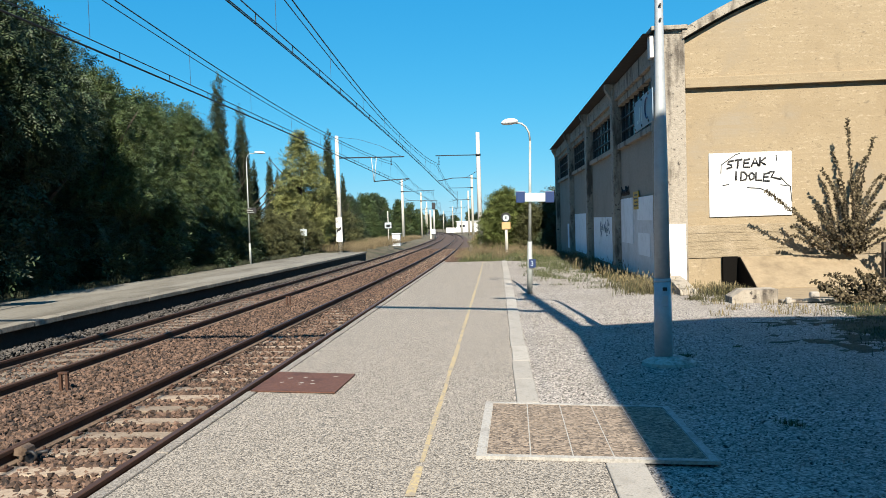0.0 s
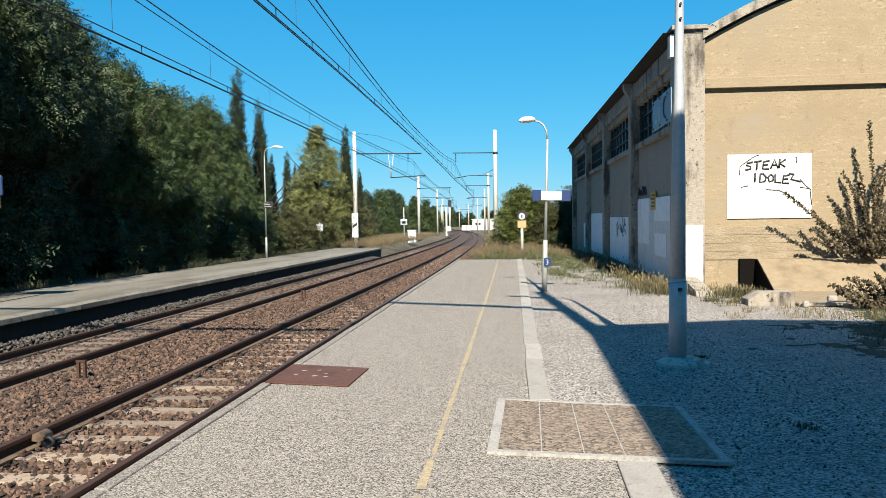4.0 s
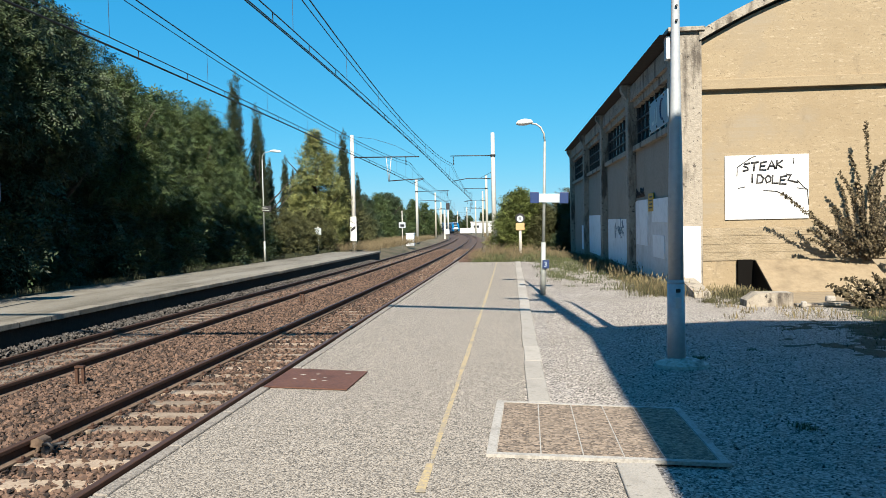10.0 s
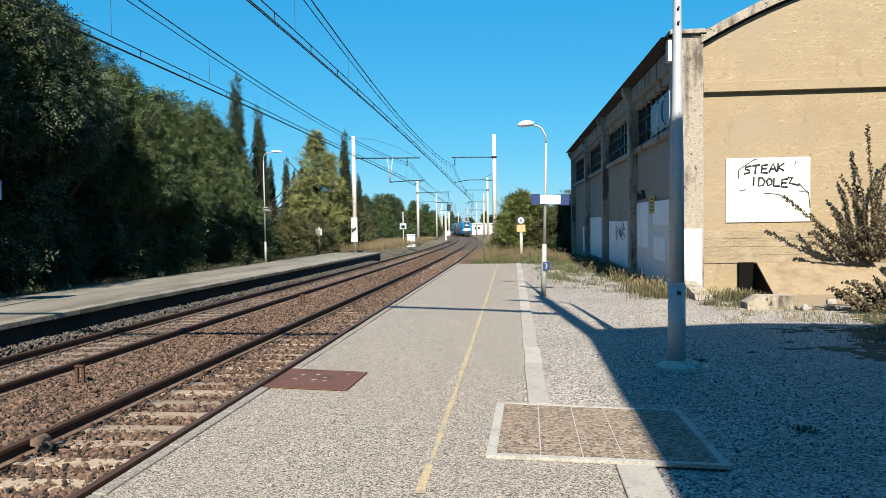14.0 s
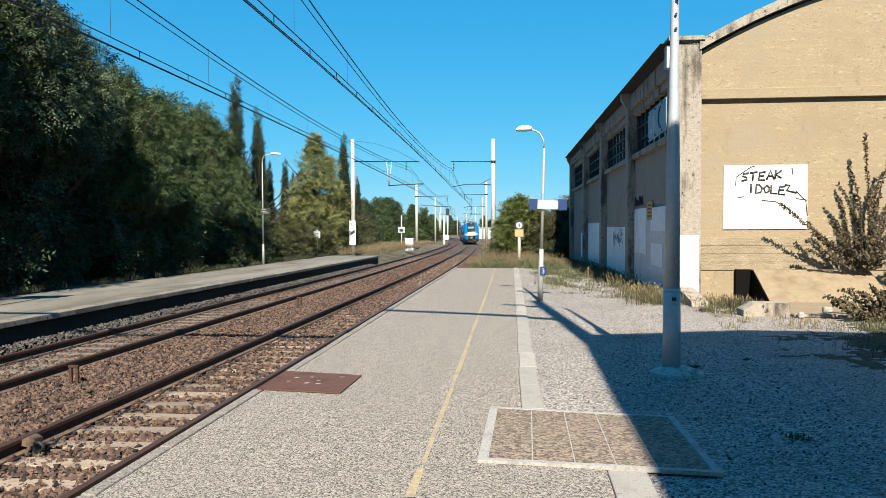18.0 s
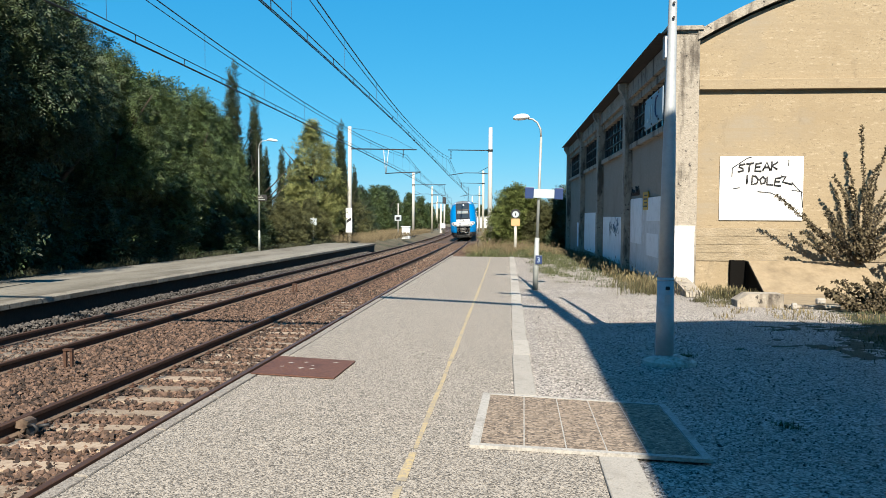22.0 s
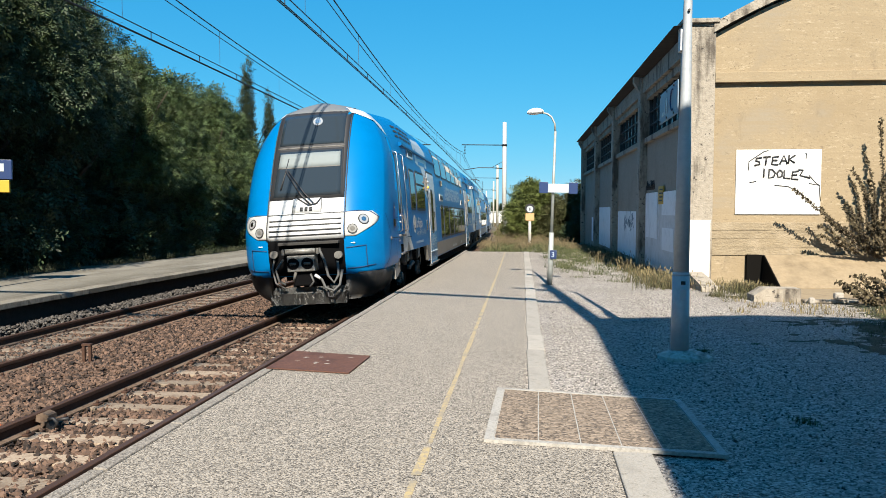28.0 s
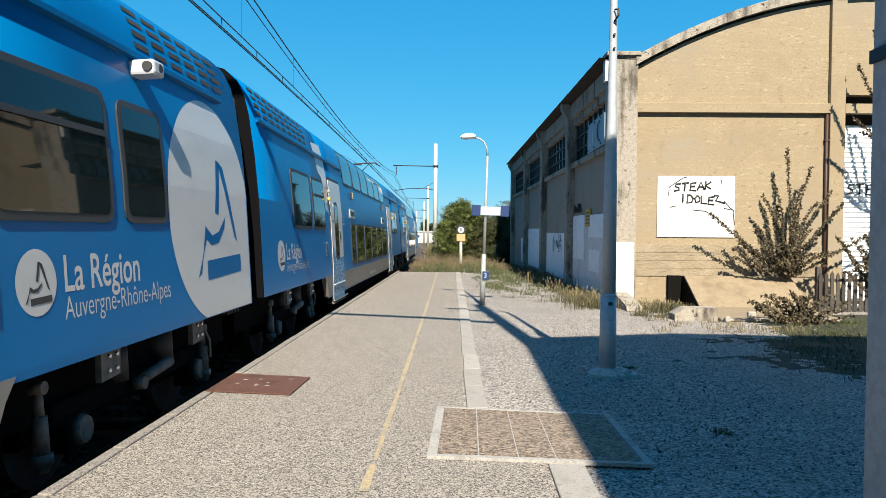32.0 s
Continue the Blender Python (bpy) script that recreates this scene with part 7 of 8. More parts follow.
        joint(car, [(2.46, 3.50), (2.46, 1.50), (3.22, 1.50), (3.22, 3.50)], s, 0.008)
        part("pane_frame", thick(patch(bmesh.new(), 2.52, 3.00, 2.03, 3.45, 0.012, 0.04, s, rows=12), s, 0.006), M["rubber"], cd)
        part("pane", thick(patch(bmesh.new(), 2.56, 2.95, 2.09, 3.40, 0.016, 0.03, s, rows=12), s, 0.004), M["train_glass"], cd)
        for y in (2.42, 3.22):
            part("handrail", tube(bmesh.new(), [(s * 1.39, y, 1.60), (s * 1.48, y, 1.64), (s * 1.48, y, 2.5), (s * (half(3.3) + 0.08), y, 3.42), (s * half(3.4), y, 3.47)], 0.017, 8), M["chrome"], cd)
        part("door_rail", tube(bmesh.new(), [(s * 1.40, 2.56, 1.96), (s * 1.45, 2.60, 2.0), (s * 1.45, 2.75, 1.98), (s * 1.45, 3.02, 1.70), (s * 1.44, 3.06, 1.60)], 0.014, 8), M["chrome"], cd)
        part("door_grip", tube(bmesh.new(), [(s * 1.40, 2.55, 2.72), (s * 1.45, 2.58, 2.75), (s * 1.45, 2.58, 2.95), (s * 1.40, 2.55, 2.98)], 0.012, 8), M["chrome"], cd)
        part("door_handle", box(bmesh.new(), *sorted((s * 1.40, s * 1.43)), 2.50, 2.66, 1.80, 1.84, 0.008), M["chrome"], cd)
        part("door_sill", box(bmesh.new(), *sorted((s * 1.38, s * 1.45)), 2.42, 3.14, 1.49, 1.54, 0.01), M["under_light"], cd)
        part("type_plate", thick(patch(bmesh.new(), 2.28, 2.52, 1.36, 1.43, 0.012, 0.0, s), s, 0.004), M["almond"], car)
        for k in range(5):
            part("type_bar", ring_patch(bmesh.new(), [(2.31 + 0.038 * k, 1.375), (2.335 + 0.038 * k, 1.375), (2.335 + 0.038 * k, 1.415), (2.31 + 0.038 * k, 1.415)], 1.4, 0.0135, s), M["light_blue"], car)
        joint(car, [(3.36, 3.48), (3.36, 1.45), (4.22, 1.45), (4.22, 3.48), (3.36, 3.48)], s, 0.008, "panel_joint")
        for y, z, a, b in ((3.55, 3.22, 0.12, 0.14), (3.98, 3.12, 0.12, 0.12), (3.92, 2.90, 0.20, 0.20)):
            v = part("vent", thick(patch(bmesh.new(), y, y + a, z, z + b, 0.012, 0.0, s, rows=3), s, 0.01), M["window_frame"], car)
            part("vent_slot", thick(patch(bmesh.new(), y + 0.03, y + a - 0.02, z + 0.03, z + b - 0.03, 0.015, 0.0, s, rows=3), s, 0.003), M["rubber"], v)
        build_louvre(car, 4.55, s, 3.50)
        part("white_sweep", region([(2.93, 1.11), (4.47, 1.11), (4.1, 1.38), (3.78, 1.62), (3.52, 1.95), (3.25, 2.20), (3.04, 2.45), (3.0, 2.35), (3.10, 1.95), (3.12, 1.55), (2.95, 1.50), (2.90, 1.30)], 0.0035, s), M["train_white"], car, "white curved sweep")
        part("grey_sweep", region([(3.45, 1.11), (3.95, 1.11), (3.85, 1.30), (3.72, 1.20), (3.60, 1.45)], 0.0055, s), M["train_grey"], car)
        build_window(car, 4.40, 5.23, 2.12, 3.20, s)
        build_window(car, 5.42, 7.12, 2.12, 3.22, s, vent=True)
        emblem(car, 4.88, 1.76, 0.235, s)
        part("white_arc", region([(5.75, 4.12), (5.85, 3.80), (6.02, 3.45), (6.9, 3.38), (7.15, 3.05), (7.28, 2.70), (7.42, 2.58), (7.62, 2.52), (7.82, 2.50), (7.82, 3.36), (7.75, 3.44), (8.3, 3.44), (8.35, 3.95), (7.3, 4.18)], 0.0035, s), M["train_white"], car, "white shape of a peak over the roof's edge")
        part("arc_mark", region([(6.45, 3.44), (7.9, 3.46), (7.9, 3.56), (6.45, 3.54)], 0.0065, s), M["blue"], car)
        part("arc_mark", region([(6.1, 3.85), (6.35, 3.62), (7.7, 3.66), (7.75, 3.74), (6.5, 3.70), (6.25, 3.90)], 0.0065, s), M["blue"], car)
        build_gutter(car, 3.6, 10.3, s)
        build_slots(car, 3.5, 5.7, s)
    lettering(car, "La Région", 5.19, 1.66, 1.17, 0.27, 1, M["train_white"], bold=0.012)
    lettering(car, "Auvergne-Rhône-Alpes", 5.19, 1.44, 1.80, 0.17, 1, M["train_white"], bold=-0.006)
    for k in range(16):
        part("number_bar", ring_patch(bmesh.new(), [(5.0 + 0.085 * k, 1.235), (5.05 + 0.085 * k, 1.235), (5.05 + 0.085 * k, 1.30), (5.0 + 0.085 * k, 1.30)], 1.2, 0.010, 1), M["light_blue"], car)
    build_deck(car, d1, rnd, slogan=True)
    for s in (1, -1):
        build_window(car, 24.42, 26.0, 2.15, 3.28, s, vent=True)
        build_window(car, 26.2, 27.08, 2.15, 3.26, s)
        big = part("big_emblem", region([(28.42 + 1.3 * math.cos(radians(a)), 2.32 + 1.3 * math.sin(radians(a))) for a in range(18, 250, 4)] + [(28.0, 1.09), (29.66, 1.09)], 0.0035, s), M["train_white"], car, "large white disc with a blue peak, cut by the car's end")
        emblem_mark(big, 28.5, 2.25, 1.12, s, 0.0060, M["blue_deep"])
        emblem(car, 24.88, 1.72, 0.235, s)
        ch = part("camera_housing", box(bmesh.new(), *sorted((s * 1.28, s * 1.56)), 26.60, 26.84, 3.54, 3.69, 0.03), M["train_white"], car, "white rear-view camera housing")
        part("camera_lens", rod(bmesh.new(), (s * 1.50, 26.62, 3.62), (s * 1.50, 26.585, 3.62), 0.045, 0.045, 14), M["rubber"], ch)
        part("camera_lens", rod(bmesh.new(), (s * 1.55, 26.74, 3.62), (s * 1.567, 26.74, 3.62), 0.045, 0.04, 14), M["rubber"], ch)
        build_gutter(car, 21.8, 29.0, s)
        build_slots(car, 26.8, 29.4, s, 4, 3.86)
        build_slots(car, 24.0, 26.0, s, 1, 4.0)
    lettering(car, "La Région", 25.2, 1.63, 1.22, 0.27, 1, M["train_white"], bold=0.012)
    lettering(car, "Auvergne-Rhône-Alpes", 25.2, 1.42, 1.86, 0.17, 1, M["train_white"], bold=-0.006)
    build_bogie(car, 5.0)
    build_bogie(car, L - 2.7)
    return car, L


def build_middle_car():
    car = thing("train_car", "blue double-deck middle car with white doors", "train car")
    rnd = random.Random(8)
    L, d1 = 27.4, 5.9
    SWELL[:] = [-2.0, -1.0]
    build_body(car, L, 0.0, d1, 3.0)
    for s in (1, -1):
        build_window(car, 2.15, 3.75, 2.13, 3.22, s)
        build_window(car, 3.95, 5.25, 2.13, 3.22, s, vent=True)
        emblem(car, 1.15, 1.68, 0.25, s)
        build_window(car, d1 + 16.5, d1 + 18.1, 2.13, 3.22, s, vent=True)
        build_window(car, d1 + 18.3, d1 + 19.2, 2.13, 3.22, s)
        part("white_arc", region([(4.6, 4.0), (4.9, 3.4), (5.2, 3.3), (5.45, 2.6), (5.82, 2.5), (5.82, 3.44), (5.6, 4.05)], 0.0035, s), M["train_white"], car)
        build_gutter(car, 0.3, d1 + 2.3, s)
        build_gutter(car, d1 + 13.6, L - 0.3, s)
        build_slots(car, 0.4, 4.3, s, 4, 3.86)
        build_slots(car, d1 + 16.5, L - 0.4, s, 3)
    lettering(car, "La Région", 1.5, 1.60, 1.17, 0.27, 1, M["train_white"], bold=0.012)
    lettering(car, "Auvergne-Rhône-Alpes", 1.5, 1.40, 1.75, 0.17, 1, M["train_white"], bold=-0.006)
    build_deck(car, d1, rnd)
    build_bogie(car, 2.9)
    build_bogie(car, L - 2.9)
    for y0, y1 in ((-0.62, 0.02), (L - 0.02, L + 0.62)):
        g = part("gangway", box(bmesh.new(), -1.0, 1.0, y0, y1, 0.95, 3.9, 0.05), M["rubber"], car, "black gangway bellows")
        for k in range(4):
            y = y0 + 0.10 + 0.14 * k
            part("bellows_fold", box(bmesh.new(), -1.06, 1.06, y - 0.03, y + 0.03, 0.92, 3.95, 0.02), M["window_frame"], g)
        for z in (2.9, 3.3, 3.75):
            part("cable_box", box(bmesh.new(), 1.06, 1.20, (y0 + y1) / 2 - 0.12, (y0 + y1) / 2 + 0.10, z, z + 0.22, 0.02), M["under_light"], g)
        part("coupling_bar", box(bmesh.new(), -0.3, 0.3, y0 - 0.2, y1 + 0.2, 0.70, 0.95, 0.03), M["under"], g)
    return car, L


def build_pantograph(car):
    pg = part("pantograph", box(bmesh.new(), -0.6, 0.6, 23.0, 24.6, 4.54, 4.60, 0.01), M["under"], car, "raised dark pantograph")
    for s in (1, -1):
        part("lower_arm", rod(bmesh.new(), (s * 0.3, 24.5, 4.6), (s * 0.12, 23.1, 5.15), 0.03, 0.03, 6), M["under"], pg)
        part("upper_arm", rod(bmesh.new(), (s * 0.12, 23.1, 5.15), (s * 0.35, 24.2, 5.62), 0.025, 0.02, 6), M["under"], pg)
    part("bow", tube(bmesh.new(), [(-0.85, 24.2, 5.48), (-0.6, 24.2, 5.65), (0.6, 24.2, 5.65), (0.85, 24.2, 5.48)], 0.03, 6), M["under"], pg)


CARS = []
TRAIN_SCALE = (1.055, 1.034, 1.0)


def build_train():
    front, L1 = build_front_car()
    for car in (front,):
        car.scale = TRAIN_SCALE
    CARS.append((front, 0.0, L1 * TRAIN_SCALE[1]))
    mid, L2 = build_middle_car()
    mid.scale = TRAIN_SCALE
    CARS.append((mid, (L1 + 0.5) * TRAIN_SCALE[1], L2 * TRAIN_SCALE[1]))
    rear = copy_thing(mid, Matrix())
    tagged(rear, "blue double-deck rear car of the train")
    build_pantograph(mid)
    CARS.append((rear, (L1 + L2 + 1.0) * TRAIN_SCALE[1], L2 * TRAIN_SCALE[1]))


build_train()


# ---- grass and weeds ----
def tuft_field(name, label, spots, mat, height, blades, spread, seed, seeds=False):
    """Thin bent blades in tufts at (x, y, scale)."""
    r = np.random.default_rng(seed)
    verts, faces = [], []
    for x, y, s in spots:
        z = dip(y) - 0.06
        for _ in range(int(blades * 1.7)):
            a, lean = r.uniform(0, 6.28), r.uniform(0.1, 1.0)
            h = height * s * r.uniform(0.4, 1.0)
            bx, by = x + r.normal(0, spread * s), y + r.normal(0, spread * s)
            w = 0.0028 + 0.002 * s + 0.00006 * y
            dx, dy = math.cos(a) * lean * h, math.sin(a) * lean * h
            nx, ny = -math.sin(a) * w, math.cos(a) * w
            i = len(verts)
            verts += [(bx - nx, by - ny, z), (bx + nx, by + ny, z), (bx + dx * 0.4 + nx * 0.8, by + dy * 0.4 + ny * 0.8, z + h * 0.6), (bx + dx * 0.4 - nx * 0.8, by + dy * 0.4 - ny * 0.8, z + h * 0.6), (bx + dx, by + dy, z + h)]
            faces += [(i, i + 1, i + 2, i + 3), (i + 3, i + 2, i + 4)]
            if seeds:
                verts += [(bx + dx * 0.97 - 1.6 * w, by + dy, z + h - 0.05), (bx + dx * 0.97 + 1.6 * w, by + dy, z + h - 0.05), (bx + dx * 1.05, by + dy, z + h + 0.03)]
                faces.append((i + 5, i + 6, i + 7))
    return tagged(new(name, raw(name, verts, faces, mat)), label, "grass", kind="stuff")


r = random.Random(21)
wall_x = lambda y: 3.29 - 0.0244 * (y - 18)
tuft_field("dry_grass", "tall dry straw-coloured grass along the shed wall", [(wall_x(y) - abs(r.gauss(0, 0.35)) - 0.1, y, r.uniform(0.5, 1.2)) for y in [17.0 + 22 * r.random() ** 1.3 for _ in range(40)]], M["straw_dull"], 0.40, 16, 0.2, 1, True)
tuft_field("leafy_weeds", "brown-green leafy weeds along the shed wall", [(wall_x(y) - abs(r.gauss(0, 0.4)) - 0.1, y, r.uniform(0.5, 1.2)) for y in [17.0 + 24 * r.random() ** 1.3 for _ in range(70)]], M["grass_olive"], 0.34, 40, 0.2, 41)
tuft_field("dry_grass", "straw-coloured grass beyond the platform end", [(r.uniform(-3.0, 2.2), r.uniform(34.5, 50), r.uniform(0.4, 0.9)) for _ in range(90)], M["straw"], 0.38, 18, 0.2, 2, True)
tuft_field("green_grass", "green weedy grass by the shed and platform end", [(wall_x(y) - r.uniform(0.2, 2.6), y, r.uniform(0.4, 1.0)) for y in [18.5 + 24 * r.random() ** 0.8 for _ in range(380)]], M["grass"], 0.20, 30, 0.2, 3)
tuft_field("green_grass", "green weeds at the platform end", [(r.uniform(-2.4, 2.0), r.uniform(32.8, 44), r.uniform(0.4, 1.0)) for _ in range(300)], M["grass"], 0.30, 28, 0.2, 4)
tuft_field("yard_weeds", "scattered low weeds in the gravel yard", [(r.uniform(1.0, 10), r.uniform(9.2, 14.4), r.uniform(0.25, 0.8)) for _ in range(130)] + [(r.uniform(4.0, 12), r.uniform(9.0, 14.6), r.uniform(0.4, 1.1)) for _ in range(120)] + [(r.uniform(1.2, 4.5), r.uniform(14, 19), r.uniform(0.2, 0.6)) for _ in range(70)], M["grass_dark"], 0.10, 14, 0.10, 5)
tuft_field("yard_weeds", "straw stalks in front of the gable", [(r.uniform(3.2, 9.5), r.uniform(12.8, 15.0), r.uniform(0.3, 0.8)) for _ in range(22)] + [(r.gauss(4.3, 0.28), r.gauss(16.9, 0.3), 1.0) for _ in range(14)], M["straw_dull"], 0.28, 12, 0.16, 6, True)
tuft_field("leafy_weeds", "brown-green weeds before the cellar hatch", [(r.gauss(4.35, 0.32), r.gauss(16.7, 0.35), r.uniform(0.5, 1.1)) for _ in range(18)] + [(r.uniform(3.4, 4.2), r.uniform(14.6, 16.4), r.uniform(0.3, 0.7)) for _ in range(16)], M["grass_olive"], 0.30, 40, 0.16, 42)
def build_litter():
    """Dark earth and litter that breaks through the gravel towards the fence."""
    gx, gy = (3, 4.5, 6, 9, 14), (6.5, 10, 15, 20)

    def gravel_z(x, y):
        i, j = max(k for k in range(4) if gx[k] <= x), max(k for k in range(3) if gy[k] <= y)
        u, v = (x - gx[i]) / (gx[i + 1] - gx[i]), (y - gy[j]) / (gy[j + 1] - gy[j])
        h = [[dip(gy[j + b]) - 0.02 + 0.02 * noise.noise((gx[i + a], gy[j + b] * 0.5, 0)) for a in (0, 1)] for b in (0, 1)]
        return (1 - v) * ((1 - u) * h[0][0] + u * h[0][1]) + v * ((1 - u) * h[1][0] + u * h[1][1])

    xs, ys = np.arange(3.2, 13.0, 0.09), np.arange(8.0, 16.2, 0.09)
    verts, faces, keep = [], [], []
    for y in ys:
        for x in xs:
            f = (x - 4.25 - 0.5 * max(0, y - 11.5) - 0.5 * max(0, 10.5 - y)) / 1.6
            f += 0.9 * noise.noise((x * 1.1, y * 1.1, 3.1)) + 0.6 * noise.noise((x * 4.3, y * 4.3, 7.7)) + 0.8 * noise.noise((x * 7.9, y * 7.9, 5.2))
            verts.append((x, y, gravel_z(x, y) + 0.022 * max(-1.0, min(1.0, f)) + 0.005 * noise.noise((x * 9, y * 9, 1.0)) * (f > 0)))
            keep.append(f > -0.6)
    w = len(xs)
    for j in range(len(ys) - 1):
        for i in range(w - 1):
            k = j * w + i
            if keep[k]:
                faces.append((k, k + 1, k + w + 1, k + w))
    tagged(new("leaf_litter", raw("leaf_litter", verts, faces, M["litter"])), "dark earth and leaf litter over the gravel", "ground", kind="stuff")


build_litter()
tuft_field("litter_weeds", "low brown-green weeds on the dark earth by the fence", [(x, y, r.uniform(0.4, 1.1)) for x, y in [(4.5 + 6.5 * r.random(), r.uniform(9.4, 15.2)) for _ in range(640)] if x > 4.5 + 0.5 * max(0, y - 11.5)], M["grass"], 0.13, 44, 0.16, 21)
tuft_field("yard_weeds", "low dense dark weeds in the shaded gravel", [(4.2 + 9 * r.random() ** 0.8, r.uniform(8.6, 14.2), r.uniform(0.5, 1.2)) for _ in range(520)], M["grass_dark"], 0.085, 70, 0.32, 15)
tuft_field("yard_weeds", "sparse low weeds by the pole", [(2.3 + 3.2 * r.random(), r.uniform(6.6, 11.0), r.uniform(0.25, 0.7)) for _ in range(60)] + [(3.0 + 4.0 * r.random() ** 0.7, r.uniform(8.0, 13.5), r.uniform(0.4, 1.0)) for _ in range(260)], M["grass_dark"], 0.07, 34, 0.12, 43)
tuft_field("weed_clump", "small dark weed clumps in the shaded gravel", [(2.08, 6.78, 0.9), (2.14, 6.72, 0.7), (2.73, 10.26, 0.8), (3.7, 11.94, 0.8), (1.96, 9.68, 0.9), (1.9, 9.75, 0.7)], M["grass"], 0.10, 60, 0.05, 7)
tuft_field("track_weeds", "dry grass on the bank by the far track", [(TRACK_2 - 2.2 + bend(y) - r.uniform(0, 5), y, r.uniform(0.6, 1.3)) for y in [54 + 60 * r.random() for _ in range(330)]], M["straw"], 0.6, 24, 0.2, 8, True)
tuft_field("bank_grass", "dry grass on the bank beside the near track", [(TRACK + 2.4 + bend(y) + r.uniform(0, 4.5), y, r.uniform(0.6, 1.3)) for y in [36 + 110 * r.random() for _ in range(330)]], M["straw"], 0.55, 22, 0.22, 9, True)
tuft_field("far_platform_weeds", "weeds along the back of the far platform", [(BACK_2 + bend(y) + r.uniform(-0.6, 0.25), y, r.uniform(0.4, 1.0)) for y in [8 + 46 * r.random() for _ in range(200)]], M["grass_dark"], 0.35, 22, 0.12, 10)


def build_gable_bush(x, y, z, branches, name, label, seed, reach=1.0):
    """A loose bush of arching twigs with small paired leaves."""
    rr = random.Random(seed)
    b = thing(name, label, "bush", at=(x, y, z))
    wood, lv, lf = bmesh.new(), [], []
    if z > 1:
        tube(wood, [(0.1, 0.2, -z - 0.4), (0.15, 0.1, -z * 0.5), (0, 0, 0.05)], [0.06, 0.045, 0.02], 7)
    for dx, dy, dz in branches:
        pts = []
        n = 12
        for k in range(n + 1):
            u = k / n
            pts.append(Vector((dx * u ** 0.85 + 0.07 * math.sin(u * 5 + dx * 3), dy * u, dz * (1.30 * u - 0.30 * u * u) + 0.03 * math.sin(u * 7 + dz * 5))))
        tube(wood, pts, [0.012 * (1 - 0.8 * k / n) + 0.002 for k in range(n + 1)], 5)
        L = sum((b_ - a_).length for a_, b_ in zip(pts, pts[1:]))
        for k in range(int(L / 0.009)):
            u = 0.12 + 0.88 * k / (L / 0.009)
            i = min(int(u * n), n - 1)
            p = pts[i].lerp(pts[i + 1], u * n - i)
            s = rr.uniform(0.018, 0.042)
            a = Vector((rr.gauss(0, 1), rr.gauss(0, 0.6), rr.gauss(0, 1))).normalized()
            c = a.cross(Vector((rr.gauss(0, 1), rr.gauss(0, 1), rr.gauss(0, 1)))).normalized()
            p = p + a * s
            j = len(lv)
            lv += [tuple(p - a * s), tuple(p + c * s * 0.62), tuple(p + a * s), tuple(p - c * s * 0.62)]
            lf.append((j, j + 1, j + 2, j + 3))
    part("branch_work", wood, M["bark"], b, kind="stuff")
    o = tagged(new("foliage", raw("foliage", lv, lf, M["leaf_bush"])), kind="stuff")
    o.parent = b
    return b


M["leaf_bush"] = material("dusty bush leaf", (0.085, 0.068, 0.040), 0.8, random_tint=0.5, spec=0.2)
rb = random.Random(31)
stems = [(rb.gauss(0, 0.8), rb.gauss(-0.25, 0.25), rb.uniform(0.35, 1.7)) for _ in range(34)] + [(0.50, -0.1, 2.6), (-0.62, -0.1, 1.95), (-0.2, 0, 1.7), (0.0, -0.1, 3.05), (0.15, -0.2, 1.9), (0.95, 0, 2.1), (-1.25, -0.1, 0.9), (-1.4, -0.2, 0.5), (-0.9, -0.2, 1.15), (0.65, 0, 1.8), (1.25, 0, 1.8), (0.35, 0, 2.2), (-0.35, -0.1, 2.35)]
build_gable_bush(7.4, 17.72, 0.62, stems, "gable_bush", "straggly bush with small dusty leaves against the gable", 33)
build_gable_bush(9.85, 17.2, 3.3, [(-1.25, 0, 2.2), (-1.0, -0.1, 1.5), (-1.3, 0, 1.0), (-0.9, 0, 2.9), (-0.7, 0, 0.4), (-1.1, 0.1, 0.7), (0.2, 0, 2.5), (-0.4, 0, 1.9)], "hanging_twigs", "thin leafy twigs of a tree beside the gable", 35)
build_gable_bush(6.3, 14.5, -0.08, [(rb.gauss(0, 0.5), rb.gauss(0, 0.3), rb.uniform(0.15, 0.62)) for _ in range(46)], "low_bush", "low brown-leaved bush in front of the cellar cover", 37)
build_gable_bush(9.1, 16.8, 0.3, [(rb.gauss(0, 0.6), rb.gauss(0, 0.2), rb.uniform(0.4, 1.5)) for _ in range(46)], "gable_bush", "thin leafy bush beside the roller shutter", 36)


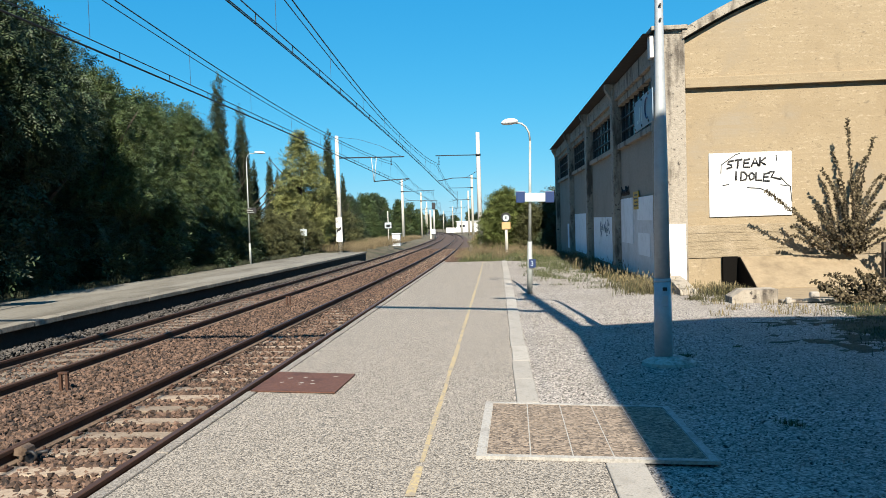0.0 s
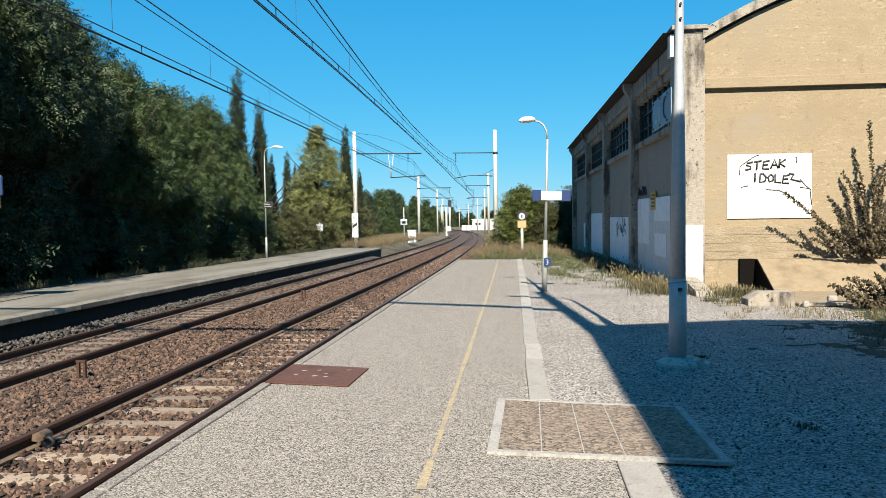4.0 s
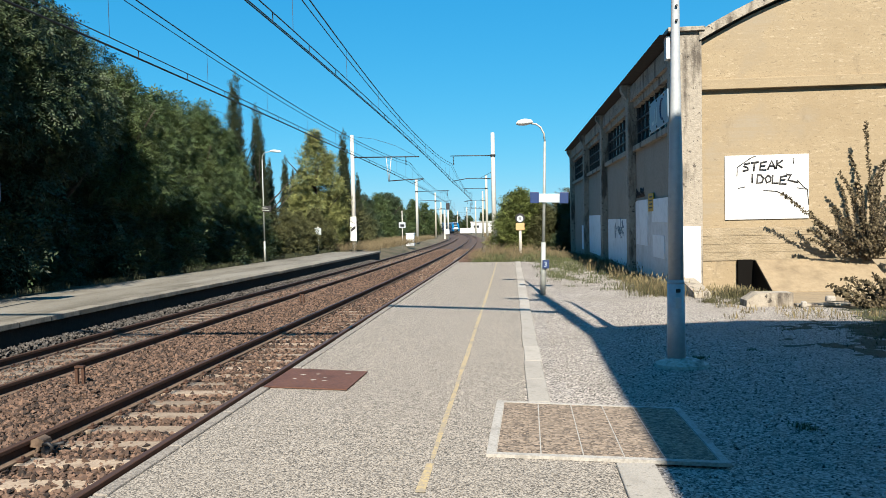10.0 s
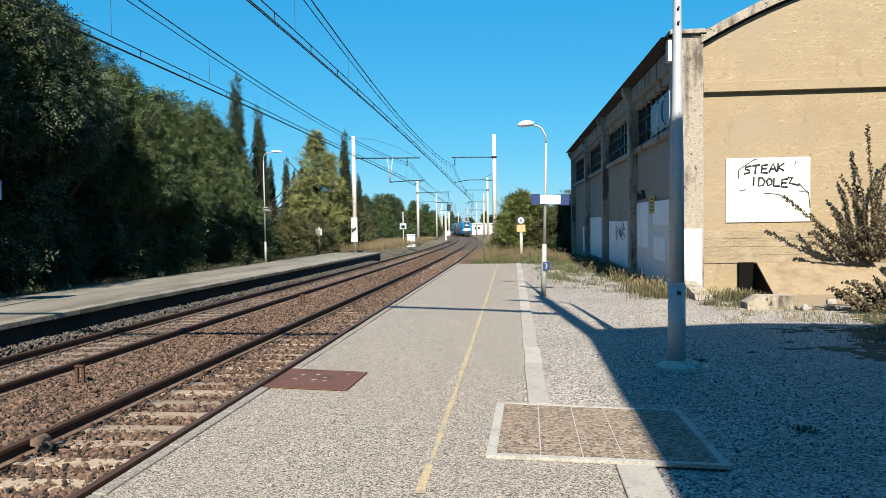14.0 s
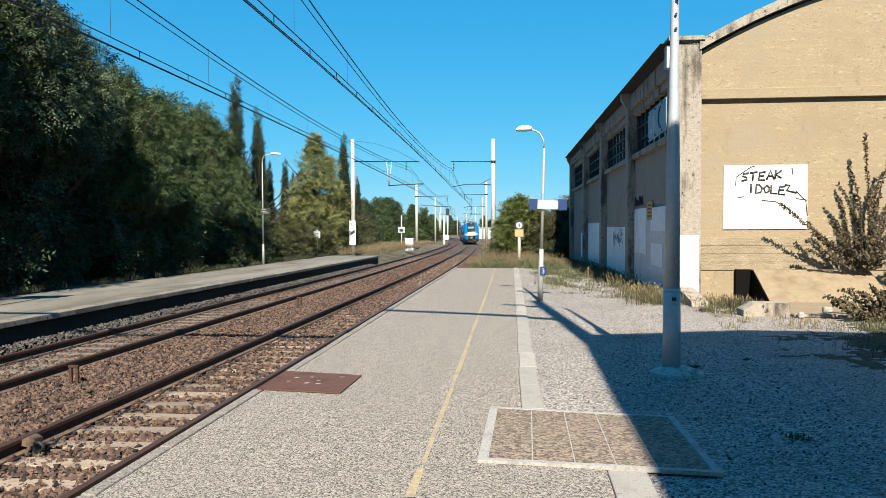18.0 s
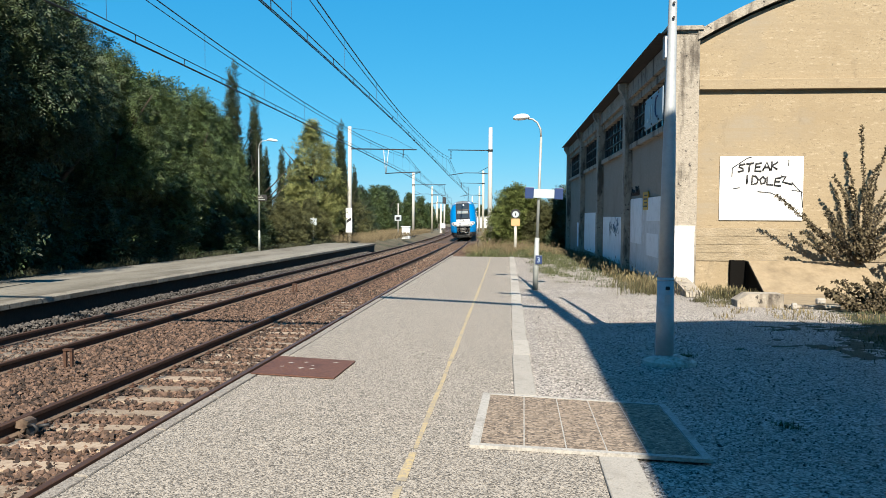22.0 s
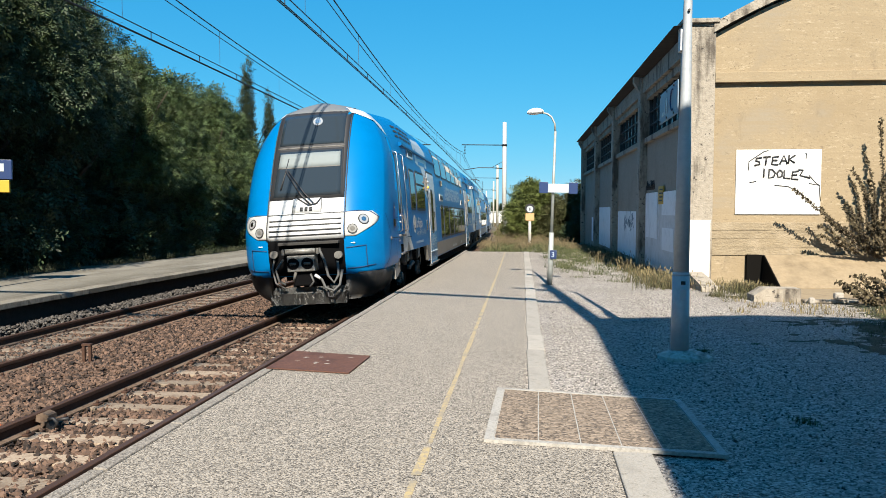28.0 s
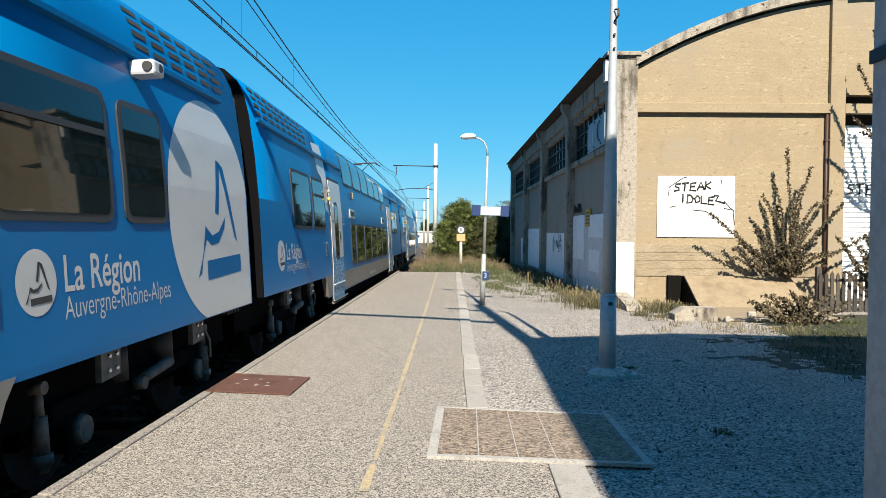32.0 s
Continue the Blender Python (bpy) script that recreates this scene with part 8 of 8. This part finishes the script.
# ---- loose stones ----
def stones(name, label, n, xr, yr, zf, size, mat, seed, keep=None):
    r = np.random.default_rng(seed)
    y = yr[0] + (yr[1] - yr[0]) * r.random(n) ** 1.6
    x = r.uniform(xr[0], xr[1], n)
    if keep is not None:
        k = keep(x, y)
        x, y = x[k], y[k]
    n = len(x)
    s = size * r.uniform(0.55, 1.25, n)
    base = np.array([(1, 0, 0), (-1, 0, 0), (0, 1, 0), (0, -1, 0), (0, 0, 1), (0, 0, -1)], float)
    v = base[None] * r.uniform(0.6, 1.25, (n, 6, 1)) + r.normal(0, 0.16, (n, 6, 3))
    a, b = r.uniform(0, 6.28, n), r.uniform(-0.9, 0.9, n)
    ca, sa, cb, sb = np.cos(a)[:, None], np.sin(a)[:, None], np.cos(b)[:, None], np.sin(b)[:, None]
    vx, vy, vz = v[..., 0], v[..., 1], v[..., 2] * 0.8
    vx, vz = cb * vx + sb * vz, -sb * vx + cb * vz
    vx, vy = ca * vx - sa * vy, sa * vx + ca * vy
    zz = np.array([zf(float(p), float(q)) for p, q in zip(x, y)]) + r.uniform(-0.3, 0.5, n) * s
    bx = np.array([bend(float(q)) for q in y]) if xr[1] < -2 else 0
    P = np.stack([vx * s[:, None] + (x + bx)[:, None], vy * s[:, None] + y[:, None], vz * s[:, None] + zz[:, None]], -1).reshape(-1, 3)
    f = np.array([(0, 2, 4), (2, 1, 4), (1, 3, 4), (3, 0, 4), (2, 0, 5), (1, 2, 5), (3, 1, 5), (0, 3, 5)])
    F = (f[None] + 6 * np.arange(n)[:, None, None]).reshape(-1, 3)
    return tagged(new(name, raw(name, P.tolist(), F.tolist(), mat)), label, "gravel", kind="stuff")


def off_rails(x, y):
    """Clear of the rails; sleepers show only between the rails, half buried."""
    ok = np.ones(len(x), bool)
    for c in (TRACK, TRACK_2):
        for s in (-1, 1):
            ok &= np.abs(x - (c + s * GAUGE / 2)) > 0.085
        on_sleeper = (np.abs(x - c) < 0.7) & (np.abs(((y - 3.3) / 0.6) % 1 - 0.5) > 0.31)
        ok &= ~on_sleeper | (np.sin(x * 37 + y * 23) + 0.8 * np.sin(x * 3.1 + y * 1.3) > (0.25 if c == TRACK else 0.5))
    return ok


def bed(x, y):
    """Top of the ballast: heaped outside the rails, lower between them, and up against the far platform."""
    d = min(abs(x - TRACK), abs(x - TRACK_2))
    up = 0.028 if d > 0.86 else 0.0
    if x < -9.15:
        up += 0.09 * min(1.0, (-9.15 - x) / 0.5)
    return dip(y) + RAIL_TOP - 0.178 + up


stones("ballast_stones", "rust-brown crushed stone ballast between the rails", 84000, (-9.3, -2.9), (3.5, 30), bed, 0.036, M["stone"], 1, off_rails)
stones("ballast_stones", "rust-brown crushed stone further along the tracks", 26000, (-9.3, -2.9), (24, 75), bed, 0.05, M["stone"], 2, off_rails)
stones("ballast_stones", "paler ballast stones heaped against the far platform", 9000, (-9.95, -9.0), (8, 50), bed, 0.034, M["stone_grey"], 3, off_rails)
stones("ballast_stones", "dusty grey ballast stones on the far track", 9000, (-8.9, -7.5), (8, 45), bed, 0.036, M["stone_grey"], 6, off_rails)
stones("gravel_stones", "loose grey gravel stones in the yard", 34000, (0.2, 6.5), (3.5, 16), lambda x, y: dip(y) - 0.022, 0.012, M["stone_yard"], 4, lambda x, y: ~((x > -0.45) & (x < 1.32) & (y > 5.65) & (y < 7.5)) & ~((x < 0.8) & (y < 5.75)))

# ---- sleepers, edge stones and strip blocks, one by one ----
slp = bmesh.new()
box(slp, -1.2, 1.2, -0.13, 0.13, -0.2, 0.0, 0.015)
sleeper_me = {"near": mesh("sleeper", slp.copy(), M["sleeper"]), "far": mesh("sleeper", slp, M["sleeper_grimy"])}
for c, nm in ((TRACK, "near"), (TRACK_2, "far")):
    bed_ob = tagged(new("sleepers_" + nm), "pale worn concrete sleepers of the " + nm + " track", "sleepers", kind="structure")
    y = -5.1
    k = 0
    while y < 75:
        piece("sleeper", sleeper_me[nm], bed_ob, pose(c + bend(y), y, dip(y) + RAIL_TOP - (0.162 if y < 10.5 or nm == "far" else 0.178), 0, 0, random.Random(k).uniform(-1, 1)))
        y += 0.6
        k += 1
clip = bmesh.new()
box(clip, -0.045, 0.045, -0.055, 0.055, 0.0, 0.022, 0.006)
rod(clip, (0, 0, 0.02), (0, 0, 0.055), 0.018, 0.016, 6)
clip_me = mesh("rail_clip", clip, M["rail_side"])
for c, last in ((TRACK, 14), (TRACK_2, 16)):
    fast = tagged(new("rail_fastenings"), "rusty bolted rail clips on the sleepers", "rail clips", kind="structure")
    for k in range(int((last - 3.3) / 0.6)):
        y = 3.3 + 0.6 * k
        for side in (-1, 1):
            for d in (-0.10, 0.10):
                piece("rail_clip", clip_me, fast, pose(c + bend(y) + side * GAUGE / 2 + d, y, dip(y) + RAIL_TOP - 0.16))
er = random.Random(17)
st = bmesh.new()
box(st, 0.0, 0.10, 0.004, 0.992, -0.16, 0.0, 0.012)
edge_me = mesh("edge_stone", st, M["edge"])
for k in range(36):
    y = -2.0 + k
    piece("edge_stone", edge_me, near_platform, pose(EDGE + bend(y + 0.5) + er.uniform(-0.004, 0.004), y, dip(y + 0.5) + er.uniform(0.0, 0.006), 0, 0, math.degrees(math.atan2(bend(y) - bend(y + 1), 1))))
cop = bmesh.new()
box(cop, -0.36, 0.012, 0.006, 0.992, -0.11, 0.008, 0.014)
coping_me = mesh("coping_stone", cop, M["coping"])
for k in range(47):
    y = 7.0 + k
    piece("coping_stone", coping_me, far_platform, pose(EDGE_2 + bend(y + 0.5) + er.uniform(-0.012, 0.012), y, dip(y + 0.5) - 0.118 + er.uniform(-0.004, 0.006), 0, er.uniform(-0.6, 0.6), math.degrees(math.atan2(bend(y) - bend(y + 1), 1)) + er.uniform(-0.25, 0.25)))
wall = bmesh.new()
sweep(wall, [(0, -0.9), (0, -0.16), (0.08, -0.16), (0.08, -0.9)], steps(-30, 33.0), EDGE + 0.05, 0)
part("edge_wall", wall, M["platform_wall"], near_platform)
sb = bmesh.new()
box(sb, 0.0, 0.205, 0.006, 0.990, -0.1, 0.0, 0.01)
block_me = mesh("strip_block", sb, M["concrete"])
for k in range(26):
    y = 7.42 + k
    piece("strip_block", block_me, near_platform, pose(-0.085 - 0.0185 * k + er.uniform(-0.006, 0.006), y, dip(y + 0.5) + 0.006 + er.uniform(0, 0.004), 0, 0, 1.06 + er.uniform(-0.4, 0.4)))
sb = bmesh.new()
box(sb, 0.0, 0.26, 0.006, 0.990, -0.1, 0.0, 0.01)
wide_me = mesh("strip_block", sb, M["concrete"])
for k in range(4):
    piece("strip_block", wide_me, near_platform, pose(0.505, 4.74 - k, 0.004 + er.uniform(0, 0.004), 0, 0, er.uniform(-0.3, 0.3)))


# ---- what moves ----
TIMES = [(0, 520), (3, 450), (6, 383), (9, 317), (11, 277), (13, 238), (14.5, 209), (16.5, 172), (17.5, 154.5), (18.5, 137.5), (19.5, 121.5), (21, 98.5), (22, 84.5), (23, 71.0), (24, 58.6), (25, 47.0),
         (25.5, 41.4), (26.5, 30.6), (27.5, 19.8), (28, 14.67), (28.5, 9.72), (29, 4.8), (29.5, 0.12), (30, -4.36), (30.5, -8.53), (31, -12.61), (31.5, -16.5), (32, -20.27)]


def on_line(y):
    return Vector((TRACK + bend(y), y, dip(y) + RAIL_TOP))


LEAN, BODY_SHIFT = radians(3.3), 0.056


def motions():
    for car, front, length in CARS:
        rows = []
        for t, nose in TIMES:
            a, b = on_line(nose + front + 0.15 * length), on_line(nose + front + 0.85 * length)
            ahead = (a - b).normalized()
            side = ahead.cross(Vector((0, 0, 1))).normalized()
            # the cars lean into the curve
            side = Matrix.Rotation(LEAN, 3, ahead) @ side
            # the car's own y runs backwards from its front, its x to the platform side
            m = Matrix((-side, -ahead, (-side).cross(-ahead))).transposed().to_4x4()
            m.translation = a + ahead * 0.15 * length + Vector((BODY_SHIFT, 0, 0.012))
            rows.append((t, m))
        walk(car, rows)


motions()
